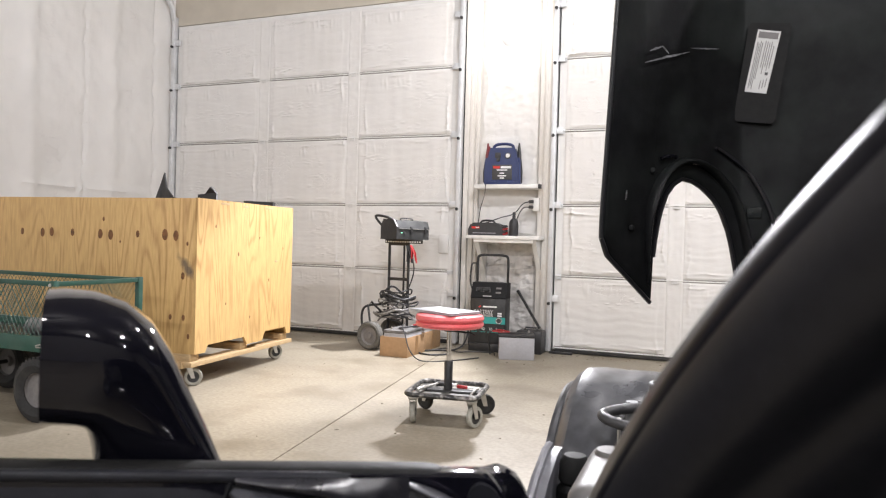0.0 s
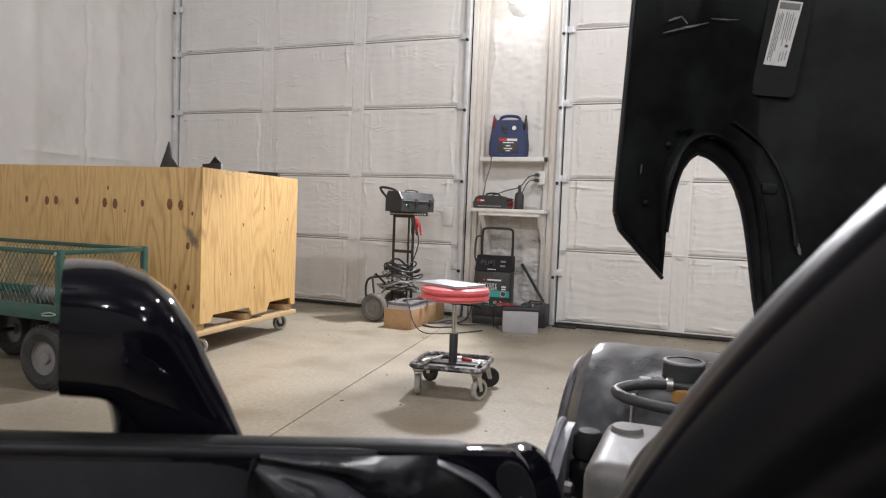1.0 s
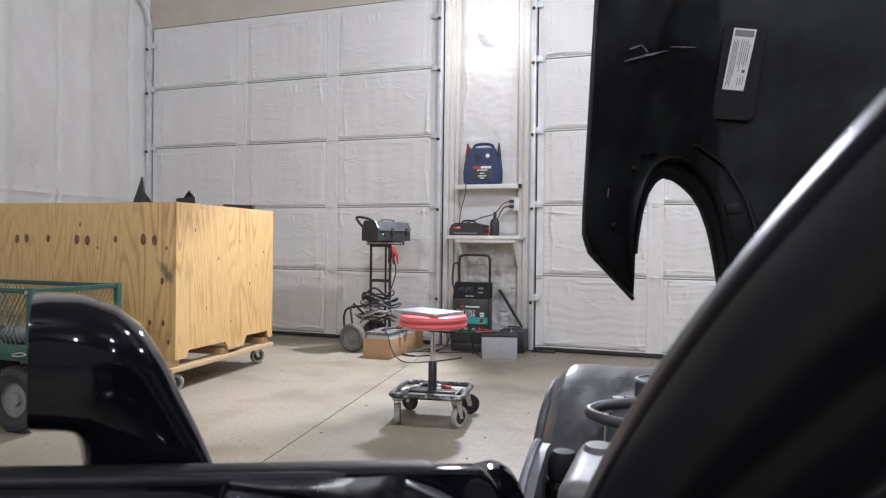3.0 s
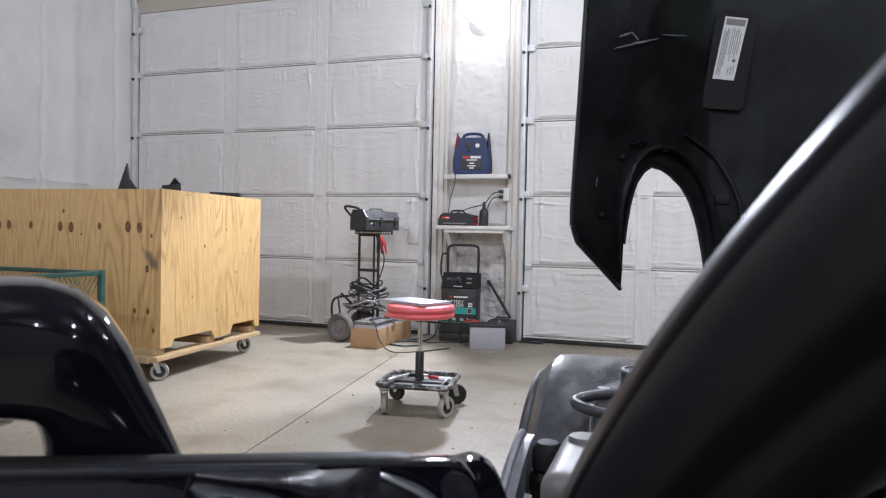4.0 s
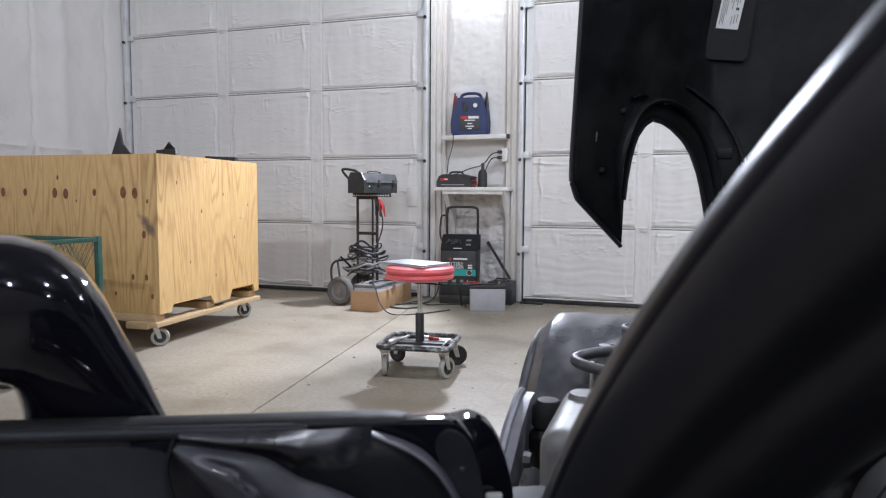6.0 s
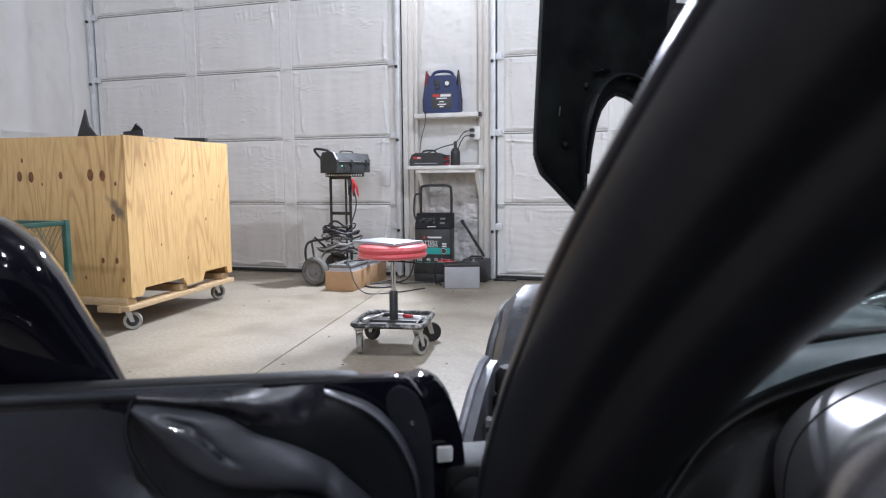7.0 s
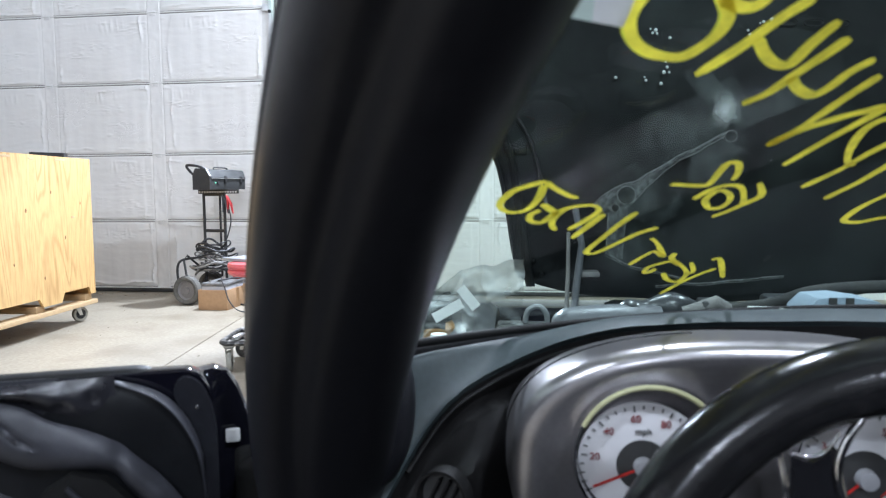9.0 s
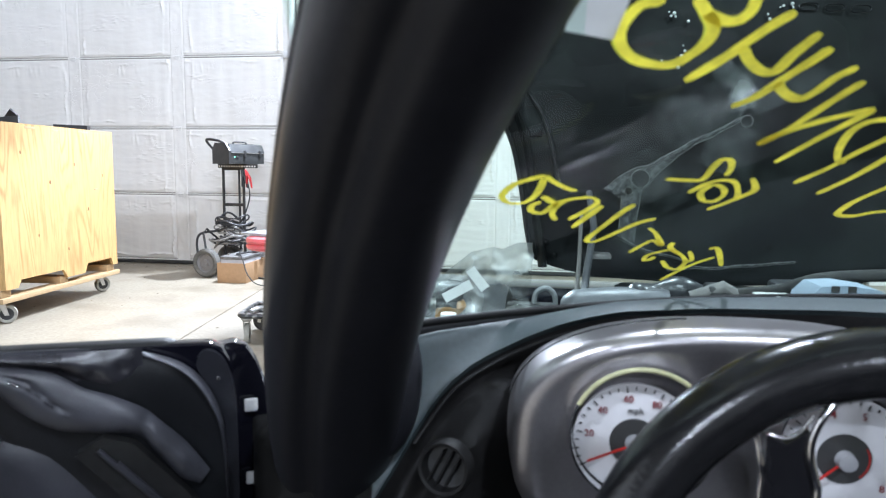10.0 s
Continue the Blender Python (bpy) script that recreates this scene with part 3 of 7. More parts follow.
def smooth_path(pts, n=8):
    """Catmull-Rom through the points."""
    p = [Vector(q) for q in pts]
    p = [p[0] * 2 - p[1]] + p + [p[-1] * 2 - p[-2]]
    out = []
    for i in range(1, len(p) - 2):
        for k in range(n):
            t = k / n
            out.append(0.5 * (2 * p[i] + (p[i + 1] - p[i - 1]) * t + (2 * p[i - 1] - 5 * p[i] + 4 * p[i + 1] - p[i + 2]) * t * t + (3 * p[i] - p[i - 1] - 3 * p[i + 1] + p[i + 2]) * t ** 3))
    out.append(p[-2])
    return out


def lettering(name, text, size, mat, m, parent):
    cu = bpy.data.curves.new(name, "FONT")
    cu.body, cu.size, cu.align_x, cu.align_y, cu.extrude = text, size, "CENTER", "CENTER", 0.0004
    cu.materials.append(mat)
    ob = new(name, cu)
    ob.parent = parent
    if parent.type == "EMPTY":
        ob.matrix_parent_inverse = Matrix.Translation(-parent.location)
    ob.matrix_basis = m
    return ob


def fbm(x, y, z, k=4):
    return noise.fractal((x, y, z), 0.9, 2.0, k)


# ---- the hall ----
WALL_Y, STUB_Y, LEFT_X, RIGHT_X, BACK_Y = 6.09, 6.22, -5.86, 11.0, -11.0
DOOR_TOP = 3.36

# floor: slabs with sawn joints between them
JX = lambda y: -1.80 - 0.134 * (y - 2.82)
fl = bmesh.new()
for ya, yb in ((BACK_Y - 0.2, 0.6), (0.604, WALL_Y + 0.3)):
    for side in (0, 1):
        xs = [(LEFT_X - 0.2, JX(ya) - 0.0035, JX(yb) - 0.0035, LEFT_X - 0.2), (JX(ya) + 0.0035, RIGHT_X + 0.2, RIGHT_X + 0.2, JX(yb) + 0.0035)][side]
        top = [fl.verts.new((x, y, 0)) for x, y in zip(xs, (ya, ya, yb, yb))]
        low = [fl.verts.new((v.co.x, v.co.y, -0.1)) for v in top]
        fl.faces.new(top)
        for i in range(4):
            fl.faces.new((top[i], top[(i + 1) % 4], low[(i + 1) % 4], low[i]))
floor = structure("floor", fl, CONCRETE, "tan stained concrete slab with sawn joints", "floor", smooth=False)
structure("ground", box(LEFT_X - 0.3, RIGHT_X + 0.3, BACK_Y - 0.3, WALL_Y + 0.5, -0.2, -0.05), JOINT, "dark earth under the slab", "ground", smooth=False)


def foam_sheet(w, h, nu, nv, seed, rim=0.016, rough=0.0022, lift=0.004, bead=0.019, wild=0.0, waves=0.0):
    """A sprayed foam panel in x (0 to w) and z (0 to h); it stands out towards -y: smooth swells, broken crusted beads near its edges, sags and short wrinkles."""
    rng = random.Random(int(seed * 1000))
    mood = rng.random()
    spots = [(rng.uniform(0.12, 0.88) * w, rng.uniform(0.1, 0.9) * h, rng.uniform(0.05, 0.14)) for _ in range(3)]
    drip = rng.uniform(0.15, 0.7) * w
    inset = [rng.uniform(0.03, 0.10) for _ in range(4)]

    def place(u, v):
        x, z = u * w, v * h
        wob = 0.030 * fbm(x * 3 + seed, z * 3, seed, 3)
        ex, ez = min(x, w - x), min(z, h - z)
        fall = min(1.0, min(ex, ez) / rim)
        fall = fall * fall * (3 - 2 * fall)
        lump = max(0.0, noise.noise((x * 5 + seed, z * 5, seed * 2)) + 0.12) * (1 + 0.9 * noise.noise((x * 26, z * 34, seed)))
        line = math.exp(-((x - inset[0] - wob) / 0.012) ** 2) + math.exp(-((w - x - inset[1] - wob) / 0.012) ** 2)
        flat = math.exp(-((z - 0.5 * inset[2] - wob * 0.6) / 0.009) ** 2) + math.exp(-((h - z - 0.7 * inset[3] - wob * 0.6) / 0.010) ** 2)
        rimline = bead * 1.25 * lump * (line + 0.7 * flat)
        step = 0.006 * (1 / (1 + math.exp(-(min(x - inset[0], w - x - inset[1]) - wob) / 0.006)))
        runs = noise.noise((x * 11 + seed, z * 1.1, seed)) * 0.0045 * (0.5 + mood)
        runs += waves * noise.noise((x * 1.6 + seed, z * 26 + 1.5 * noise.noise((x * 3, z * 3, seed)), seed + 8))
        hang = math.exp(-((x - drip) / 0.16) ** 2) * math.exp(-((h - z - 0.10) / 0.05) ** 2) * max(0.0, noise.noise((x * 34 + seed, z * 5, 2.0))) * 0.020
        sag = fbm(x * 2.3 + seed * 7.1, z * 3.5, seed * 3.3) * (rough + wild)
        crust = fbm(x * 11 + seed, z * 18, seed * 1.7, 3) * (rough * 0.35 + wild * 0.7)
        wrinkle = 0.0
        for cx, cz, cr in spots:
            d = ((x - cx) / (cr * 1.6)) ** 2 + ((z - cz) / (cr * 0.45)) ** 2
            if d < 4:
                wrinkle += math.exp(-d) * max(0.0, noise.noise((x * 16 + seed, z * 70, seed))) * 0.012
        return (x, -(fall * (lift + step + rimline + runs + sag + crust + wrinkle + hang)), z)
    return grid(nu, nv, place)


def sectional_door(name, x0, cols, flip):
    """An overhead door: rows of sections, foam between the stiles, rails at the seams, hinges and rollers at the edges."""
    rows = [0.045, 0.705, 1.352, 2.035, 2.70, DOOR_TOP]
    x1 = cols[-1]
    door = structure(name, box(x0, x1, WALL_Y + 0.004, WALL_Y + 0.05, 0.03, DOOR_TOP + 0.03), FOAM_RAIL, "white sectional overhead door sprayed with insulating foam", "garage door", smooth=False)
    edges = [x0] + list(cols)
    k = 0
    for r, (za, zb) in enumerate(zip(rows, rows[1:])):
        for c, (xa, xb) in enumerate(zip(edges, edges[1:])):
            k += 1
            bm = foam_sheet(xb - xa - 0.13, zb - za - 0.027, 120, 84, k * 1.37 + (50 if flip else 0), waves=0.003 if flip and r < 2 else 0.0015)
            part("panel", bm, FOAM, door, m=Matrix.Translation((xa + 0.065, WALL_Y, za + 0.0135)))
        # seam rail
        bm = box(x0 + 0.01, x1 - 0.01, WALL_Y - 0.010, WALL_Y + 0.004, za - 0.0055, za + 0.0055, 0.002)
        part("seam_rail", bm, FOAM_RAIL, door)
        # grey strip behind the rail colours in the shade of the gap
        part("seam_gap", box(x0 + 0.012, x1 - 0.012, WALL_Y + 0.0005, WALL_Y + 0.0035, za - 0.0125, za + 0.0125), SEAM_GREY, door, "dark strip coloured as the shade in the gap between two sections")
        for c, xs in enumerate(edges):
            if za < 0.1:
                continue
            dx = 0.035 if c == 0 else (-0.035 if c == len(edges) - 1 else 0.0)
            bm = box(xs + dx - 0.03, xs + dx + 0.03, WALL_Y - 0.017, WALL_Y - 0.012, za - 0.03, za + 0.014, 0.003)
            add_sweep(bm, [(xs + dx - 0.03, WALL_Y - 0.018, za), (xs + dx + 0.03, WALL_Y - 0.018, za)], 0.006, 8)
            part("hinge", bm, GALV if c in (0, len(edges) - 1) else FOAM_RAIL, door)
    for xs in edges[1:-1]:
        bm = grid(14, 240, lambda u, v: (xs - 0.068 + 0.136 * u, WALL_Y - 0.002 - (0.006 + 0.010 * max(0.0, noise.noise((u * 2.5, v * 46, xs)) + 0.1)) * (abs(2 * u - 1) ** 3) * (1 - abs(2 * u - 1) ** 14) - 0.0025 * noise.noise((u * 4, v * 60, xs + 5)) - 0.003 * math.sin(math.pi * u), 0.04 + v * (DOOR_TOP - 0.05)))
        part("stile", bm, FOAM, door)
    bm = box(x0 + 0.02, x1 - 0.02, WALL_Y - 0.02, WALL_Y + 0.03, 0.006, 0.034, 0.006)
    part("bottom_seal", bm, RUBBER, door, "dark rubber sill seal")
    return door


sectional_door("door_1", -5.74, [-4.535, -3.43, -2.28], False)
sectional_door("door_2", -1.29, [-0.24, 0.80, 1.85, 2.9], True)


def track(name, x, roll):
    bm = box(x - 0.022, x + 0.022, WALL_Y - 0.05, WALL_Y + 0.02, 0.01, 3.5, 0.006)
    t = structure(name, bm, GALV, "galvanised vertical roller track beside the overhead door", "door track")
    for i, z in enumerate((0.5, 1.36, 2.04, 2.7, 3.2)):
        part("bracket", box(x - 0.05 * roll - 0.03, x - 0.05 * roll + 0.03, WALL_Y - 0.035, WALL_Y - 0.01, z - 0.035, z + 0.025, 0.003), GALV, t)
        part("roller", lathe([(0, -0.012), (0.013, -0.012), (0.016, 0), (0.013, 0.012), (0, 0.012)], pose(x, WALL_Y - 0.065, z - 0.05, 90, 0, 0), 14), BLACK_METAL, t)
    return t


track("trim_track_west", -5.775, -1)
track("trim_track_middle", -2.245, 1)
track("trim_track_east", -1.325, -1)

# stub wall between the doors, boards and foam
stub = structure("wall_stub", box(-2.23, -1.34, STUB_Y + 0.002, STUB_Y + 0.2, 0, 4.89), FOAM_RAIL, "white wall between the two overhead doors", "wall", smooth=False)
for xa, xb, yf in ((-2.212, -2.165, 6.10), (-2.163, -2.118, 6.135), (-2.116, -2.085, 6.165), (-1.478, -1.425, 6.135), (-1.423, -1.356, 6.10)):
    part("jamb_board", box(xa, xb, yf, STUB_Y + 0.06, 0.0, 4.88, 0.003), LUMBER, stub)
bm = foam_sheet(0.60, 1.06, 60, 100, 91.0, 0.03, 0.012, 0.024, 0.012, 0.012)
part("foam_infill", bm, RAW_FOAM, stub, "rough grey foam low on the wall", m=Matrix.Translation((-2.083, STUB_Y, 0.0)))
bm = foam_sheet(0.60, 3.8, 50, 240, 77.0, 0.03, 0.010, 0.020, 0.014, 0.004)
part("foam_infill", bm, FOAM, stub, m=Matrix.Translation((-2.083, STUB_Y, 1.06)))
structure("wall_header", box(LEFT_X, -2.24, WALL_Y + 0.01, WALL_Y + 0.2, DOOR_TOP + 0.04, CEILING), CEIL, "tan header wall above the overhead doors", "wall", smooth=False)
structure("wall_north", box(2.95, RIGHT_X, WALL_Y + 0.03, WALL_Y + 0.2, 0, CEILING), FOAM, "white foamed wall", "wall", smooth=False)
structure("wall_header_east", box(-1.33, RIGHT_X, WALL_Y + 0.01, WALL_Y + 0.2, DOOR_TOP + 0.04, CEILING), CEIL, "tan header wall above the overhead doors", "wall", smooth=False)
part("corner_trim", box(LEFT_X - 0.02, -5.80, WALL_Y - 0.015, WALL_Y + 0.2, 0, CEILING, 0.004), FOAM, bpy.data.objects["wall_header"])

# side wall with studs under the foam


def side_wall(u, v):
    y = BACK_Y + u * (WALL_Y + 0.02 - BACK_Y)
    z = v * CEILING
    bay = ((y + 0.72) / 0.92) % 1.0
    stud = math.exp(-((bay - 0.5) / 0.10) ** 2) * 0.030
    row = math.exp(-(((z - 1.42 + 0.05 * fbm(y * 1.3, 0, 9)) % 2.4) / 0.03) ** 2) * 0.02
    crack = 0.03 * math.exp(-((bay - 0.14 + 0.015 * fbm(0, z * 3, 4, 2)) / 0.012) ** 2)
    return (LEFT_X + 0.02 + stud + row - crack + 0.022 * fbm(y * 1.7, z * 1.7, 5.5) + 0.008 * fbm(y * 8, z * 10, 2.2, 3), y, z)


wall_west = structure("wall_west", grid(760, 130, side_wall), FOAM, "white side wall of sprayed foam over studs", "wall")
structure("wall_west_outer", box(LEFT_X - 0.25, LEFT_X - 0.06, BACK_Y, WALL_Y + 0.2, 0, CEILING), CEIL, "outer side of the foamed wall", "wall", smooth=False)
structure("wall_east", box(RIGHT_X, RIGHT_X + 0.2, BACK_Y, WALL_Y + 0.2, 0, CEILING), FAR_WALL, "grey steel liner wall", "wall", smooth=False)
structure("wall_south", box(LEFT_X, RIGHT_X, BACK_Y - 0.2, BACK_Y, 0, CEILING), FAR_WALL, "grey steel liner wall", "wall", smooth=False)
structure("ceiling", box(LEFT_X - 0.2, RIGHT_X + 0.2, BACK_Y - 0.2, WALL_Y + 0.2, CEILING, CEILING + 0.2), ROOF, "dull grey ceiling liner", "ceiling", smooth=False)

# horizontal part of the door track, at the corner, and its curve
bm = sweep(smooth_path([(-5.775, WALL_Y - 0.04, 3.45), (-5.775, WALL_Y - 0.10, 3.62), (-5.775, WALL_Y - 0.36, 3.78), (-5.775, WALL_Y - 0.9, 3.80), (-5.775, 2.6, 3.80)], 6), 0.03, 8, flat=0.8)
structure("trim_track_rail", bm, GALV, "galvanised overhead door rail below the ceiling", "door track")

# lamps


def bay_light(x, y):
    t = thing("ceiling_light", x, y, CEILING, "round white high-bay lamp hanging from the ceiling", "lamp", "high-bay lamps")
    part("housing", lathe([(0, 0), (0.05, 0), (0.06, -0.1), (0.19, -0.22), (0.20, -0.275), (0.185, -0.275), (0.17, -0.22), (0, -0.2)], pose(x, y, CEILING)), BLACK_METAL, t)
    part("diffuser", lathe([(0, -0.262), (0.18, -0.262), (0.18, -0.268), (0, -0.268)], pose(x, y, CEILING)), LAMP_GLOW, t, "glowing white diffuser")


for bx, by in BAYS:
    bay_light(bx, by)
wl = thing("wall_lamp", -1.76, STUB_Y, 3.0, "bright round wall lamp above the shelves", "lamp")
part("backplate", lathe([(0, 0), (0.16, 0), (0.16, 0.03), (0.13, 0.05), (0, 0.05)], pose(-1.76, STUB_Y + 0.02, 3.02, 90)), GALV, wl)
part("arm", sweep([(-1.76, STUB_Y - 0.02, 3.05), (-1.76, 6.10, 3.20), (-1.76, 6.0, 3.20)], 0.02, 10), GALV, wl)
part("globe", lathe([(0, -0.15), (0.07, -0.13), (0.125, -0.06), (0.14, 0.0), (0.12, 0.06), (0.06, 0.1), (0, 0.11)], pose(-1.76, 6.0, 3.09)), GLOBE_GLOW, wl, "glowing frosted globe")

# ---- the crate on casters ----


def caster(parent, x, y, z, yaw, wheel_r, width, tyre, name="caster"):
    """A swivel caster that hangs from z down to the floor."""
    m = pose(x, y, 0, 0, 0, yaw)
    off = wheel_r * 0.45
    bm = bmesh.new()
    add_lathe(bm, [(0, z), (wheel_r * 0.55, z), (wheel_r * 0.55, z - 0.008), (wheel_r * 0.35, z - 0.018), (0, z - 0.018)], seg=14)
    for s in (-1, 1):
        add_prism(bm, [(-wheel_r * 0.3, z - 0.012), (wheel_r * 0.35, z - 0.012), (off + 0.012, wheel_r - 0.008), (off - 0.012, wheel_r - 0.008)], s * width * 0.62 - 0.002, s * width * 0.62 + 0.002)
    add_sweep(bm, [(off, -width * 0.7, wheel_r), (off, width * 0.7, wheel_r)], 0.007, 8)
    fork = part(name, bm, STEEL, parent, m=m)
    mw = m @ pose(off, 0, wheel_r, 90, 0, 0)
    h = width / 2
    part("tyre", lathe([(wheel_r * 0.66, -h), (wheel_r * 0.93, -h), (wheel_r, -h * 0.5), (wheel_r, h * 0.5), (wheel_r * 0.93, h), (wheel_r * 0.66, h), (wheel_r * 0.66, -h)], mw, 26), tyre, fork)
    part("hub", lathe([(0, -h * 0.9), (wheel_r * 0.2, -h * 0.9), (wheel_r * 0.25, -h * 0.5), (wheel_r * 0.665, -h * 0.7), (wheel_r * 0.665, h * 0.7), (wheel_r * 0.25, h * 0.5), (wheel_r * 0.2, h * 0.9), (0, h * 0.9)], mw, 20), BLACK_METAL, fork)
    return fork


CR = pose(-3.066, 3.375, 0, 0, 0, 4.4)   # the near corner; the long side runs to -x, the short one to +y
crate = thing("wooden_crate", -3.066, 3.375, 0, "yellow plywood crate on casters with dark knots", "crate")
part("front_panel", box(-1.80, 0.0, 0.0, 0.019, 0.215, 1.225, 0.002), PLY_RUBBED, crate, "plywood front with knots and a dark rubbed mark", m=CR)
side = [(0.0, 0.215), (0.11, 0.215), (0.14, 0.262), (0.56, 0.262), (0.59, 0.22), (0.60, 0.205), (0.80, 0.205), (0.81, 0.22), (0.84, 0.272), (1.14, 0.272), (1.165, 0.215), (1.225, 0.215), (1.225, 1.228), (0.0, 1.228)]
part("side_panel", prism(side, -0.0095, 0.0095), PLY, crate, m=CR @ pose(0.011, 0.002, 0, 0, 0, 90))
part("side_panel", prism(side, -0.0095, 0.0095), PLY, crate, m=CR @ pose(-1.81, 0.002, 0, 0, 0, 90))
part("back_panel", box(-1.80, 0.0, 1.205, 1.224, 0.215, 1.225, 0.002), PLY, crate, m=CR)
part("deck", box(-1.79, -0.005, 0.022, 1.2, 0.262, 0.28), PLY, crate, m=CR)
for i, y in enumerate((-0.004, 0.56, 1.13)):
    part("skid", box(-1.80, -0.01, y, y + 0.09, 0.165, 0.214, 0.003), PINE, crate, m=CR)
part("bottom_board", box(-0.085, 0.022, -0.03, 1.25, 0.135, 0.166, 0.003), PINE, crate, "pale pine runner board", m=CR)
part("bottom_board", box(-1.82, -1.72, -0.03, 1.25, 0.135, 0.166, 0.003), PINE, crate, m=CR)
part("end_block", box(-0.20, -0.04, -0.045, 0.05, 0.125, 0.168, 0.004), PINE, crate, "orange pine block", m=CR)
for cx, cy, yaw in ((-0.06, 0.06, 35), (-0.10, 1.16, 60), (-1.72, 0.06, 20), (-1.72, 1.16, -30)):
    fork = caster(crate, cx, cy, 0.134, yaw, 0.058, 0.034, GREY_RUBBER)
    for o in (fork, *fork.children):
        o.data.transform(CR)
for i, (x, z, r) in enumerate(((-0.225, 0.985, 0.022), (-0.14, 0.98, 0.020), (-0.44, 0.985, 0.014), (-0.66, 0.975, 0.020), (-0.745, 0.98, 0.019), (-0.98, 0.985, 0.015), (-1.16, 0.985, 0.018), (-1.24, 0.98, 0.018), (-1.42, 0.985, 0.014), (-0.08, 0.72, 0.014), (-0.07, 0.45, 0.012), (-0.17, 0.45, 0.011), (-0.30, 0.34, 0.008), (-0.03, 0.33, 0.010), (-0.05, 0.93, 0.008), (-0.58, 0.93, 0.006), (-0.72, 1.08, 0.009))):
    r *= 1.2
    part("knot", lathe([(0, 0.0015), (r * 0.7, 0.0013), (r, 0.0002), (r, -0.001), (0, -0.001)], pose(x, 0.0, z, 90) @ Matrix.Diagonal((0.85, 1.45, 1, 1)), 14), KNOT, crate, m=CR)

for y, z, r in ((0.20, 1.05, 0.008), (0.47, 0.86, 0.010), (0.33, 0.52, 0.007), (0.74, 0.98, 0.008), (0.88, 0.66, 0.009), (1.08, 0.90, 0.007), (0.63, 0.40, 0.008)):
    part("knot", lathe([(0, 0.0012), (r * 0.7, 0.001), (r, 0.0002), (r, -0.001), (0, -0.001)], pose(0.0205, y, z, 0, 90, 0) @ Matrix.Diagonal((1.5, 0.85, 1, 1)), 12), KNOT, crate, m=CR)
for y, z, w in ((0.30, 1.205, 0.05), (0.55, 1.20, 0.03), (0.86, 1.205, 0.06), (0.98, 0.80, 0.02)):
    part("torn_veneer", box(0.0204, 0.0214, y - w, y + w, z - 0.006, z + 0.008, 0.0004), PINE, crate, "rough torn patch of veneer", m=CR)

# scraps that stand out of the crate


def scrap(name, pts, thick, label):
    t = thing(name, *(CR @ Vector((pts[0][0], pts[0][1], 0.28))), label, "car part")
    bm = bmesh.new()
    vs = [bm.verts.new(p) for p in pts]
    bm.faces.new(vs)
    bmesh.ops.triangulate(bm, faces=bm.faces)
    bmesh.ops.solidify(bm, geom=bm.faces[:], thickness=thick)
    part("panel", bm, BLACK_PLASTIC, t, m=CR)


scrap("fender_scrap", [(-0.60, 0.33, 0.285), (-0.32, 0.33, 0.285), (-0.34, 0.30, 1.235), (-0.43, 0.32, 1.255), (-0.50, 0.34, 1.32), (-0.535, 0.36, 1.43), (-0.56, 0.36, 1.36), (-0.60, 0.34, 1.22)], 0.012, "torn black fender piece sticking out of the crate")
scrap("bracket_scrap", [(-0.36, 0.44, 0.285), (-0.12, 0.42, 0.285), (-0.14, 0.42, 1.29), (-0.18, 0.40, 1.33), (-0.24, 0.43, 1.285), (-0.30, 0.43, 1.28)], 0.015, "grey-black bracket scrap in the crate")
scrap("trim_scrap", [(-0.30, 0.95, 0.285), (-0.05, 0.95, 0.285), (-0.02, 0.98, 1.262), (-0.28, 0.98, 1.272)], 0.04, "flat black trim scrap in the crate")

# ---- green garden wagon ----
wagon = thing("garden_wagon", -3.5, 2.64, 0, "green steel utility wagon with mesh sides", "wagon")
WX0, WX1, WY0, WY1 = -4.35, -3.06, 2.37, 2.92
part("deck", box(WX0, WX1, WY0, WY1, 0.385, 0.40), BLACK_METAL, wagon, "dark mesh deck")
for y in (WY0, WY1):
    part("deck_rail", box(WX0, WX1, y - 0.012, y + 0.012, 0.365, 0.445, 0.003), GREEN_PAINT, wagon)
    part("top_rail", box(WX0, WX1, y - 0.011, y + 0.011, 0.705, 0.73, 0.004), GREEN_PAINT, wagon)
for x in (WX0, WX1):
    part("deck_rail", box(x - 0.012, x + 0.012, WY0, WY1, 0.365, 0.445, 0.003), GREEN_PAINT, wagon)
    part("top_rail", box(x - 0.011, x + 0.011, WY0, WY1, 0.705, 0.73, 0.004), GREEN_PAINT, wagon)
    for y in (WY0, WY1):
        part("post", box(x - 0.016, x + 0.016, y - 0.016, y + 0.016, 0.37, 0.735, 0.004), GREEN_PAINT, wagon)
        part("bolt", lathe([(0, 0.006), (0.009, 0.005), (0.009, 0)], pose(x - 0.01, y - 0.017, 0.712, 90), 8), STEEL, wagon)
for y in (WY0, WY1):
    bm = bmesh.new()
    n = 40
    for i in range(n):
        for s in (-1, 1):
            xa = WX0 + (WX1 - WX0) * i / n
            xb = xa + s * 0.16
            za, zb = 0.445, 0.705
            if WX0 <= xb <= WX1:
                add_sweep(bm, [(xa, y, za), (xb, y, zb)], 0.0022, 4, caps=False)
    part("mesh_side", bm, GREEN_PAINT, wagon, "expanded metal mesh")
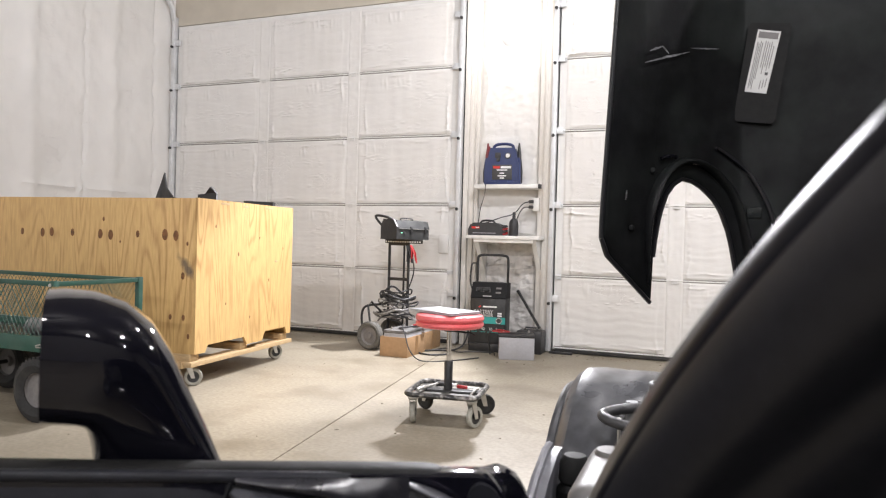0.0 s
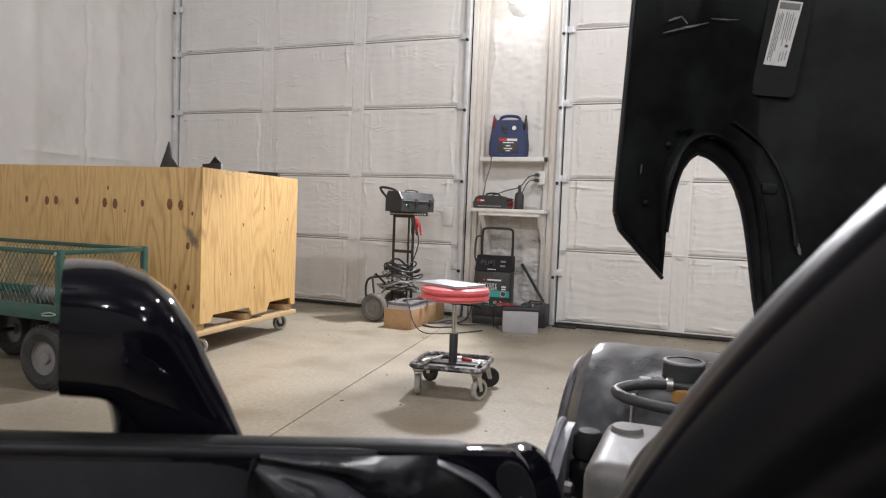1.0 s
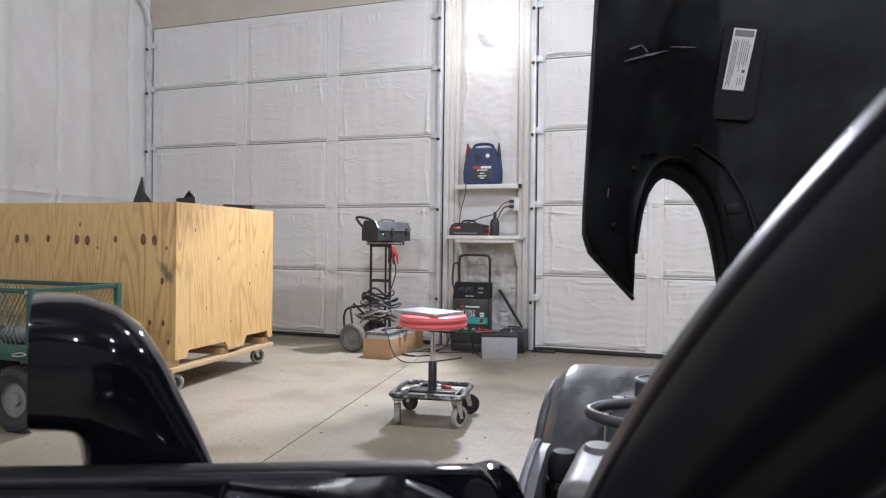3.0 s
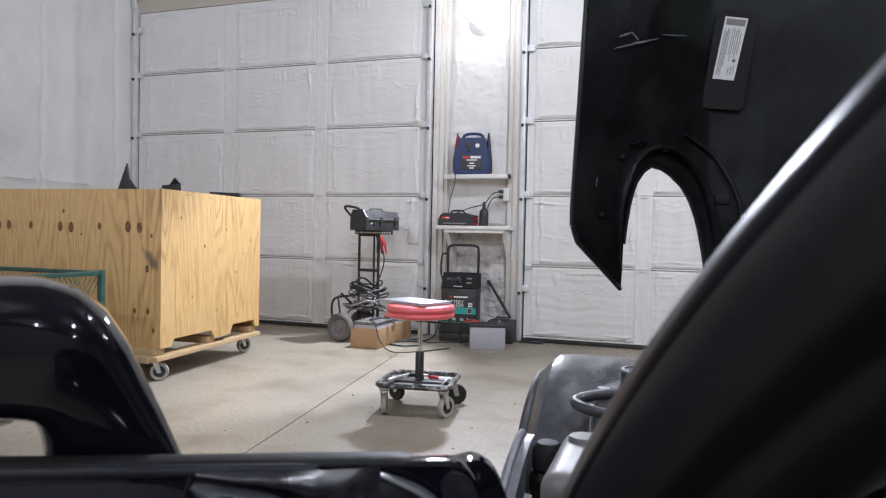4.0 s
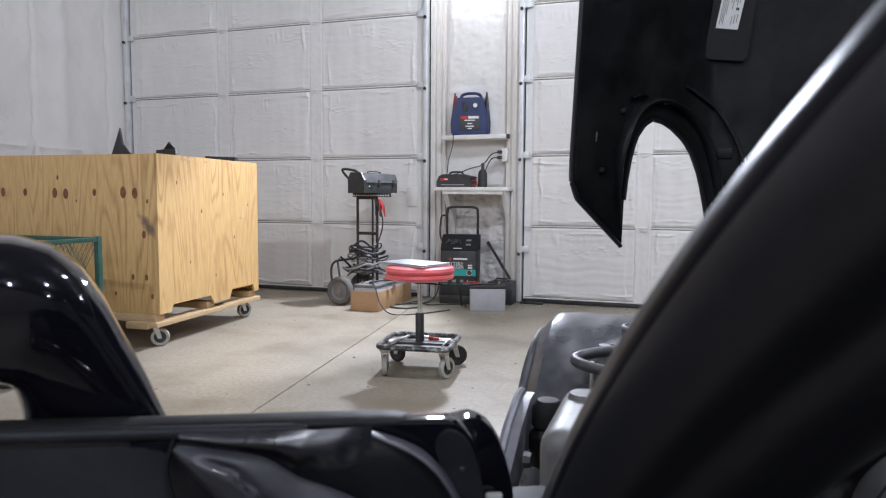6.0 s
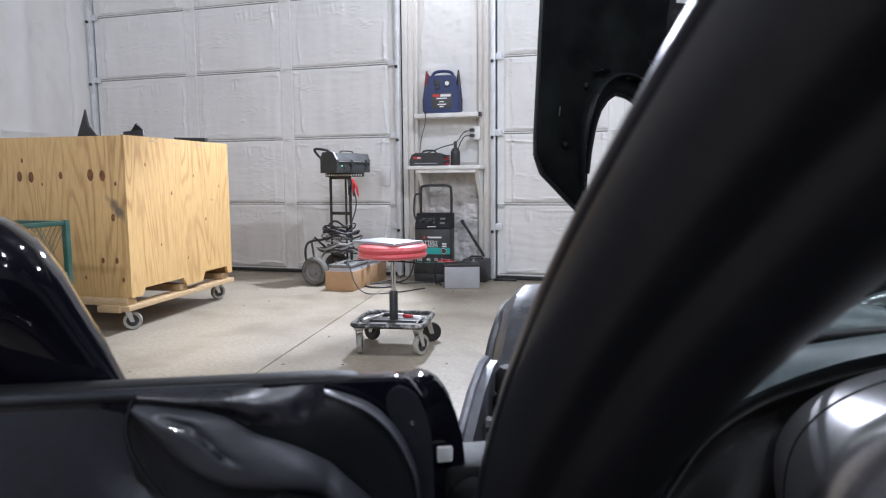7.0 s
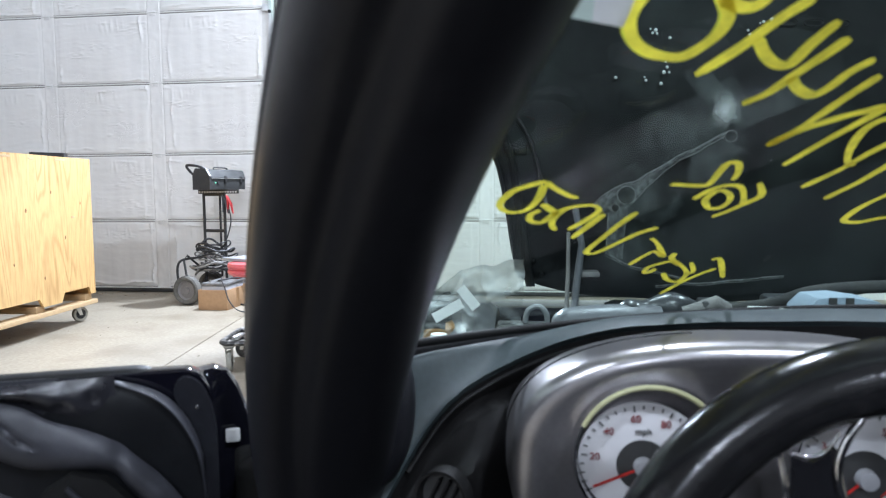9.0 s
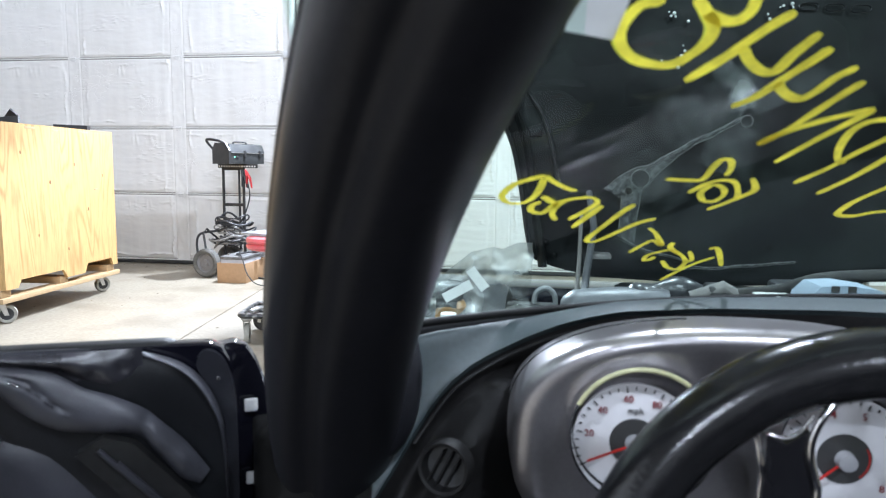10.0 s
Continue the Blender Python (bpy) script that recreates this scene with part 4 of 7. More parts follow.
for s in (0, 1):
    x = (WX0, WX1)[s]
    bm = bmesh.new()
    for i in range(18):
        for d in (-1, 1):
            ya = WY0 + (WY1 - WY0) * i / 18
            yb = ya + d * 0.16
            if WY0 <= yb <= WY1:
                add_sweep(bm, [(x, ya, 0.445), (x, yb, 0.705)], 0.0016, 4, caps=False)
    part("mesh_side", bm, GREEN_PAINT, wagon)
part("latch_pin", sweep(smooth_path([(-3.16, 2.35, 0.40), (-3.10, 2.345, 0.412), (-3.06, 2.345, 0.405), (-3.10, 2.345, 0.395), (-3.16, 2.35, 0.392)], 6), 0.004, 6), STEEL, wagon, "bent wire hitch pin")
for x in (-3.17, -4.05):
    part("axle", sweep([(x, 2.40, 0.168), (x, 2.88, 0.168)], 0.014, 10), BLACK_METAL, wagon)
    part("axle_bracket", prism([(x - 0.10, 0.37), (x + 0.10, 0.37), (x + 0.03, 0.16), (x - 0.03, 0.16)], 2.52, 2.76), BLACK_METAL, wagon)
    for y in (2.40, 2.88):
        wh = part("wheel", lathe([(0, -0.03), (0.03, -0.03), (0.035, -0.012), (0.085, -0.015), (0.09, -0.03), (0.09, 0.03), (0.085, 0.015), (0.035, 0.012), (0.03, 0.03), (0, 0.03)], pose(x, y, 0.168, 90), 24), BAY_GREY, wagon)
        bm = lathe([(0.088, -0.035), (0.13, -0.05), (0.158, -0.04), (0.165, 0), (0.158, 0.04), (0.13, 0.05), (0.088, 0.035)], pose(x, y, 0.168, 90), 40)
        for i in range(36):
            for o in (-0.022, 0.0, 0.022):
                a = radians(i * 10 + (5 if o == 0 else 0))
                add_box(bm, -0.010, 0.010, -0.008, 0.008, 0.160, 0.171, 0, pose(x, y + o, 0.168) @ Matrix.Rotation(a, 4, "Y"))
        part("tyre", bm, RUBBER, wh, "knobbly rubber tyre")
pipe = thing("pipe_roll", -3.35, 2.60, 0.40, "short ribbed grey pipe lying in the wagon", "pipe")
bm = bmesh.new()
prof = [(0.040, 0.0)]
for i in range(20):
    prof += [(0.047, 0.008 + i * 0.02), (0.040, 0.018 + i * 0.02)]
prof += [(0.033, 0.418), (0.033, 0.0), (0.040, 0.0)]
part("tube", lathe(prof, pose(-3.55, 2.62, 0.4485, 0, 90, 8), 20), BAY_GREY, pipe)

# round black reel beyond the crate
reel = thing("cable_reel", -5.05, 3.55, 0, "dark reel on a low stand beside the crate", "reel")
part("stand", prism([(-0.16, 0), (0.16, 0), (0.05, 0.82), (-0.05, 0.82)], -0.16, 0.16), BLACK_METAL, reel, m=pose(-5.05, 3.62, 0))
part("drum", lathe([(0, -0.09), (0.17, -0.09), (0.175, -0.075), (0.11, -0.06), (0.11, 0.06), (0.175, 0.075), (0.17, 0.09), (0, 0.09)], pose(-5.05, 3.62, 0.985, 80, 0, 20), 28), RUBBER, reel)

# ---- rolling stool ----
SX, SY = -1.312, 3.42
stool = thing("rolling_stool", SX, SY, 0, "red vinyl mechanic stool with tray and casters", "stool")
part("seat", lathe([(0, 0.512), (0.165, 0.512), (0.184, 0.518), (0.191, 0.530), (0.188, 0.543), (0.180, 0.548), (0.188, 0.553), (0.192, 0.565), (0.185, 0.580), (0.15, 0.587), (0, 0.588)], pose(SX, SY, 0), 48), RED_VINYL, stool)
part("seat_plate", lathe([(0, 0.488), (0.03, 0.488), (0.033, 0.5), (0.12, 0.504), (0.13, 0.511), (0, 0.511)], pose(SX, SY, 0), 24), BLACK_METAL, stool)
part("rod", lathe([(0, 0.30), (0.0135, 0.30), (0.0135, 0.49), (0, 0.49)], pose(SX, SY, 0), 18), CHROME, stool, "chrome rod")
part("column", lathe([(0, 0.165), (0.024, 0.165), (0.024, 0.318), (0.019, 0.325), (0, 0.325)], pose(SX, SY, 0), 18), BLACK_METAL, stool)
part("lever", sweep([(SX + 0.02, SY, 0.49), (SX + 0.13, SY - 0.02, 0.488), (SX + 0.16, SY - 0.03, 0.478)], 0.005, 8), BLACK_METAL, stool)
SM = pose(SX, SY, 0, 0, 0, 8)
W = 0.195
ring = []
for a, b in ((1, 1), (-1, 1), (-1, -1), (1, -1)):
    for k in range(5):
        an = radians({(1, 1): 0, (-1, 1): 90, (-1, -1): 180, (1, -1): 270}[(a, b)] + k * 22.5)
        ring.append((a * (W - 0.05) + 0.05 * math.cos(an), b * (W - 0.05) + 0.05 * math.sin(an), 0.163))
part("tray_frame", sweep(ring, 0.015, 10, closed=True, flat=0.9), WORN_METAL, stool, "worn black tube frame", m=SM)
part("cross_bar", box(-W, W, -0.035, 0.035, 0.150, 0.164, 0.003), BLACK_METAL, stool, m=SM)
part("tray", box(-W + 0.012, W - 0.012, -W + 0.012, -0.036, 0.146, 0.151, 0.001), STEEL, stool, "dusty steel tray", m=SM)
part("tray", box(-W + 0.012, W - 0.012, 0.036, W - 0.012, 0.146, 0.151, 0.001), STEEL, stool, m=SM)
for a, b, yaw in ((-0.155, -0.165, 100), (0.165, -0.16, 60), (0.16, 0.16, 20), (-0.15, 0.16, 150)):
    fork = caster(stool, a, b, 0.147, yaw, 0.057, 0.027, GREY_RUBBER if b < 0 else RUBBER)
    for o in (fork, *fork.children):
        o.data.transform(SM)


def hand_tool(name, a, b, r, grip, label, mat):
    t = thing(name, *(SM @ Vector((a[0], a[1], 0.151))), label, "tool")
    d = Vector(b) - Vector(a)
    part("shaft", sweep([Vector(a) + d * 0.45, b], r * 0.5, 8), STEEL, t, m=SM)
    part("handle", sweep([Vector(a) + d * f for f in (0, 0.06, 0.42, 0.48)], [r * 0.7, r, r * 0.85, r * 0.6], 10), mat, t, m=SM)


hand_tool("screwdriver", (0.03, 0.10, 0.162), (0.16, 0.09, 0.159), 0.011, 0, "red-handled screwdriver lying in the stool tray", RED_PLASTIC)
hand_tool("ratchet", (0.16, 0.02, 0.172), (0.15, -0.13, 0.170), 0.009, 0, "steel ratchet lying on the stool frame", STEEL)
hand_tool("impact_socket", (-0.15, -0.10, 0.168), (-0.09, 0.12, 0.166), 0.016, 0, "steel socket bar lying in the stool tray", STEEL)
hand_tool("pliers", (-0.10, 0.13, 0.163), (0.02, 0.15, 0.160), 0.012, 0, "dark pliers lying in the stool tray", BLACK_PLASTIC)
lap = thing("closed_laptop", SX, SY, 0.588, "thin silver laptop lying closed on the red stool", "laptop")
LM = pose(SX - 0.035, SY + 0.01, 0.5885, 0, 0, -24)
part("base", box(-0.165, 0.165, -0.115, 0.115, 0.0, 0.009, 0.004), SILVER_PLASTIC, lap, m=LM)
part("lid", box(-0.165, 0.165, -0.115, 0.115, 0.0102, 0.016, 0.003), SILVER_PLASTIC, lap, m=LM)

# ---- jump-start cart against the door ----
JM = pose(-2.625, 5.60, 0, 0, 0, -8)
jc = thing("jump_cart", -2.47, 5.45, 0, "black hand-truck cart with battery box and cable coil", "cart")
for x in (-0.125, 0.085):
    part("upright", sweep([(x, 0.0, 0.14), (x, 0.0, 0.985)], 0.013, 10), BLACK_METAL, jc, m=JM)
part("rear_tube", sweep([(-0.02, 0.09, 0.10), (-0.02, 0.09, 0.985)], 0.010, 8), BLACK_METAL, jc, m=JM)
for z in (0.30, 0.62, 0.945):
    part("crossbar", box(-0.13, 0.09, -0.008, 0.008, z, z + 0.028, 0.003), BLACK_METAL, jc, m=JM)
part("rail", box(-0.145, 0.26, -0.05, -0.042, 0.965, 1.002, 0.001), BLACK_METAL, jc, "punched angle rail", m=JM)
for i in range(15):
    part("hole", lathe([(0, 0.0008), (0.008, 0.0006), (0.008, 0)], JM @ pose(-0.13 + i * 0.026, -0.0505, 0.98, 90), 8), WHITE_PRINT, jc)
BXM = JM @ pose(0.045, -0.01, 0.0, 0, 0, -21)
PROFILE = [(-0.12, 1.003), (0.12, 1.003), (0.12, 1.105), (0.085, 1.165), (-0.07, 1.178), (-0.12, 1.13)]
bx = part("battery_box", prism(PROFILE, -0.165, 0.185), BOX_GREY, jc, "dark grey steel battery box", m=BXM)
part("end_panel", prism([(-0.124, 1.000), (0.124, 1.000), (0.124, 1.115), (0.070, 1.182), (-0.085, 1.186), (-0.124, 1.13)], -0.185, -0.164), BLACK_METAL, bx, "flat black end panel", m=BXM)
part("box_lid", prism([(0.121, 1.098), (0.126, 1.100), (0.090, 1.170), (-0.07, 1.184), (-0.10, 1.172), (0.083, 1.162)], -0.163, 0.189), BOX_GREY, bx, "hinged lid", m=BXM)
part("indicator", lathe([(0, 0.006), (0.004, 0.005), (0.005, 0)], BXM @ pose(0.120, -0.125, 1.060, 0, 90, 0), 14), GREEN_LED, bx, "lit green indicator")
part("switch", lathe([(0, 0.008), (0.012, 0.006), (0.013, 0)], BXM @ pose(0.120, -0.095, 1.060, 0, 90, 0), 14), BLACK_PLASTIC, bx, "round black switch")
for y in (-0.02, 0.14):
    part("latch", box(0.119, 0.130, y - 0.012, y + 0.012, 1.055, 1.120, 0.003), BLACK_METAL, bx, "black snap latch", m=BXM)
# thin steel strip put in as the highlight along the lid edge
part("lid_edge", box(0.1205, 0.1275, -0.163, 0.189, 1.094, 1.099, 0.001), STEEL, bx, "bright steel strip for the highlight along the lid edge", m=BXM)
part("grip", sweep(smooth_path([BXM @ Vector(p) for p in ((0.0, -0.05, 1.172), (0.0, -0.045, 1.194), (0.0, 0.075, 1.192), (0.0, 0.08, 1.170))], 5), 0.006, 8), BLACK_METAL, bx, "folding lid grip")
part("handle", sweep(smooth_path([(-0.17, 0.10, 1.05), (-0.25, 0.05, 1.13), (-0.29, 0.0, 1.205), (-0.25, -0.02, 1.222), (-0.14, -0.02, 1.205), (-0.08, 0.02, 1.17)], 6), 0.012, 10), BLACK_METAL, jc, "bent tube handle", m=JM)
for x0, mat, lab in ((0.10, BLACK_PLASTIC, "black cable clamp"), (0.145, RED_PLASTIC, "red cable clamp")):
    bm = sweep([(x0, -0.06, 0.95), (x0 + 0.02, -0.065, 0.90), (x0 + 0.01, -0.065, 0.80)], [0.010, 0.018, 0.008], 8, flat=0.6)
    add_sweep(bm, [(x0 + 0.01, -0.06, 0.94), (x0 + 0.045, -0.065, 0.88), (x0 + 0.065, -0.065, 0.79)], [0.010, 0.016, 0.008], 8, flat=0.6)
    part("clamp", bm, mat, jc, lab, m=JM)
part("lead", sweep(smooth_path([(0.12, -0.05, 0.95), (0.17, -0.04, 0.75), (0.13, -0.03, 0.60), (0.06, -0.02, 0.48), (0.0, -0.05, 0.40)], 6), 0.006, 8), BLACK_PLASTIC, jc, m=JM)
rnd = random.Random(4)
for i in range(17):
    cxr, czr, rr = -0.03 + rnd.uniform(-0.05, 0.04), rnd.uniform(0.27, 0.52), rnd.uniform(0.11, 0.19)
    tilt = Matrix.Translation((cxr, -0.02 + rnd.uniform(-0.03, 0.03), czr)) @ Matrix.Rotation(radians(rnd.uniform(-20, 20)), 4, "Y") @ Matrix.Rotation(radians(rnd.uniform(-12, 12)), 4, "X")
    loop = [tilt @ Vector((rr * math.cos(k * math.pi / 12), rr * 0.75 * math.sin(k * math.pi / 12), 0.018 * math.sin(3 * k * math.pi / 12 + i))) for k in range(24)]
    part("cable_loop", sweep(loop, (0.0075, 0.0095, 0.0065)[i % 3], 8, closed=True), (CABLE_GREY, BLACK_PLASTIC, BLACK_PLASTIC, BAY_GREY)[i % 4], jc, m=JM)
part("cable_end", sweep(smooth_path([(-0.15, -0.08, 0.40), (-0.30, -0.14, 0.36), (-0.31, -0.15, 0.20), (-0.20, -0.18, 0.12)], 6), 0.011, 8), BLACK_PLASTIC, jc, m=JM)
part("toe_plate", box(-0.16, 0.10, -0.12, 0.11, 0.128, 0.14, 0.002), BLACK_METAL, jc, m=JM)
part("axle", sweep([(-0.14, -0.26, 0.128), (-0.14, 0.10, 0.128)], 0.010, 8), STEEL, jc, m=JM)
for y in (-0.26, 0.10):
    wm = JM @ pose(-0.14, y, 0.128, 90, 0, 0)
    wh = part("wheel", lathe([(0, -0.03), (0.028, -0.03), (0.032, -0.012), (0.07, -0.006), (0.085, -0.02), (0.085, 0.02), (0.07, 0.006), (0.032, 0.012), (0.028, 0.03), (0, 0.03)], wm, 26), BAY_GREY, jc, "dusty steel rim")
    part("tyre", lathe([(0.083, -0.028), (0.11, -0.038), (0.124, -0.028), (0.128, 0), (0.124, 0.028), (0.11, 0.038), (0.083, 0.028)], wm, 32), DUSTY_RUBBER, wh)
part("strut", sweep([(-0.17, -0.20, 0.13), (-0.24, -0.16, 0.38), (-0.22, -0.14, 0.42), (-0.125, 0.0, 0.26)], 0.010, 8), BLACK_METAL, jc, m=JM)

# cartons beside the cart
def tray(label, m, w, depth, h):
    t = thing("cardboard_box", *m.translation, label, "box")
    for x0, x1, y0, y1 in ((-w, w, 0.0, 0.006), (-w, w, depth - 0.006, depth), (-w, -w + 0.006, 0.006, depth - 0.006), (w - 0.006, w, 0.006, depth - 0.006)):
        part("side", box(x0, x1, y0, y1, 0.0, h, 0.0015), CARD, t, m=m)
    part("bottom", box(-w + 0.006, w - 0.006, 0.006, depth - 0.006, 0.0, 0.006), CARD, t, m=m)
    part("tape_strip", box(w, w + 0.0008, depth * 0.45, depth * 0.6, 0.01, h - 0.004), TAPE_BROWN, t, "brown packing tape", m=m)


BM_, BN_ = pose(-2.447, 5.11, 0), pose(-2.405, 5.503, 0)
tray("open brown cardboard tray holding a grey battery", BM_, 0.1275, 0.388, 0.168)
tray("long brown cardboard tray holding batteries", BN_, 0.085, 0.375, 0.172)


def car_battery(name, m, w, d, h, label, lid=BLACK_PLASTIC, z=0.0):
    t = thing(name, *(m @ Vector((0, 0, z))), label, "battery")
    part("case", box(-w / 2, w / 2, -d / 2, d / 2, z, z + h * 0.84, 0.005), GREY_PLASTIC, t, m=m)
    part("lid", box(-w / 2 - 0.004, w / 2 + 0.004, -d / 2 - 0.004, d / 2 + 0.004, z + h * 0.842, z + h * 0.96, 0.006), lid, t, m=m)
    for s in (-1, 1):
        part("terminal", lathe([(0, h * 1.06 + z), (0.008, h * 1.06 + z), (0.0095, h * 0.96 + z), (0, h * 0.96 + z)], m @ pose(s * w * 0.36, d * 0.25, 0), 14), STEEL, t)
    part("vent_bar", box(-w * 0.28, w * 0.28, -0.02, 0.02, z + h * 0.962, z + h * 0.985, 0.003), lid, t, m=m)
    return t


car_battery("car_battery", BM_ @ pose(0.0, 0.194, 0, 0, 0, 90), 0.345, 0.21, 0.225, "grey car battery standing in a cardboard tray", DUSTY_LID, 0.0065)
car_battery("car_battery", BN_ @ pose(0.0, 0.187, 0, 0, 0, 90), 0.34, 0.14, 0.225, "grey car battery standing in a cardboard tray", GREY_PLASTIC, 0.0065)

part_lid = thing("cable_bundle", -2.34, 5.55, 0.225, "tangled black lead lying on the batteries", "cable")
part("cord", sweep(smooth_path([(-2.44, 5.20, 0.236), (-2.36, 5.30, 0.245), (-2.30, 5.45, 0.238), (-2.36, 5.60, 0.246), (-2.29, 5.72, 0.240), (-2.33, 5.80, 0.238)], 8), 0.007, 8), BLACK_PLASTIC, part_lid)
part("clip", box(-2.40, -2.35, 5.40, 5.47, 0.226, 0.252, 0.006), RED_PLASTIC, part_lid, "red clip")

# ---- wheeled battery charger ----
CM = pose(-1.84, 5.90, 0, 0, 0, 4)
ch = thing("battery_charger", -1.84, 5.9, 0, "black wheeled battery charger with teal stripe", "charger")
body = part("body", box(-0.165, 0.165, -0.10, 0.10, 0.075, 0.485, 0.008), BLACK_METAL, ch, m=CM)
top = part("control_panel", prism([(-0.10, 0.484), (0.10, 0.484), (0.10, 0.625), (-0.03, 0.625), (-0.105, 0.49)], -0.165, 0.165), DARK_GREY, ch, "dark grey sloped control panel", m=CM @ pose(0, 0, 0, 0, 0, 90))
PM = CM @ pose(0, -0.068, 0.557, 61, 0, 0)
for x, r in ((-0.095, 0.017), (-0.02, 0.021)):
    part("knob", lathe([(0, 0.02), (r * 0.8, 0.02), (r, 0), (0, 0)], PM @ pose(x, 0.0, 0.001), 16), BLACK_PLASTIC, top, "black selector knob")
    for k in range(7):
        a = radians(-30 + k * 40)
        part("mark", box(-0.003, 0.003, -0.0015, 0.0015, 0, 0.0008), WHITE_PRINT, top, m=PM @ pose(x, 0, 0.0012, 0, 0, 0) @ pose(r * 1.5 * math.cos(a), r * 1.5 * math.sin(a), 0))
for y in (0.022, -0.022):
    part("meter", box(0.065, 0.112, y - 0.009, y + 0.009, 0.0, 0.003, 0.001), BAY_GREY, top, m=PM)
part("caption", box(-0.05, 0.03, -0.062, -0.056, 0.0, 0.001), WHITE_PRINT, top, m=PM)
FM = CM @ pose(0, -0.1012, 0, 90, 0, 0)
part("stripe", box(-0.163, 0.163, 0.255, 0.315, 0, 0.001), TEAL, body, m=FM)
part("badge", lathe([(0, 0.002), (0.03, 0.002), (0.03, 0), (0, 0)], FM @ pose(0.105, 0.285, 0), 20), DARK_PRINT, body)
part("badge_ring", sweep([(0.105 + 0.025 * math.cos(a * math.pi / 8), 0.285 + 0.025 * math.sin(a * math.pi / 8), 0.0022) for a in range(16)], 0.002, 6, closed=True), WHITE_PRINT, body, m=FM)
lettering("lettering", "BATTERY", 0.043, WHITE_PRINT, FM @ pose(-0.04, 0.362, 0.0008), body)
lettering("lettering", "CHARGER", 0.040, WHITE_PRINT, FM @ pose(-0.04, 0.332, 0.0008), body)
part("logo_mark", prism([(-0.09, 0.404), (-0.07, 0.42), (-0.06, 0.412), (-0.075, 0.398)], 0, 0.001, Matrix.Rotation(radians(-90), 4, "X")), RED_PRINT, body, m=FM @ Matrix.Diagonal((1, 1, -1, 1)))
part("logo_bar", box(-0.045, 0.085, 0.402, 0.416, 0, 0.001), WHITE_PRINT, body, m=FM)
for y in (0.352, 0.33):
    part("caption", box(0.09, 0.13, y - 0.008, y + 0.006, 0, 0.001), WHITE_PRINT, body, m=FM)
for x, tx in ((-0.125, "200"), (-0.04, "40"), (0.03, "10"), (0.085, "2")):
    lettering("lettering", tx, 0.036, WHITE_PRINT, FM @ pose(x, 0.205, 0.0008), body)
    part("caption", box(x - 0.028, x + 0.028, 0.176, 0.181, 0, 0.001), TEAL, body, m=FM)
part("foot", box(-0.17, 0.17, -0.115, -0.07, 0.0, 0.075, 0.005), BLACK_METAL, ch, m=CM)
part("handle", sweep(smooth_path([(-0.145, 0.06, 0.60), (-0.145, 0.06, 0.82), (-0.12, 0.06, 0.872), (0, 0.06, 0.878), (0.12, 0.06, 0.872), (0.145, 0.06, 0.82), (0.145, 0.06, 0.60)], 6), 0.012, 10), BLACK_METAL, ch, "black tube handle", m=CM)
for x in (-0.185, 0.185):
    part("wheel", lathe([(0, -0.02), (0.07, -0.02), (0.08, -0.012), (0.08, 0.012), (0.07, 0.02), (0, 0.02)], CM @ pose(x, 0.06, 0.08, 0, 90, 0), 24), BLACK_PLASTIC, ch)
part("mains_lead", sweep(smooth_path([(-0.16, 0.06, 0.80), (-0.20, 0.05, 0.78), (-0.21, 0.05, 0.62), (-0.17, 0.05, 0.52)], 6), 0.008, 8), BLACK_PLASTIC, ch, m=CM)
part("charge_lead", sweep(smooth_path([(-0.17, -0.05, 0.30), (-0.20, -0.12, 0.08), (-0.28, -0.20, 0.010), (-0.45, -0.30, 0.009), (-0.55, -0.45, 0.009), (-0.40, -0.55, 0.009), (-0.25, -0.45, 0.009)], 6), 0.008, 8), BLACK_PLASTIC, ch, m=CM)

# grey battery in front of it with a red clamp
GM = pose(-1.50, 5.58, 0, 0, 0, 18)
car_battery("car_battery", GM, 0.30, 0.19, 0.225, "grey car battery with black lid and red clamp")
cl = thing("cable_clamp", -1.60, 5.55, 0.215, "red jumper clamp resting on the grey battery", "clamp")
bm = sweep([(-0.21, -0.02, 0.233), (-0.15, -0.02, 0.243), (-0.06, -0.03, 0.233)], [0.006, 0.010, 0.005], 8, flat=0.7)
add_sweep(bm, [(-0.21, -0.05, 0.232), (-0.15, -0.05, 0.229), (-0.06, -0.04, 0.229)], [0.006, 0.009, 0.005], 8, flat=0.7)
part("jaw", bm, RED_PLASTIC, cl, m=GM)
part("lead", sweep(smooth_path([(-0.21, -0.04, 0.235), (-0.24, -0.02, 0.20), (-0.23, 0.04, 0.10), (-0.22, 0.12, 0.010)], 6), 0.007, 8), BLACK_PLASTIC, cl, m=GM)
bb = thing("black_case", -1.46, 5.93, 0, "black plastic case beside the grey battery", "case")
part("case", box(-1.575, -1.345, 5.86, 6.05, 0, 0.205, 0.012), BLACK_PLASTIC, bb)
part("handle", sweep([(-1.52, 5.95, 0.205), (-1.51, 5.95, 0.228), (-1.41, 5.95, 0.228), (-1.40, 5.95, 0.205)], 0.008, 8), BLACK_PLASTIC, bb)
rd = thing("pry_bar", -1.44, 6.08, 0, "dark steel bar leaning on the foamed wall", "bar")
part("bar", sweep([(-1.41, 6.06, 0.215), (-1.60, 6.15, 0.47), (-1.655, 6.172, 0.545)], [0.013, 0.013, 0.016], 8), BLACK_METAL, rd)
lo = thing("wood_scrap", -1.2, 5.95, 0, "small dark debris at the foot of the door", "debris")
part("piece", box(-1.30, -1.09, 5.985, 6.005, 0.0, 0.022, 0.004), BLACK_METAL, lo)

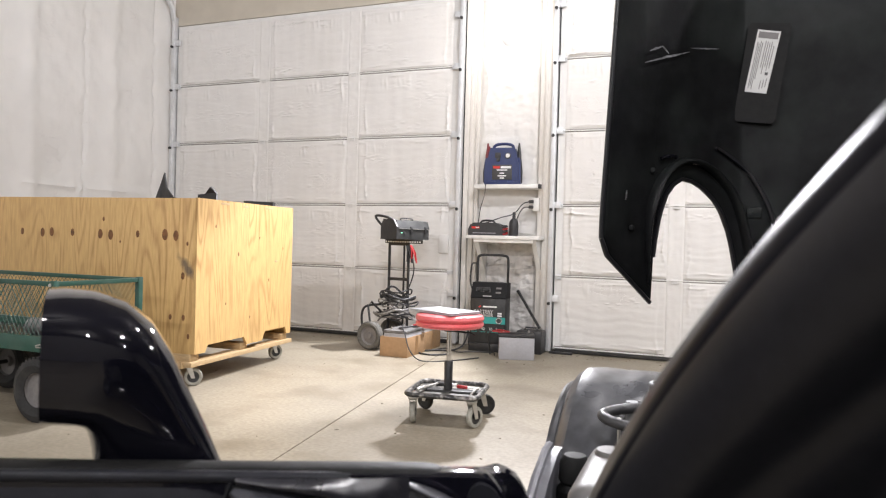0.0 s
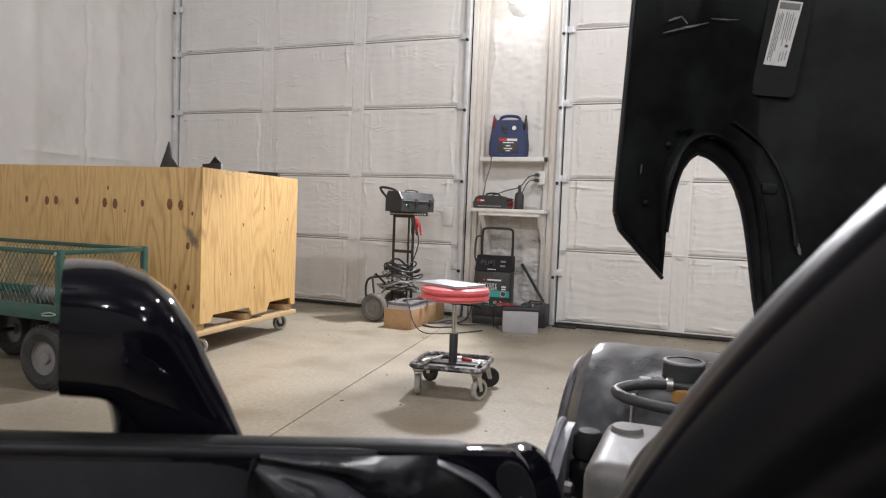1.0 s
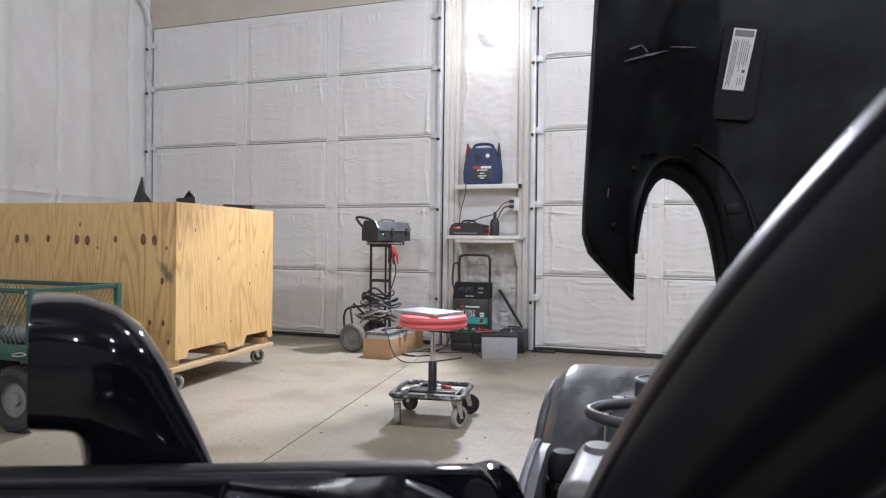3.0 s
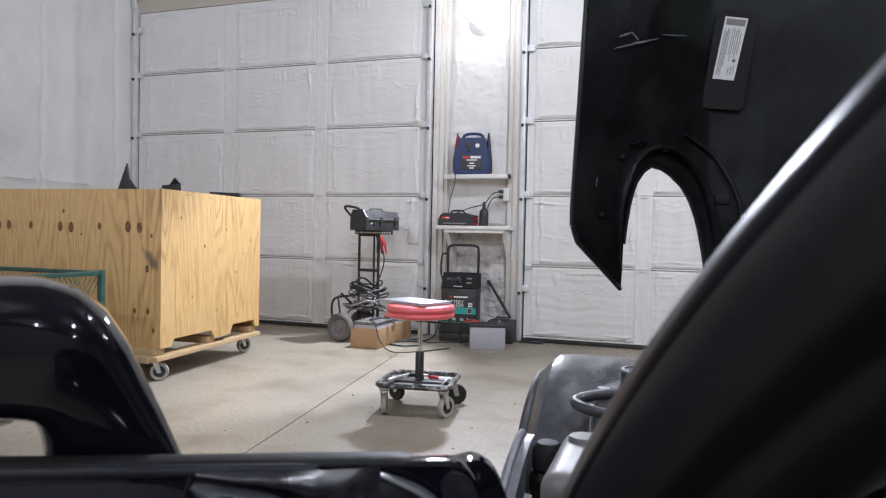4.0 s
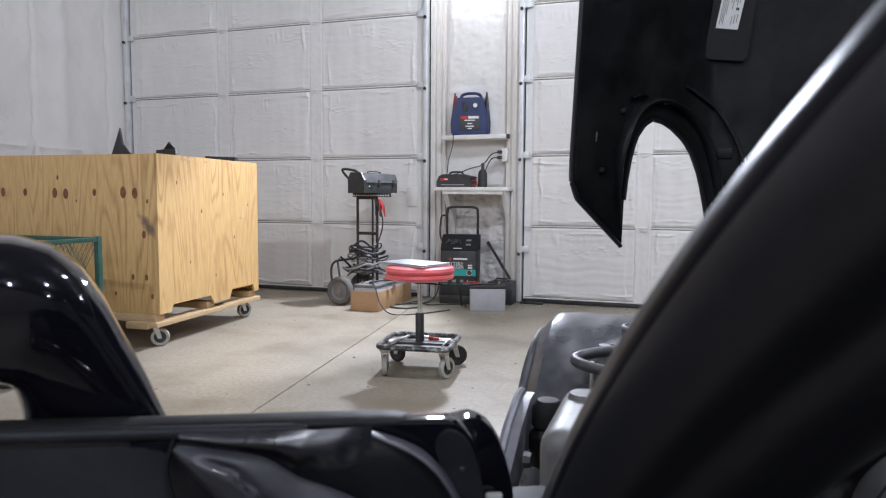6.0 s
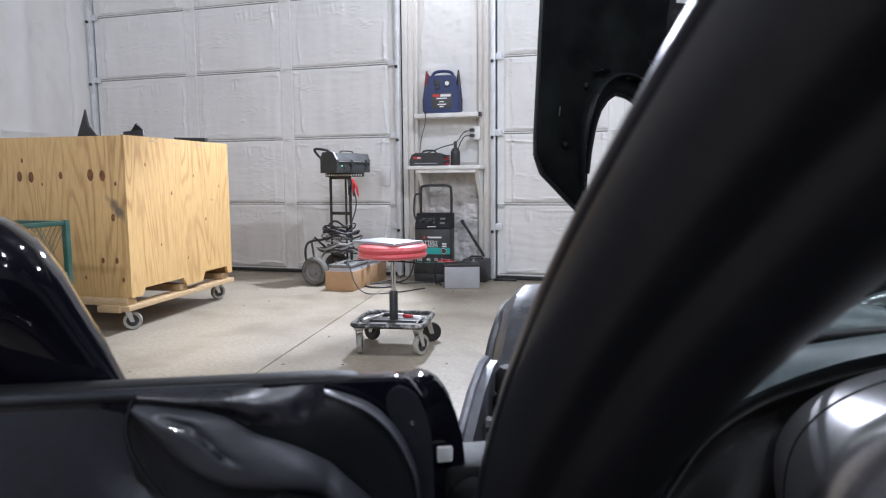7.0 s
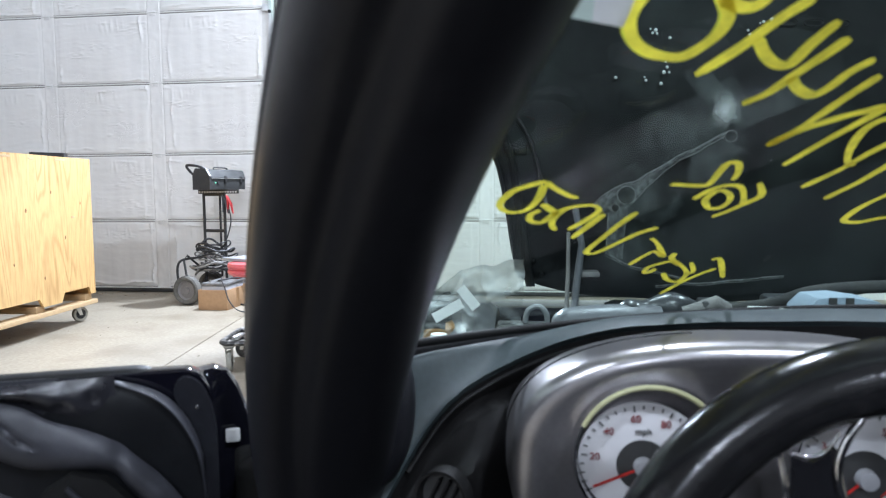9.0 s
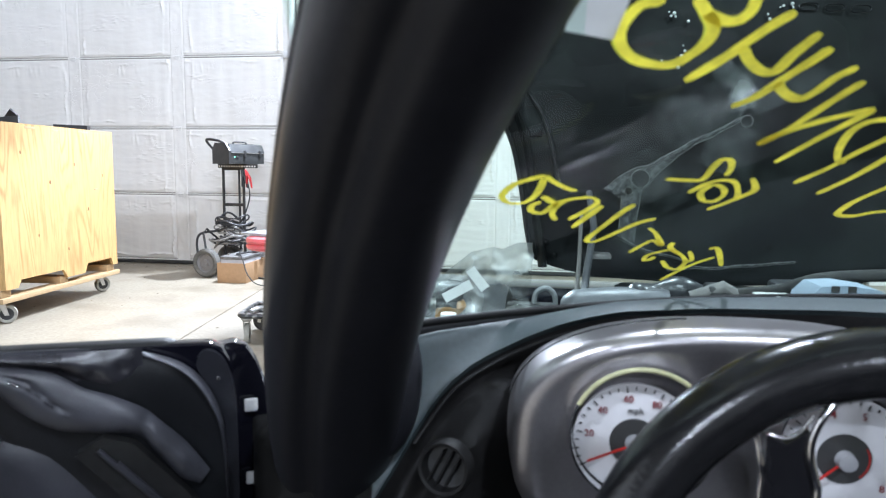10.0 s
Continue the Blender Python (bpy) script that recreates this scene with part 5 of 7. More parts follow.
# ---- shelves and what stands on them ----
s1 = thing("wall_shelf", -1.76, STUB_Y, 1.52, "narrow white shelf board on the stub wall", "shelf")
part("board", box(-2.07, -1.455, 6.02, STUB_Y + 0.03, 1.505, 1.545, 0.003), WHITE_WOOD, s1)
part("end_cap", box(-1.454, -1.430, 6.03, 6.08, 1.505, 1.545, 0.003), BLACK_METAL, s1)
s2 = thing("wall_shelf", -1.74, STUB_Y, 1.0, "white bracketed shelf with a charger on it", "shelf")
part("board", box(-2.09, -1.40, 5.88, STUB_Y + 0.03, 1.028, 1.060, 0.003), WHITE_WOOD, s2)
part("front_strip", box(-2.02, -1.45, 5.895, 5.91, 0.995, 1.027, 0.002), WHITE_WOOD, s2)
for x in (-2.0, -1.45):
    part("bracket", prism([(5.90, 1.026), (6.20, 1.026), (6.20, 0.58), (6.17, 0.58), (6.165, 0.70), (5.93, 0.985)], x - 0.02, x + 0.02, Matrix.Rotation(radians(90), 4, "Z") @ Matrix.Diagonal((1, -1, 1, 1))), WHITE_WOOD, s2)

js = thing("jump_starter", -1.81, 6.10, 1.545, "blue jump starter pack with red and black clamps", "jump starter")
QM = pose(-1.815, 6.115, 1.546, 0, 0, 6)
out = [(-0.155, 0.0), (0.155, 0.0), (0.16, 0.03), (0.15, 0.20), (0.13, 0.30), (0.115, 0.345), (-0.115, 0.345), (-0.13, 0.30), (-0.15, 0.20), (-0.16, 0.03)]
jb = part("body", prism(out, -0.06, 0.06), BLUE_PLASTIC, js, m=QM)
part("handle", sweep(smooth_path([(-0.10, 0, 0.335), (-0.085, 0, 0.372), (-0.04, 0, 0.388), (0.04, 0, 0.388), (0.085, 0, 0.372), (0.10, 0, 0.335)], 6), 0.014, 10), BLUE_PLASTIC, js, m=QM)
part("foot", box(-0.15, -0.05, -0.075, 0.0, 0.0, 0.03, 0.008), BLUE_PLASTIC, js, m=QM)
part("foot", box(0.05, 0.15, -0.075, 0.0, 0.0, 0.03, 0.008), BLUE_PLASTIC, js, m=QM)
part("label", box(-0.095, 0.095, -0.066, -0.060, 0.045, 0.185, 0.002), DARK_PRINT, jb, "dark label", m=QM)
part("label_mark", box(-0.085, -0.02, -0.0675, -0.066, 0.150, 0.172), RED_PRINT, jb, m=QM)
part("label_mark", box(-0.012, 0.085, -0.0675, -0.066, 0.150, 0.172), WHITE_PRINT, jb, m=QM)
for z, w in ((0.135, 0.05), (0.105, 0.022), (0.08, 0.04), (0.06, 0.02)):
    part("label_mark", box(-w, w, -0.0675, -0.066, z - 0.005, z + 0.005), WHITE_PRINT, jb, m=QM)
part("gauge", lathe([(0, 0.008), (0.026, 0.008), (0.03, 0.006), (0.03, 0)], QM @ pose(0.052, -0.061, 0.27, 90), 20), BLACK_PLASTIC, jb)
part("gauge_face", lathe([(0, 0.0092), (0.02, 0.0088), (0.02, 0.007)], QM @ pose(0.052, -0.061, 0.27, 90), 18), WHITE_PRINT, jb)
part("switch", lathe([(0, 0.014), (0.018, 0.012), (0.02, 0)], QM @ pose(-0.04, -0.061, 0.235, 90), 16), BLACK_PLASTIC, jb)
part("socket_cover", box(-0.07, -0.015, -0.066, -0.06, 0.25, 0.30, 0.004), BLACK_PLASTIC, jb, m=QM)
for s, mat, lab in ((-1, CLAMP_RED, "red clamp"), (1, BLACK_PLASTIC, "black clamp")):
    part("holster", prism([(s * 0.120, 0.0), (s * 0.172, 0.0), (s * 0.176, 0.05), (s * 0.170, 0.235), (s * 0.158, 0.255), (s * 0.120, 0.25)], -0.045, 0.045), BLUE_PLASTIC, js, "blue side holster", m=QM)
    bm = sweep([(s * 0.156, -0.012, 0.215), (s * 0.155, -0.012, 0.27), (s * 0.150, -0.010, 0.395)], [0.017, 0.018, 0.008], 10)
    add_sweep(bm, [(s * 0.146, 0.018, 0.225), (s * 0.144, 0.018, 0.28), (s * 0.142, 0.014, 0.37)], [0.014, 0.015, 0.008], 10)
    part("clamp", bm, mat, js, lab, m=QM)
    part("clamp_lead", sweep([(s * 0.178, -0.02, 0.02), (s * 0.180, -0.025, 0.12), (s * 0.168, -0.02, 0.215)], 0.010, 8), BLACK_PLASTIC, js, m=QM)

sc = thing("bench_charger", -1.92, 6.0, 1.06, "small black battery charger with a red display", "charger")
prof = [(-0.165, 0.0), (0.165, 0.0), (0.168, 0.05), (0.14, 0.10), (0.10, 0.118), (-0.11, 0.118), (-0.145, 0.10), (-0.168, 0.05)]
scb = part("body", prism(prof, -0.09, 0.09), BLACK_PLASTIC, sc, m=pose(-1.925, 6.02, 1.0615, 0, 0, 3))
part("display", box(-0.130, -0.055, -0.0925, -0.09, 0.062, 0.082, 0.001), RED_PRINT, scb, "red printed badge", m=pose(-1.925, 6.02, 1.0615, 0, 0, 3))
part("badge_mark", box(-0.092, -0.060, -0.0935, -0.0926, 0.067, 0.077), WHITE_PRINT, scb, m=pose(-1.925, 6.02, 1.0615, 0, 0, 3))
part("caption", box(-0.12, 0.10, -0.0915, -0.09, 0.018, 0.024), GREY_PLASTIC, scb, m=pose(-1.925, 6.02, 1.0615, 0, 0, 3))
part("grip", sweep(smooth_path([(-2.0, 6.02, 1.172), (-1.97, 6.02, 1.20), (-1.88, 6.02, 1.20), (-1.85, 6.02, 1.172)], 5), 0.009, 8), BLACK_PLASTIC, sc)
for i in range(4):
    part("cord_loop", sweep(smooth_path([(-1.80, 5.96, 1.08 + 0.02 * i), (-1.74, 5.95, 1.075 + 0.022 * i), (-1.72, 5.98, 1.09 + 0.02 * i), (-1.80, 6.0, 1.10 + 0.02 * i)], 6), 0.007, 6), BLACK_PLASTIC if i % 2 else RED_PLASTIC, sc)
bt = thing("plastic_bottle", -1.665, 6.0, 1.06, "black plastic bottle with a narrow neck", "bottle")
part("body", lathe([(0, 0), (0.04, 0), (0.043, 0.01), (0.043, 0.12), (0.036, 0.145), (0.016, 0.165), (0.014, 0.195), (0, 0.195)], pose(-1.665, 6.0, 1.0605), 22), BLACK_PLASTIC, bt)
part("cap", lathe([(0, 0.225), (0.013, 0.222), (0.017, 0.196), (0, 0.196)], pose(-1.665, 6.0, 1.0605), 16), BLACK_PLASTIC, bt)
ol = thing("power_outlet", -1.495, 6.10, 1.36, "white surface outlet with two black plugs", "outlet")
part("box", box(-1.520, -1.455, 6.095, 6.135, 1.30, 1.42, 0.004), WHITE_WOOD, ol)
for z in (1.335, 1.385):
    part("plug", box(-1.545, -1.505, 6.06, 6.094, z - 0.015, z + 0.015, 0.004), BLACK_PLASTIC, ol)


def cable(name, pts, r, label):
    t = thing(name, *pts[0], label, "cable")
    part("cord", sweep(smooth_path(pts, 8), r, 7), BLACK_PLASTIC, t)


cable("extension_cable", [(-1.54, 6.07, 1.385), (-1.60, 6.05, 1.36), (-1.68, 6.05, 1.27), (-1.80, 6.05, 1.235), (-1.92, 6.04, 1.19), (-1.96, 6.03, 1.178)], 0.005, "black power cord from the outlet")
cable("extension_cable", [(-1.54, 6.07, 1.335), (-1.60, 6.06, 1.32), (-1.66, 6.08, 1.22), (-1.70, 6.10, 1.10), (-1.74, 6.10, 1.066)], 0.005, "black power cord from the outlet")
cable("charging_cord", [(-1.95, 6.06, 1.546), (-1.955, 6.015, 1.54), (-1.96, 6.01, 1.45), (-2.0, 6.02, 1.32), (-2.02, 6.03, 1.20), (-2.02, 6.03, 1.16)], 0.004, "thin black cord hanging from the shelf")
cable("floor_cable", [(-2.26, 5.62, 0.008), (-2.20, 5.75, 0.008), (-2.05, 5.60, 0.008), (-1.92, 5.68, 0.008), (-1.75, 5.72, 0.008), (-1.70, 5.60, 0.008)], 0.0055, "black cable lying on the concrete")
cable("floor_cable", [(-2.46, 5.36, 0.262), (-2.40, 5.18, 0.252), (-2.33, 5.085, 0.20), (-2.26, 5.03, 0.08), (-2.15, 5.02, 0.007), (-1.95, 5.14, 0.006), (-1.78, 5.40, 0.006)], 0.0052, "black cable lying on the concrete")
# small control box on the door
cb = thing("latch_plate", -2.40, WALL_Y, 0.93, "white painted latch plate on the overhead door", "plate")
part("plate", box(-2.44, -2.34, WALL_Y - 0.022, WALL_Y + 0.01, 0.88, 1.06, 0.004), FOAM_RAIL, cb)

# ---- the car ----
CX = 0.70       # its middle
car = thing("parked_car", CX, 0.3, 0, "black two-seat roadster with raised clamshell hood and open driver's door", "car")


def glass_y(x, z):
    """The windscreen: a curved foot at z = 0.81, raked back."""
    return 0.74 - 0.64 * (x - CX) ** 2 - (z - 0.81) / 0.54


# lower body and wheels
part("floor_pan", box(-0.10, 1.50, -1.55, 0.62, 0.16, 0.30, 0.03), SATIN_BLACK, car)
part("sill", box(-0.16, 0.0, -0.72, 0.55, 0.17, 0.42, 0.04), CAR_PAINT, car)
part("sill", box(1.40, 1.56, -0.72, 0.55, 0.17, 0.42, 0.04), CAR_PAINT, car)
part("front_frame", box(0.12, 1.28, 0.60, 2.22, 0.20, 0.50, 0.04), SATIN_BLACK, car)
part("firewall", box(-0.06, 1.46, 0.60, 0.66, 0.25, 0.70, 0.01), SATIN_BLACK, car)
part("rear_deck", box(-0.14, 1.54, -1.75, -0.95, 0.30, 0.80, 0.10, 4), CAR_PAINT, car)
part("front_bumper", box(-0.05, 1.45, 2.10, 2.42, 0.22, 0.56, 0.10, 4), CAR_PAINT, car)
for x in (-0.05, 1.45):
    for y in (1.46, -0.955):
        wm = pose(x, y, 0.325, 0, 90, 0)
        wh = part("wheel", lathe([(0, -0.06), (0.05, -0.06), (0.06, -0.03), (0.20, -0.05), (0.225, -0.1), (0.225, 0.1), (0.20, 0.05), (0, 0.03)], wm, 30), ALU, car)
        part("tyre", lathe([(0.222, -0.105), (0.29, -0.115), (0.318, -0.095), (0.325, 0), (0.318, 0.095), (0.29, 0.115), (0.222, 0.105)], wm, 40), RUBBER, wh)

# windscreen, its frame and the painted strokes on it
ws = part("windscreen", grid(40, 20, lambda u, v: (-0.02 + u * 1.44 - (u - 0.5) * 0.25 * v, glass_y(-0.02 + u * 1.44 - (u - 0.5) * 0.25 * v, 0.795 + v * 0.36), 0.795 + v * 0.36)), GLASS, car, "raked glass windscreen with yellow marker writing")
ws.visible_shadow = False


def stroke(r, pts):
    pts3 = smooth_path([(x, 0, z) for x, z in pts], 5)
    path = [(p.x, glass_y(p.x, p.z) - 0.0015, p.z) for p in pts3]
    rs = [r * (0.85 + 0.3 * noise.noise((p[0] * 60, p[2] * 60, 1))) for p in path]
    bm = bmesh.new()
    normal = Vector((0.0, -0.48, -0.88)).normalized()
    a, b = [], []
    for i, p in enumerate(path):
        d = Vector(path[min(i + 1, len(path) - 1)]) - Vector(path[max(i - 1, 0)])
        s = d.cross(normal).normalized() * rs[i]
        ends = 0.6 if i in (0, len(path) - 1) else 1.0
        a.append((Vector(p) + s * ends, Vector(p) + s * ends + normal * 0.0006))
        b.append((Vector(p) - s * ends, Vector(p) - s * ends + normal * 0.0006))
    rails = [[bm.verts.new(p0), bm.verts.new((p0 + p1) / 2 + normal * 0.0005), bm.verts.new(p1)] for (p0, _), (p1, _) in zip(a, b)]
    for r0, r1 in zip(rails, rails[1:]):
        for k in range(2):
            bm.faces.new((r0[k], r0[k + 1], r1[k + 1], r1[k]))
    part("marker_stroke", bm, CRAYON, ws, "yellow paint marker stroke")


stroke(0.0046, [(0.236, 1.052), (0.223, 1.049), (0.215, 1.041), (0.215, 1.035), (0.221, 1.030), (0.232, 1.027), (0.248, 1.027), (0.259, 1.032), (0.266, 1.038), (0.267, 1.044), (0.261, 1.049), (0.253, 1.054)])
stroke(0.0046, [(0.261, 1.049), (0.273, 1.047), (0.281, 1.048), (0.286, 1.052), (0.286, 1.057)])
stroke(0.0046, [(0.313, 1.053), (0.302, 1.047), (0.292, 1.040), (0.281, 1.032), (0.261, 1.020)])
stroke(0.0046, [(0.290, 1.037), (0.299, 1.031), (0.310, 1.027), (0.319, 1.028), (0.325, 1.036), (0.335, 1.046)])
stroke(0.0044, [(0.348, 1.040), (0.339, 1.033), (0.327, 1.024), (0.314, 1.014), (0.300, 1.008)])
stroke(0.0044, [(0.324, 1.022), (0.333, 1.017), (0.346, 1.014), (0.355, 1.018), (0.363, 1.026), (0.374, 1.032)])
stroke(0.0042, [(0.386, 1.025), (0.375, 1.016), (0.363, 1.005), (0.352, 0.995), (0.335, 0.985)])
stroke(0.0042, [(0.335, 0.985), (0.353, 0.994), (0.376, 1.002), (0.409, 1.010)])
stroke(0.0042, [(0.409, 1.010), (0.399, 1.002), (0.382, 0.990), (0.359, 0.972)])
stroke(0.0042, [(0.429, 1.004), (0.413, 1.002), (0.405, 0.996), (0.405, 0.986), (0.411, 0.976), (0.420, 0.972)])
stroke(0.0038, [(0.445, 0.995), (0.425, 0.981), (0.410, 0.968), (0.389, 0.955)])
stroke(0.0038, [(0.460, 0.983), (0.442, 0.963), (0.430, 0.953), (0.419, 0.945)])
stroke(0.0038, [(0.486, 0.955), (0.469, 0.943), (0.460, 0.934), (0.458, 0.924), (0.475, 0.922), (0.493, 0.926), (0.515, 0.928)])
stroke(0.0034, [(0.272, 0.958), (0.289, 0.957), (0.302, 0.957), (0.306, 0.961), (0.308, 0.967), (0.312, 0.973), (0.320, 0.973), (0.324, 0.967), (0.323, 0.961)])
stroke(0.0034, [(0.297, 0.946), (0.304, 0.951), (0.315, 0.956), (0.328, 0.957), (0.336, 0.954), (0.342, 0.947), (0.345, 0.941)])
stroke(0.0032, [(0.314, 0.938), (0.308, 0.945), (0.312, 0.951), (0.319, 0.953), (0.328, 0.949), (0.330, 0.943), (0.324, 0.938), (0.314, 0.938)])
stroke(0.0032, [(0.322, 0.930), (0.334, 0.935), (0.347, 0.942), (0.357, 0.947)])
stroke(0.0034, [(0.348, 0.959), (0.356, 0.951), (0.356, 0.946)])
stroke(0.0034, [(0.176, 0.960), (0.164, 0.957), (0.153, 0.953), (0.144, 0.945), (0.147, 0.939), (0.157, 0.938), (0.166, 0.942), (0.172, 0.950), (0.175, 0.958)])
stroke(0.0034, [(0.176, 0.960), (0.183, 0.955), (0.193, 0.950), (0.200, 0.948)])
stroke(0.0034, [(0.174, 0.944), (0.181, 0.939), (0.186, 0.937)])
stroke(0.0034, [(0.173, 0.939), (0.166, 0.936), (0.165, 0.931), (0.173, 0.929), (0.181, 0.934), (0.186, 0.939)])
stroke(0.0034, [(0.185, 0.922), (0.182, 0.928), (0.185, 0.935), (0.193, 0.940), (0.205, 0.942), (0.214, 0.942), (0.219, 0.938), (0.211, 0.931), (0.196, 0.922)])
stroke(0.0034, [(0.224, 0.935), (0.216, 0.928), (0.200, 0.914)])
stroke(0.0034, [(0.252, 0.936), (0.240, 0.926), (0.227, 0.913), (0.215, 0.900), (0.220, 0.897), (0.229, 0.900), (0.244, 0.908), (0.261, 0.917), (0.276, 0.921)])
stroke(0.0030, [(0.261, 0.882), (0.272, 0.891), (0.282, 0.896), (0.294, 0.889)])
stroke(0.0030, [(0.273, 0.911), (0.282, 0.904), (0.294, 0.889)])
stroke(0.0032, [(0.279, 0.870), (0.286, 0.871), (0.291, 0.875)])
stroke(0.0030, [(0.279, 0.870), (0.282, 0.877), (0.293, 0.881), (0.305, 0.883), (0.317, 0.877)])
stroke(0.0032, [(0.304, 0.893), (0.304, 0.886), (0.321, 0.875), (0.329, 0.865), (0.323, 0.855), (0.310, 0.859), (0.301, 0.869)])
stroke(0.0030, [(0.329, 0.865), (0.335, 0.869), (0.327, 0.881)])
stroke(0.0030, [(0.310, 0.838), (0.330, 0.855), (0.346, 0.865), (0.360, 0.871)])
stroke(0.0034, [(0.348, 0.883), (0.356, 0.884), (0.364, 0.875), (0.375, 0.858)])
bm = grid(3, 3, lambda u, v: (0.185 + 0.026 * u + 0.008 * v, glass_y(0.2, 1.038 + 0.022 * v - 0.004 * u) - 0.003, 1.038 + 0.022 * v - 0.004 * u))
part("sticker", bm, STICKER, ws, "small white sticker")


def bez(a, b, c, n=40):
    a, b, c = Vector(a), Vector(b), Vector(c)
    return [a * (1 - t) ** 2 + b * 2 * t * (1 - t) + c * t * t for t in (i / n for i in range(n + 1))]


# the near pillar: rounded inner trim, a rubber seal along the door side and a gloss outer strip
P0, P1, P2 = (-0.0327, 0.4266, 0.6913), (0.0456, 0.1931, 0.9547), (0.1781, -0.0219, 1.0840)


def dip(a, at, width):
    d = (a - at + math.pi) % (2 * math.pi) - math.pi
    return math.exp(-(d / width) ** 2)


def pillar_loft(mirrored):
    bm = bmesh.new()
    spine = bez(P0, P1, P2, 44)
    spine = [spine[0] + (spine[0] - spine[1]) * k for k in (26, 18, 10, 5)] + spine + [spine[-1] + (spine[-1] - spine[-2]) * k for k in (3, 6)]
    rings = []
    for i, p in enumerate(spine):
        t = min(1, max(0, (i - 4) / 44))
        r = 0.0650 * (1 - t) ** 2 + 0.0592 * 2 * t * (1 - t) + 0.0472 * t * t
        d = (spine[min(i + 1, len(spine) - 1)] - spine[max(i - 1, 0)]).normalized()
        eye = Vector((0.165, -0.146, 0.95))
        s = d.cross(p - eye).normalized()
        n = s.cross(d)
        ring = []
        for k in range(72):
            a = 2 * math.pi * k / 72
            groove = 1 - 0.15 * dip(a, 5.24 - 0.36 * t, 0.19) + 0.03 * dip(a, 4.4 - 0.2 * t, 0.45)
            q = p + (s * math.cos(a) + n * math.sin(a) * (0.80 - 0.075 * t)) * r * groove
            if mirrored:
                q = Vector((2 * CX - q.x, q.y, q.z))
            ring.append(bm.verts.new(q))
        rings.append(ring)
    for a, b in zip(rings, rings[1:]):
        for k in range(72):
            bm.faces.new((a[k], a[(k + 1) % 72], b[(k + 1) % 72], b[k]))
    bm.faces.new(rings[0])
    bm.faces.new(rings[-1])
    return bm


part("pillar", pillar_loft(False), PILLAR_TRIM, car, "satin black pillar trim with a soft groove")
part("pillar", pillar_loft(True), PILLAR_TRIM, car)
sp = bez(P0, P1, P2, 44)
strip = []
for i, p in enumerate(sp):
    t = i / 44
    d = (sp[min(i + 1, 44)] - sp[max(i - 1, 0)]).normalized()
    out_way = d.cross(p - Vector((0.08, -0.15, 0.95))).normalized()
    r = 0.0650 * (1 - t) ** 2 + 0.0592 * 2 * t * (1 - t) + 0.0472 * t * t
    strip.append(p + out_way * (r * 0.79) + out_way.cross(d) * (-r * 0.33))
part("pillar_strip", sweep(strip, 0.0098, 16), STRIP_BLACK, car, "gloss black strip along the pillar")
foot = bmesh.new()
bmesh.ops.create_uvsphere(foot, u_segments=36, v_segments=22, radius=1.0)
for v in foot.verts:
    v.co = Vector((-0.006 + 0.062 * v.co.x + 0.012 * v.co.z, 0.432 + 0.046 * v.co.y, 0.752 + 0.082 * v.co.z - 0.018 * v.co.x * (1 - v.co.z)))
part("pillar_foot", foot, PILLAR_TRIM, car, "rounded black foot of the pillar trim")
part("dash_end", box(-0.13, 0.012, 0.425, 0.52, 0.40, 0.690, 0.02, 3), POCKET, car, "black end panel of the dash")
part("kick_panel", box(-0.14, 0.015, 0.44, 0.60, 0.28, 0.665, 0.02), POCKET, car)
part("header_rail", sweep([(0.20, -0.07, 1.125), (0.40, 0.04, 1.17), (0.70, 0.10, 1.185), (1.0, 0.04, 1.17), (1.2, -0.07, 1.125)], 0.035, 14), PILLAR_TRIM, car)

# dash: a pad that falls towards the door, the black lower dash, the silver instrument pod
LIP_X = (-0.10, 0.0, 0.03, 0.05, 0.07, 0.09, 0.11, 0.13, 0.16, 0.19, 0.22, 0.26, 0.35, 0.48, 0.70, 1.1, 1.3, 1.5)
LIP_Z = (0.46, 0.610, 0.661, 0.697, 0.727, 0.746, 0.757, 0.765, 0.781, 0.794, 0.804, 0.813, 0.820, 0.823, 0.820, 0.80, 0.75, 0.55)


def lip_y(x):
    return min(0.52, glass_y(x, 0.80) - 0.03)


def dash_place(u, v):
    x = 0.006 + u * 1.484
    zl = float(np.interp(x, LIP_X, LIP_Z))
    zb = 0.785 - 0.30 * max(0.0, 0.05 - x)
    yb = glass_y(x, 0.80) + 0.01
    if v < 0.6:
        t = v / 0.6
        y = yb + (lip_y(x) - yb) * t
        z = zb + (zl - zb) * t * t * (3 - 2 * t) + 0.012 * math.sin(math.pi * t)
    else:
        t = (v - 0.6) / 0.4
        y = lip_y(x) + 0.008 * math.sin(t * math.pi / 2)
        z = zl - 0.010 * t
    return (x, y, z)


part("dash_pad", grid(80, 30, dash_place), DASH_PAD, car, "dull grey-green soft dash pad")
part("screw", lathe([(0, 0.008), (0.006, 0.007), (0.008, 0.0)], pose(0.455, 0.62, 0.812), 12), CHROME, car, "chrome screw")


def lower_place(u, v):
    """The black lower dash falls from under the lip and swells out round the air vent."""
    x = -0.09 + u * 1.58
    swell = min(1.0, max(0.0, (v - 0.06) / 0.14))
    near = 0.437 + 0.10 * min(1.0, max(0.0, (x - 0.105) / 0.05))
    y = lip_y(x) + 0.004 + 0.012 * min(1.0, v * 10)
    return (x, y + (near - y) * swell * swell * (3 - 2 * swell) + 0.04 * v * v, float(np.interp(x, LIP_X, LIP_Z)) - 0.006 - v * 0.38)


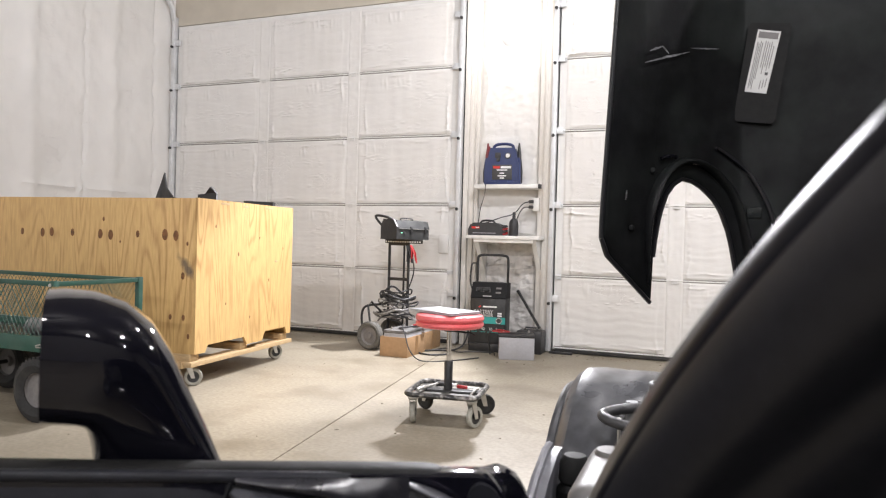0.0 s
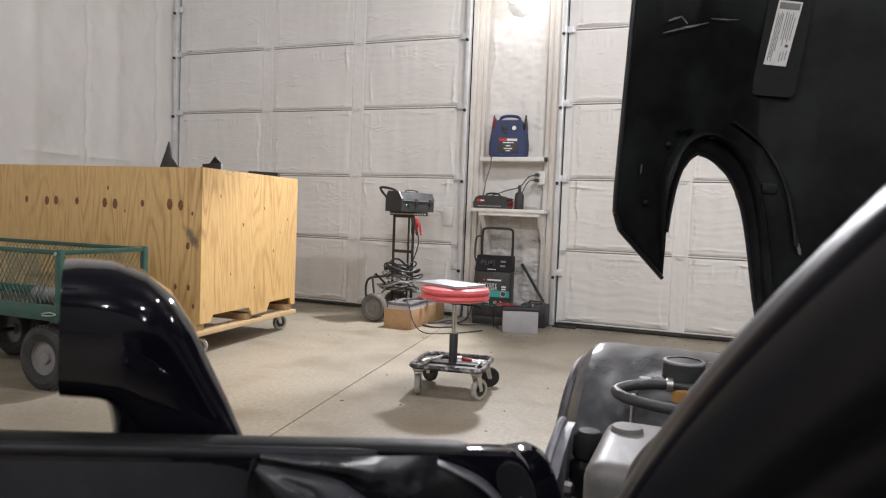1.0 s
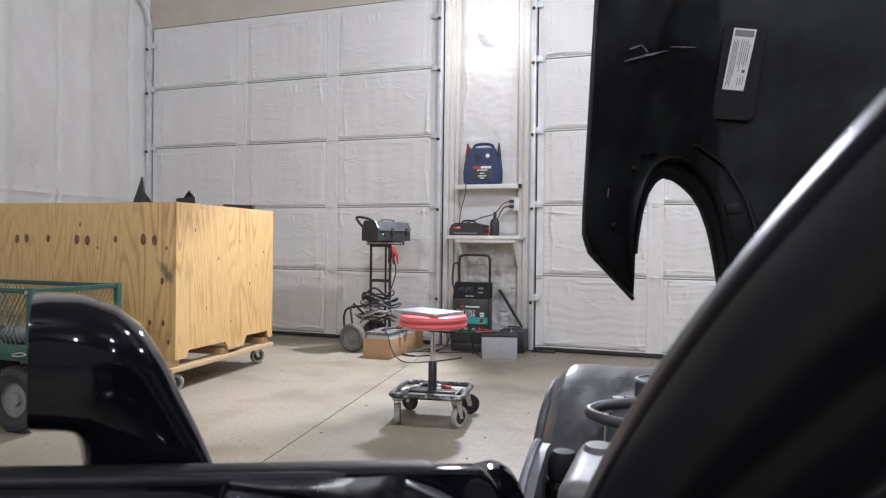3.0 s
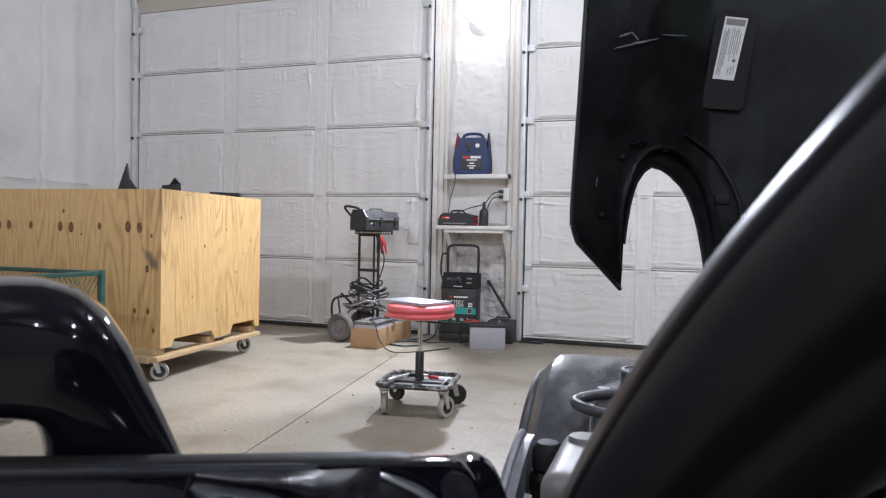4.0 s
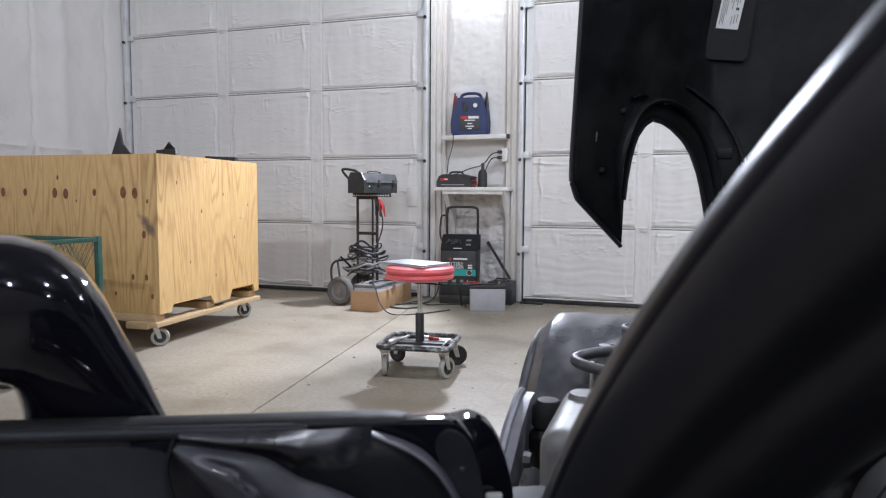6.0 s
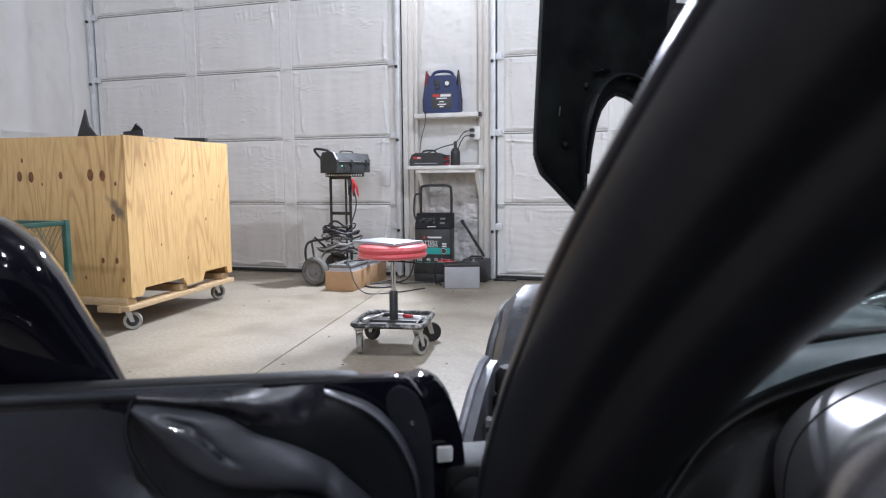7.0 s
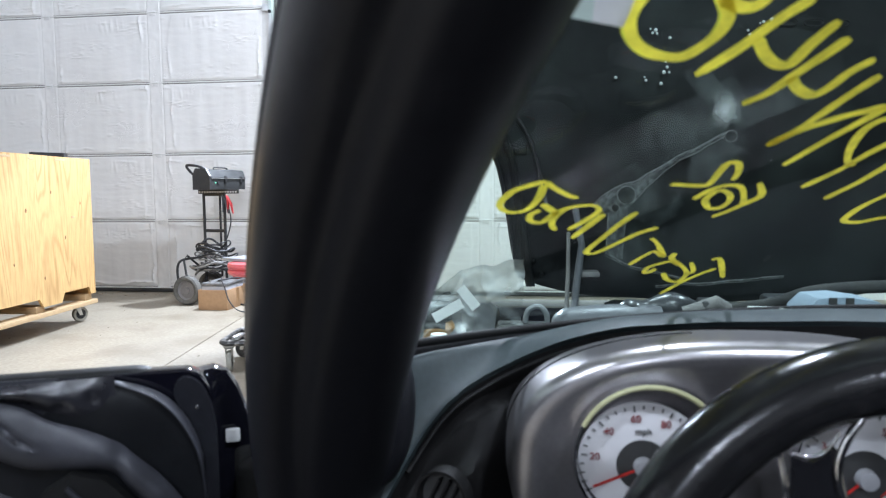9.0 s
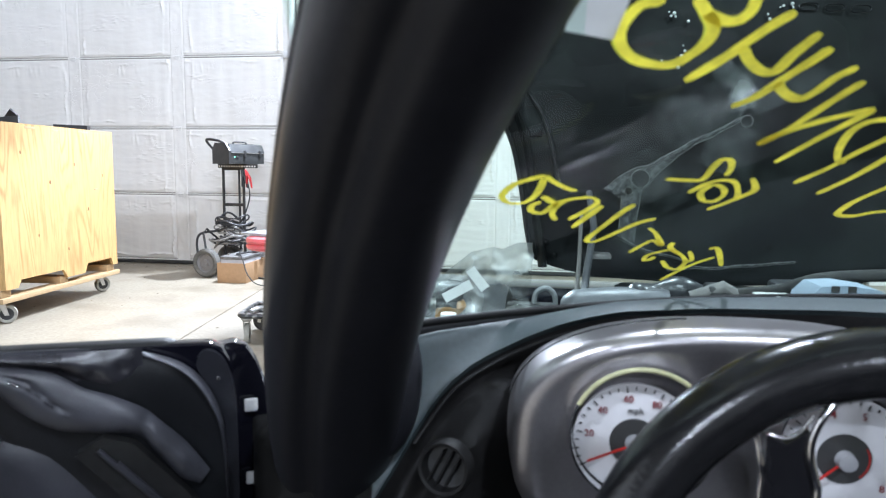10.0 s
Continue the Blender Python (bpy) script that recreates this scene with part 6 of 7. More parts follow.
part("lower_dash", grid(110, 48, lower_place), DASH_BLACK, car, "black lower dash")
bm = sweep(smooth_path([(x, lip_y(x) - 0.001, float(np.interp(x, LIP_X, LIP_Z)) - 0.012) for x in (0.045, 0.081, 0.123, 0.165, 0.208, 0.257, 0.32)], 6), [0.0024 * min(1.0, (37 - i) / 18) for i in range(37)], 6)
part("seam", bm, DASH_BLACK, car)

part("windscreen_seal", sweep([(x, glass_y(x, 0.80) - 0.012, 0.801) for x in [0.03 + 0.04 * i for i in range(36)]], 0.0045, 10), POCKET, car, "black rubber seal along the foot of the windscreen")

# instrument pod
PX, PZ = 0.372, 0.700


def pod_place(u, v):
    a = 2 * math.pi * u
    c, s = math.cos(a), math.sin(a)
    rise = min(1.0, v / 0.28)
    e = 0.82 - 0.07 * rise
    ex, ez = math.copysign(abs(c) ** e, c), math.copysign(abs(s) ** e, s)
    rx, rz = 0.232, 0.117 + 0.015 * rise
    if v < 0.28:
        t = v / 0.28
        k, y, f = 1.0, 0.515 - 0.095 * t, 1.0 - 0.035 * t * t
    elif v < 0.5:
        t = (v - 0.28) / 0.22
        k, y, f = 1.0, 0.420 - 0.020 * math.sin(t * math.pi / 2), 0.965 - 0.105 * (1 - math.cos(t * math.pi / 2))
    else:
        t = (v - 0.5) / 0.5
        k, f = 1.0, 0.86 * (1 - t)
        y = 0.400 + 0.012 * min(1, t * 2.5)
    return (PX + ex * rx * f * k, y - 0.02 * s * f, PZ + ez * rz * f * k)


pod = part("instrument_pod", grid(96, 40, pod_place), SATIN_SILVER, car, "satin silver instrument pod")
part("pod_seam", sweep([pod_place(a / 360, 0.125) for a in range(100, 206, 5)], 0.0013, 8), DASH_BLACK, pod, "thin dark joint round the pod")


def dial(cx, cz, r, numbers, start, step, text_at, unit, needle):
    g = part("gauge", lathe([(r * 0.97, -0.004), (r * 0.985, 0.018), (r * 1.0, 0.0235), (r * 1.03, 0.024), (r * 1.06, 0.016), (r * 1.06, 0.0), (r * 0.97, -0.004)], pose(cx, 0.402, cz, 90), 48), CHROME, car, "chrome-ringed round gauge")
    part("gauge_throat", lathe([(r * 0.975, -0.012), (r * 0.965, -0.012), (r * 0.965, 0.012), (r * 0.975, 0.012)], pose(cx, 0.402, cz, 90), 48), DARK_GREY, g, "dark throat")
    if unit:
        # the cream arc paints in the light caught by the upper rim
        part("gauge_rim", sweep([(cx + r * 1.005 * math.cos(radians(a)), 0.402 - 0.0245, cz + r * 1.005 * math.sin(radians(a))) for a in range(46, 160, 6)], 0.0023, 8), CREAM_SHEEN, g, "pale yellow arc painted as light caught by the rim")
    cz -= 0.010
    cx -= 0.005
    r *= 0.855
    part("dial_face", lathe([(0, 0.0), (r * 1.04, 0.0), (r * 1.04, -0.004), (0, -0.004)], pose(cx, 0.3925, cz, 90), 48), DIAL, g, "white dial face")
    part("dial_centre", lathe([(0, 0.0012), (r * 0.42, 0.0012), (r * 0.42, 0.0)], pose(cx, 0.3922, cz, 90), 40), DARK_PRINT, g)
    part("dial_arc", sweep([(cx + r * 0.385 * math.cos(radians(a)), 0.3906, cz + r * 0.385 * math.sin(radians(a))) for a in range(-50, 40, 9)], 0.0007, 6), RED_PRINT, g)
    for i, nb in enumerate(numbers):
        a = radians(start - step * i)
        lettering("numeral", nb, r * 0.165, DIAL_RED, pose(cx + r * 0.77 * math.cos(a), 0.3912, cz + r * 0.77 * math.sin(a), 90), g)
        for q in range(4):
            b = radians(start - step * i - step * q / 4)
            m = pose(cx, 0.3914, cz, 90) @ Matrix.Rotation(b, 4, "Z")
            part("tick", box(r * (0.89 if q == 0 else 0.93), r * 0.99, -0.0006, 0.0006, 0, 0.0005), DARK_PRINT, g, m=m)
    if unit:
        lettering("caption", unit, r * 0.15, DARK_PRINT, pose(cx, 0.3912, cz + r * 0.56, 90), g)
    m = pose(cx, 0.388, cz, 90) @ Matrix.Rotation(radians(needle), 4, "Z")
    part("needle", box(-0.008, r * 0.86, -0.0010, 0.0010, 0, 0.001), RED_PRINT, g, "red needle", m=m)
    part("needle_cap", lathe([(0, 0.010), (r * 0.14, 0.009), (r * 0.16, 0.0)], pose(cx, 0.390, cz, 90), 24), GREY_PLASTIC, g)


dial(0.267, 0.7275, 0.0625, ["", "20", "40", "60", "80", "100", "120", "140"], 207, 36, 0, "mph", 204)
dial(0.445, 0.7255, 0.0625, ["1", "2", "3", "4", "5", "6", "7", "8"], 214, 36, 0, "", 222)
gl = part("small_gauge", lathe([(0.0, -0.004), (0.020, -0.004), (0.022, 0.016), (0.025, 0.018), (0.028, 0.010), (0.028, 0.0)], pose(0.372, 0.402, 0.779, 90), 30), SATIN_BLACK, car, "small round gauge")
# painted reflection along the upper rim, plain chrome below
part("gauge_rim", sweep([(0.372 + 0.024 * math.cos(radians(a)), 0.384, 0.779 + 0.024 * math.sin(radians(a))) for a in range(50, 171, 10)], 0.0024, 8), CREAM_SHEEN, gl, "pale yellow arc painted as light caught by the rim")
part("gauge_edge", sweep([(0.372 + 0.024 * math.cos(radians(a)), 0.384, 0.779 + 0.024 * math.sin(radians(a))) for a in range(181, 391, 10)], 0.0022, 8), CHROME, gl, "chrome rim")
# round vent by the door
vt = part("air_vent", lathe([(0.022, -0.01), (0.023, 0.008), (0.026, 0.009), (0.028, 0.0), (0.028, -0.01)], pose(0.083, 0.425, 0.665, 82, 0, -12), 32), DASH_BLACK, car, "round black air vent")
part("vent_back", lathe([(0, -0.008), (0.023, -0.008), (0.023, -0.01)], pose(0.083, 0.425, 0.665, 82, 0, -12), 24), DARK_PRINT, vt)
for k in (-0.010, 0.0, 0.010):
    part("vane", box(-0.0010, 0.0010, -0.019, 0.019, -0.006, 0.006), POCKET, vt, m=pose(0.083, 0.425, 0.665, 82, 0, -12) @ pose(k, 0, 0, 0, 0, -25))

# steering wheel
WM = pose(0.427, 0.235, 0.633, 78, 0, 0)
rim = part("steering_wheel", sweep([(0.205 * math.cos(a * math.pi / 40), 0.205 * math.sin(a * math.pi / 40), 0) for a in range(80)], 0.0255, 22, closed=True), RIM_LEATHER, car, "black leather steering wheel with chrome-edged spokes")
part("hub", lathe([(0, 0.02), (0.05, 0.018), (0.066, 0.006), (0.07, -0.02), (0.05, -0.05), (0, -0.05)], WM @ pose(0, -0.015, -0.02), 32), SATIN_BLACK, rim)
for s in (-1, 1):
    part("spoke", sweep([(s * 0.04, -0.01, -0.02), (s * 0.11, 0.006, -0.02), (s * 0.176, 0.012, -0.004)], [0.03, 0.022, 0.02], 10, flat=0.35), SATIN_BLACK, rim, m=WM)
part("spoke_trim", sweep(smooth_path([(0.327, 0.262, 0.782), (0.328, 0.262, 0.777), (0.330, 0.26, 0.765), (0.332, 0.26, 0.752), (0.331, 0.26, 0.738), (0.328, 0.258, 0.70)], 6), 0.0022, 10), CHROME, rim, "chrome spoke trim")
part("spoke_trim", sweep(smooth_path([(0.376, 0.262, 0.806), (0.368, 0.26, 0.795), (0.363, 0.26, 0.780), (0.363, 0.26, 0.768), (0.367, 0.26, 0.753), (0.369, 0.26, 0.740), (0.366, 0.258, 0.70)], 6), 0.0028, 10), CHROME, rim, "chrome spoke trim")
part("hub_trim", sweep(smooth_path([(0.335, 0.262, 0.782), (0.347, 0.262, 0.780), (0.356, 0.262, 0.785), (0.364, 0.262, 0.797)], 6), 0.0014, 10), CHROME, rim, "chrome arc")
part("spoke", prism([(0.334, 0.780), (0.347, 0.776), (0.362, 0.786), (0.366, 0.770), (0.371, 0.745), (0.368, 0.67), (0.330, 0.67), (0.334, 0.745)], 0.261, 0.268), SATIN_BLACK, rim)
part("column", sweep([(0.422, 0.26, 0.655), (0.422, 0.47, 0.60)], 0.045, 16), DASH_BLACK, car)
rim.data.transform(WM)

# ---- the open door ----
H = Vector((-0.100, 0.420, 0))
DU, DN = Vector((-0.902, -0.432, 0)), Vector((0.432, -0.902, 0))
DM = Matrix(((DU.x, -DN.x, 0, H.x), (DU.y, -DN.y, 0, H.y), (0, 0, 1, 0), (0, 0, 0, 1)))   # x along the door, y outwards, z up
door_inner = [(0.030, 0.26)] + arc(0.062, 0.742, 0.032, 0.056, 180, 90, 12) + [(0.12, 0.799), (0.30, 0.800), (0.60, 0.802), (1.05, 0.806), (1.12, 0.78), (1.15, 0.60), (1.13, 0.30), (1.10, 0.26)]
door_top = [(-0.004, 0.26), (-0.004, 0.66), (-0.003, 0.69), (0.0, 0.72), (0.005, 0.74), (0.012, 0.760), (0.017, 0.769), (0.022, 0.776), (0.029, 0.780), (0.036, 0.782), (0.048, 0.780), (0.062, 0.777), (0.074, 0.777), (0.085, 0.778),
            (0.12, 0.780), (0.30, 0.784), (0.60, 0.788), (1.05, 0.792), (1.12, 0.77), (1.15, 0.60), (1.13, 0.30), (1.10, 0.26)]
bm = bmesh.new()
# depth, share of the outer skin's outline, inset
layers = [(0.0, 0.0, 0.010), (0.003, 0.0, 0.009), (0.010, 0.0, 0.008), (0.024, 0.0, 0.009), (0.032, 0.25, 0.008), (0.036, 0.95, 0.002), (0.046, 1.0, 0.0), (0.060, 1.0, 0.002), (0.085, 1.0, 0.012), (0.115, 1.0, 0.045), (0.145, 1.0, 0.13)]
rings = []
for y, share, inset in layers:
    ring = []
    for (xa, za), (xb, zb) in zip(door_inner, door_top):
        x, z = xa + (xb - xa) * share, za + (zb - za) * share
        low = 0.030 + (-0.004 - 0.030) * share
        ring.append(bm.verts.new((min(max(x, low + inset * 0.8), 1.15 - inset), y, z - inset * min(1.0, max(0.0, (z - 0.60) / 0.15)))))
    rings.append(ring)
n = len(door_top)
for a, b in zip(rings, rings[1:]):
    for k in range(n):
        bm.faces.new((a[k], a[(k + 1) % n], b[(k + 1) % n], b[k]))
bm.faces.new(rings[0])
bm.faces.new(rings[-1][::-1])
dr = part("car_door", bm, CAR_PAINT, car, "gloss black driver's door standing open", m=DM)
# top seal, belt strip, trim panel, cover, pull
part("top_seal", sweep(smooth_path([(0.085, 0.016, 0.787), (0.12, 0.016, 0.789), (0.30, 0.016, 0.790), (0.60, 0.016, 0.792), (1.05, 0.016, 0.796)], 8), [0.004 + 0.010 * min(1.0, i / 6) for i in range(33)], 14, flat=0.35), POCKET, dr, "dull rubber seal along the sill of the door", m=DM)
part("belt_strip", sweep(smooth_path([(0.135, 0.006, 0.785), (0.19, 0.002, 0.787), (0.30, 0.002, 0.788), (0.6, 0.002, 0.790), (1.05, 0.002, 0.792)], 6), [0.001 + 0.004 * min(1.0, i / 5) for i in range(25)], 10), DOOR_TRIM, dr, m=DM)


def trim_place(u, v):
    z = 0.784 - v * 0.48
    edge = float(np.interp(z, (0.30, 0.58, 0.64, 0.70, 0.72, 0.784), (0.06, 0.085, 0.122, 0.176, 0.236, 0.262)))
    x = edge + u * (1.12 - edge)
    bow = math.sin(min(1, v * 2.6) * math.pi / 2) * min(1, u * 14 + 0.25)
    return (x, 0.001 - 0.030 * bow, z)


part("trim_panel", grid(60, 48, trim_place), DOOR_TRIM, dr, "charcoal padded door panel", m=DM)
part("trim_edge", sweep(smooth_path([(0.258, -0.006, 0.786), (0.262, -0.012, 0.766), (0.254, -0.018, 0.742), (0.236, -0.022, 0.716)], 6), 0.0016, 8), COVER_BLACK, dr, m=DM)
ARC = [(0.135, -0.004, 0.788), (0.112, -0.010, 0.784), (0.079, -0.014, 0.768), (0.057, -0.016, 0.738), (0.046, -0.016, 0.695), (0.044, -0.012, 0.60), (0.05, -0.010, 0.50)]
part("cover_edge", sweep(smooth_path(ARC, 6), [0.0015 + 0.0085 * math.sin(min(1.0, i / 30) * math.pi) for i in range(37)], 14, flat=0.22), RUBBED, dr, "raised rubbed edge of the corner cover", m=DM)


def cover_place(u, v):
    a = smooth_path(ARC, 6)[round(v * 36)]
    left = Vector((0.262 - 0.06 * v * v, -0.006, 0.784 - 0.29 * v))
    p = a.lerp(left, u)
    return (p.x, p.y - 0.007 * math.sin(math.pi * u) - 0.002 * math.sin(u * 9) * math.sin(v * 7), p.z)


part("corner_cover", grid(14, 36, cover_place), COVER_BLACK, dr, "black plastic corner cover", m=DM)


def pad_place(u, v):
    x = 0.252 - 0.134 * u
    low = float(np.interp(x, (0.118, 0.120, 0.128, 0.144, 0.168, 0.190, 0.235, 0.252), (0.772, 0.770, 0.752, 0.748, 0.760, 0.773, 0.784, 0.787)))
    z = 0.793 + (low - 0.793) * v
    dent = sum(0.0035 * math.exp(-((x - cx) ** 2 + (z - cz) ** 2) / 0.00003) for cx, cz in ((0.135, 0.775), (0.160, 0.770)))
    return (x, -0.014 - 0.010 * math.sin(math.pi * min(1, v + 0.12)) * math.sin(math.pi * min(1, u + 0.04)) ** 0.5 + dent + 0.0015 * fbm(x * 30, z * 30, 3, 2), z)


part("upper_pad", grid(40, 16, pad_place), DOOR_PAD, dr, "smooth grey sail above the pull", m=DM)
UP = smooth_path([(0.252, 0, 0.787), (0.236, 0, 0.785), (0.195, 0, 0.776), (0.168, 0, 0.760), (0.144, 0, 0.750), (0.120, 0, 0.737), (0.096, 0, 0.715), (0.076, 0, 0.693), (0.060, 0, 0.668)], 6)
LOW = smooth_path([(0.256, 0, 0.783), (0.243, 0, 0.767), (0.222, 0, 0.742), (0.192, 0, 0.722), (0.158, 0, 0.715), (0.126, 0, 0.710), (0.106, 0, 0.688), (0.087, 0, 0.663), (0.070, 0, 0.655)], 6)
SLIT = [Vector((0.231, 0, 0.777)), Vector((0.214, 0, 0.770)), Vector((0.203, 0, 0.760)), Vector((0.191, 0, 0.747)), Vector((0.184, 0, 0.742))]


def pull_place(u, v):
    """The pull: a broad soft leaf that narrows into a strap, split by a short crease."""
    p = UP[round(u * 48)].lerp(LOW[round(u * 48)], v)
    h = 0.021 + 0.011 * math.sin(math.pi * v) ** 0.7 * min(1.0, 0.25 + 5 * u) * min(1.0, 0.2 + 6 * (1 - u))
    h += 0.0016 * fbm(p.x * 22, p.z * 22, 4, 2) - 0.003 * math.exp(-((u - 0.66) / 0.03) ** 2)
    for a, b in zip(SLIT, SLIT[1:]):
        t = min(1.0, max(0.0, (p - a).dot(b - a) / (b - a).length_squared))
        h -= 0.0028 * math.exp(-((p - a.lerp(b, t)).length / 0.003) ** 2)
    return (p.x, -h, p.z)


part("door_pull", grid(48, 40, pull_place), RUBBED, dr, "rubbed and creased charcoal door pull", m=DM)
# small chrome slivers scattered along the crease of the pull
slivers = random.Random(21)
for i in range(9):
    a, b = SLIT[i % 4], SLIT[i % 4 + 1]
    c = a.lerp(b, slivers.random()) + Vector((-0.002, 0, -0.003))
    part("pull_chip", sweep([c, c + (b - a).normalized() * slivers.uniform(0.003, 0.007)], [0.0016, 0.0008], 7, flat=0.5), CHROME, dr, "bright chrome sliver on the pull", m=DM @ Matrix.Translation((0, -0.0325, 0)))
# plate added in place of a bluish reflection on the door end
END = smooth_path([(0.033, 0, 0.56), (0.033, 0, 0.70), (0.036, 0, 0.748), (0.046, 0, 0.776), (0.062, 0, 0.784), (0.070, 0, 0.768), (0.052, 0, 0.73), (0.044, 0, 0.69), (0.043, 0, 0.56)], 5)
part("end_plate", prism([(p.x, p.z) for p in END], -0.006, 0.004), DOOR_TRIM, dr, "thin plate added for the bluish sheen at the hinge end", m=DM)
part("plate_screw", lathe([(0, 0.0018), (0.0016, 0.0014), (0.0022, 0.0)], pose(0.050, -0.006, 0.755, 90), 12), CHROME, dr, "small bright screw", m=DM)
part("door_pocket", prism([(0.176, 0.700), (0.152, 0.715), (0.126, 0.706), (0.082, 0.655), (0.060, 0.625), (0.085, 0.58), (0.125, 0.640)], -0.034, -0.020), POCKET, dr, "deep black pocket below the pull", m=DM)
for k in (0.0, 0.016):
    part("pocket_rib", sweep([(0.156 - k, -0.036, 0.704 - 0.9 * k), (0.118 - k, -0.037, 0.662 - 0.9 * k), (0.086 - k, -0.036, 0.622 - 0.9 * k)], 0.0028, 8), DOOR_TRIM, dr, m=DM)
part("hinge_block", box(-0.045, 0.02, 0.03, 0.09, 0.55, 0.70, 0.008), POCKET, dr, m=DM)
for z in (0.713, 0.632):
    part("hinge_stop", box(0.012, 0.026, 0.0255, 0.0305, z - 0.007, z + 0.007, 0.002), PAPER, dr, "pale plastic stop on the hinge", m=DM)
part("hinge_arm", box(-0.178, -0.105, 0.500, 0.545, 0.50, 0.668, 0.008), POCKET, car, "dark door hinge arm")

# door mirror: foot, bent neck, deep head with the glass on its far end
RIGHT_E = [(-0.390, 0.762), (-0.394, 0.775), (-0.411, 0.815), (-0.427, 0.848), (-0.440, 0.877), (-0.456, 0.902), (-0.478, 0.918), (-0.505, 0.926), (-0.530, 0.9275), (-0.543, 0.9268)]
LEFT_E = [(-0.503, 0.762), (-0.503, 0.775), (-0.505, 0.790), (-0.507, 0.800), (-0.509, 0.807), (-0.512, 0.811), (-0.518, 0.8125), (-0.527, 0.8125), (-0.536, 0.8125), (-0.5445, 0.813)]
bm = bmesh.new()
rings = []
for i, ((xr, zr), (xl, zl)) in enumerate(zip(RIGHT_E, LEFT_E)):
    t = i / 9
    mid = Vector(((xr + xl) / 2, 0, (zr + zl) / 2))
    half = Vector((xr - xl, 0, zr - zl)) / 2
    depth = 0.050 + 0.038 * min(1, t * 1.6)
    ring = []
    for k in range(32):
        a = 2 * math.pi * k / 32
        c, s = math.cos(a), math.sin(a)
        e = 0.62
        q = mid + half * math.copysign(abs(c) ** e, c)
        off = math.copysign(abs(s) ** e, s) * depth
        y = 0.330 + 0.387 * (q.x + 0.5)
        ring.append(bm.verts.new((q.x - off * 0.74, y + off * 0.67, q.z)))
    rings.append(ring)
for a, b in zip(rings, rings[1:]):
    for k in range(32):
        bm.faces.new((a[k], a[(k + 1) % 32], b[(k + 1) % 32], b[k]))
bm.faces.new(rings[0])
inner = [bm.verts.new(v.co + Vector((0.004, 0, 0)) * 0 + (sum((w.co for w in rings[-1]), Vector()) / 32 - v.co) * 0.06) for v in rings[-1]]
for k in range(32):
    bm.faces.new((rings[-1][k], rings[-1][(k + 1) % 32], inner[(k + 1) % 32], inner[k]))
deep = [bm.verts.new(v.co + Vector((0.012, 0.004, 0))) for v in inner]
for k in range(32):
    bm.faces.new((inner[k], inner[(k + 1) % 32], deep[(k + 1) % 32], deep[k]))
glass_pts = [v.co.copy() for v in deep]
mc = part("door_mirror", bm, CAR_PAINT, dr, "gloss black door mirror")
bm = bmesh.new()
bm.faces.new([bm.verts.new(p) for p in glass_pts])
part("mirror_glass", bm, MIRROR, mc)
part("mirror_seam", sweep([(x, 0.330 + 0.387 * (x + 0.5) - 0.034 * math.sin(math.pi * (x + 0.494) / 0.102), 0.7815) for x in [-0.488 + 0.0090 * i for i in range(11)]], 0.0014, 6), BLACK_METAL, mc)

# ---- the raised clamshell hood ----
EDGE_X = (-0.235, -0.229, -0.222, -0.124, -0.1225, -0.120, -0.112, -0.096, -0.075, -0.055, -0.030, -0.004, 0.025, 0.048, 0.065, 0.076, 0.090, 0.102, 0.112, 0.125, 0.135, 0.20, 0.27, 0.345, 0.70)
EDGE_Z = (1.00, 0.987, 0.958, 0.836, 0.834, 0.950, 1.040, 1.115, 1.153, 1.168, 1.163, 1.147, 1.118, 1.082, 1.032, 0.985, 0.910, 0.828, 0.765, 0.705, 0.683, 0.661, 0.644, 0.633, 0.615)


def hood_y(x):
    d = min(1.0, max(0.0, (0.10 - (x if x < CX else 2 * CX - x)) / 0.33))
    return 1.95 - 0.35 * d ** 1.3


def hood_low(x):
    return float(np.interp(x if x < CX else 2 * CX - x, EDGE_X, EDGE_Z))


hood_top = 1.92
cols = sorted(set([-0.235 + 0.0075 * i for i in range(56)] + [-0.124, -0.1225, -0.1195] + [0.2 + 0.05 * i for i in range(11)]))
cols = [c for c in cols if c <= CX]
cols = cols + [2 * CX - c for c in cols[::-1] if c < CX - 1e-6]
bm = bmesh.new()
NZ = 26
vs = []
for x in cols:
    z0 = hood_low(x)
    row = []
    xm = x if x < CX else 2 * CX - x
    lean = max(0.0, (-0.15 - xm) / 0.085)
    for j in range(NZ + 1):
        v = j / NZ
        z = z0 + (hood_top - z0) * v
        edge = 0.045 * max(0.0, z - 1.05) * lean * (1 if x < CX else -1)
        swell = 0.012 * fbm(x * 3, z * 3, 7) * (1 - math.exp(-((x - 0.14) ** 2 + (z - 1.48) ** 2) / 0.03))
        row.append(bm.verts.new((x + edge, hood_y(x) + swell, z)))
    vs.append(row)
for a, b in zip(vs, vs[1:]):
    for j in range(NZ):
        bm.faces.new((a[j], a[j + 1], b[j + 1], b[j]))
hood = part("hood", bm, HOOD_UNDER, car, "raised black clamshell hood, dusty underside")
sol = hood.modifiers.new("thickness", "SOLIDIFY")
sol.thickness, sol.offset = 0.012, 1.0


def on_hood(x, z, out=0.006):
    return (x, hood_y(x) - out, z)


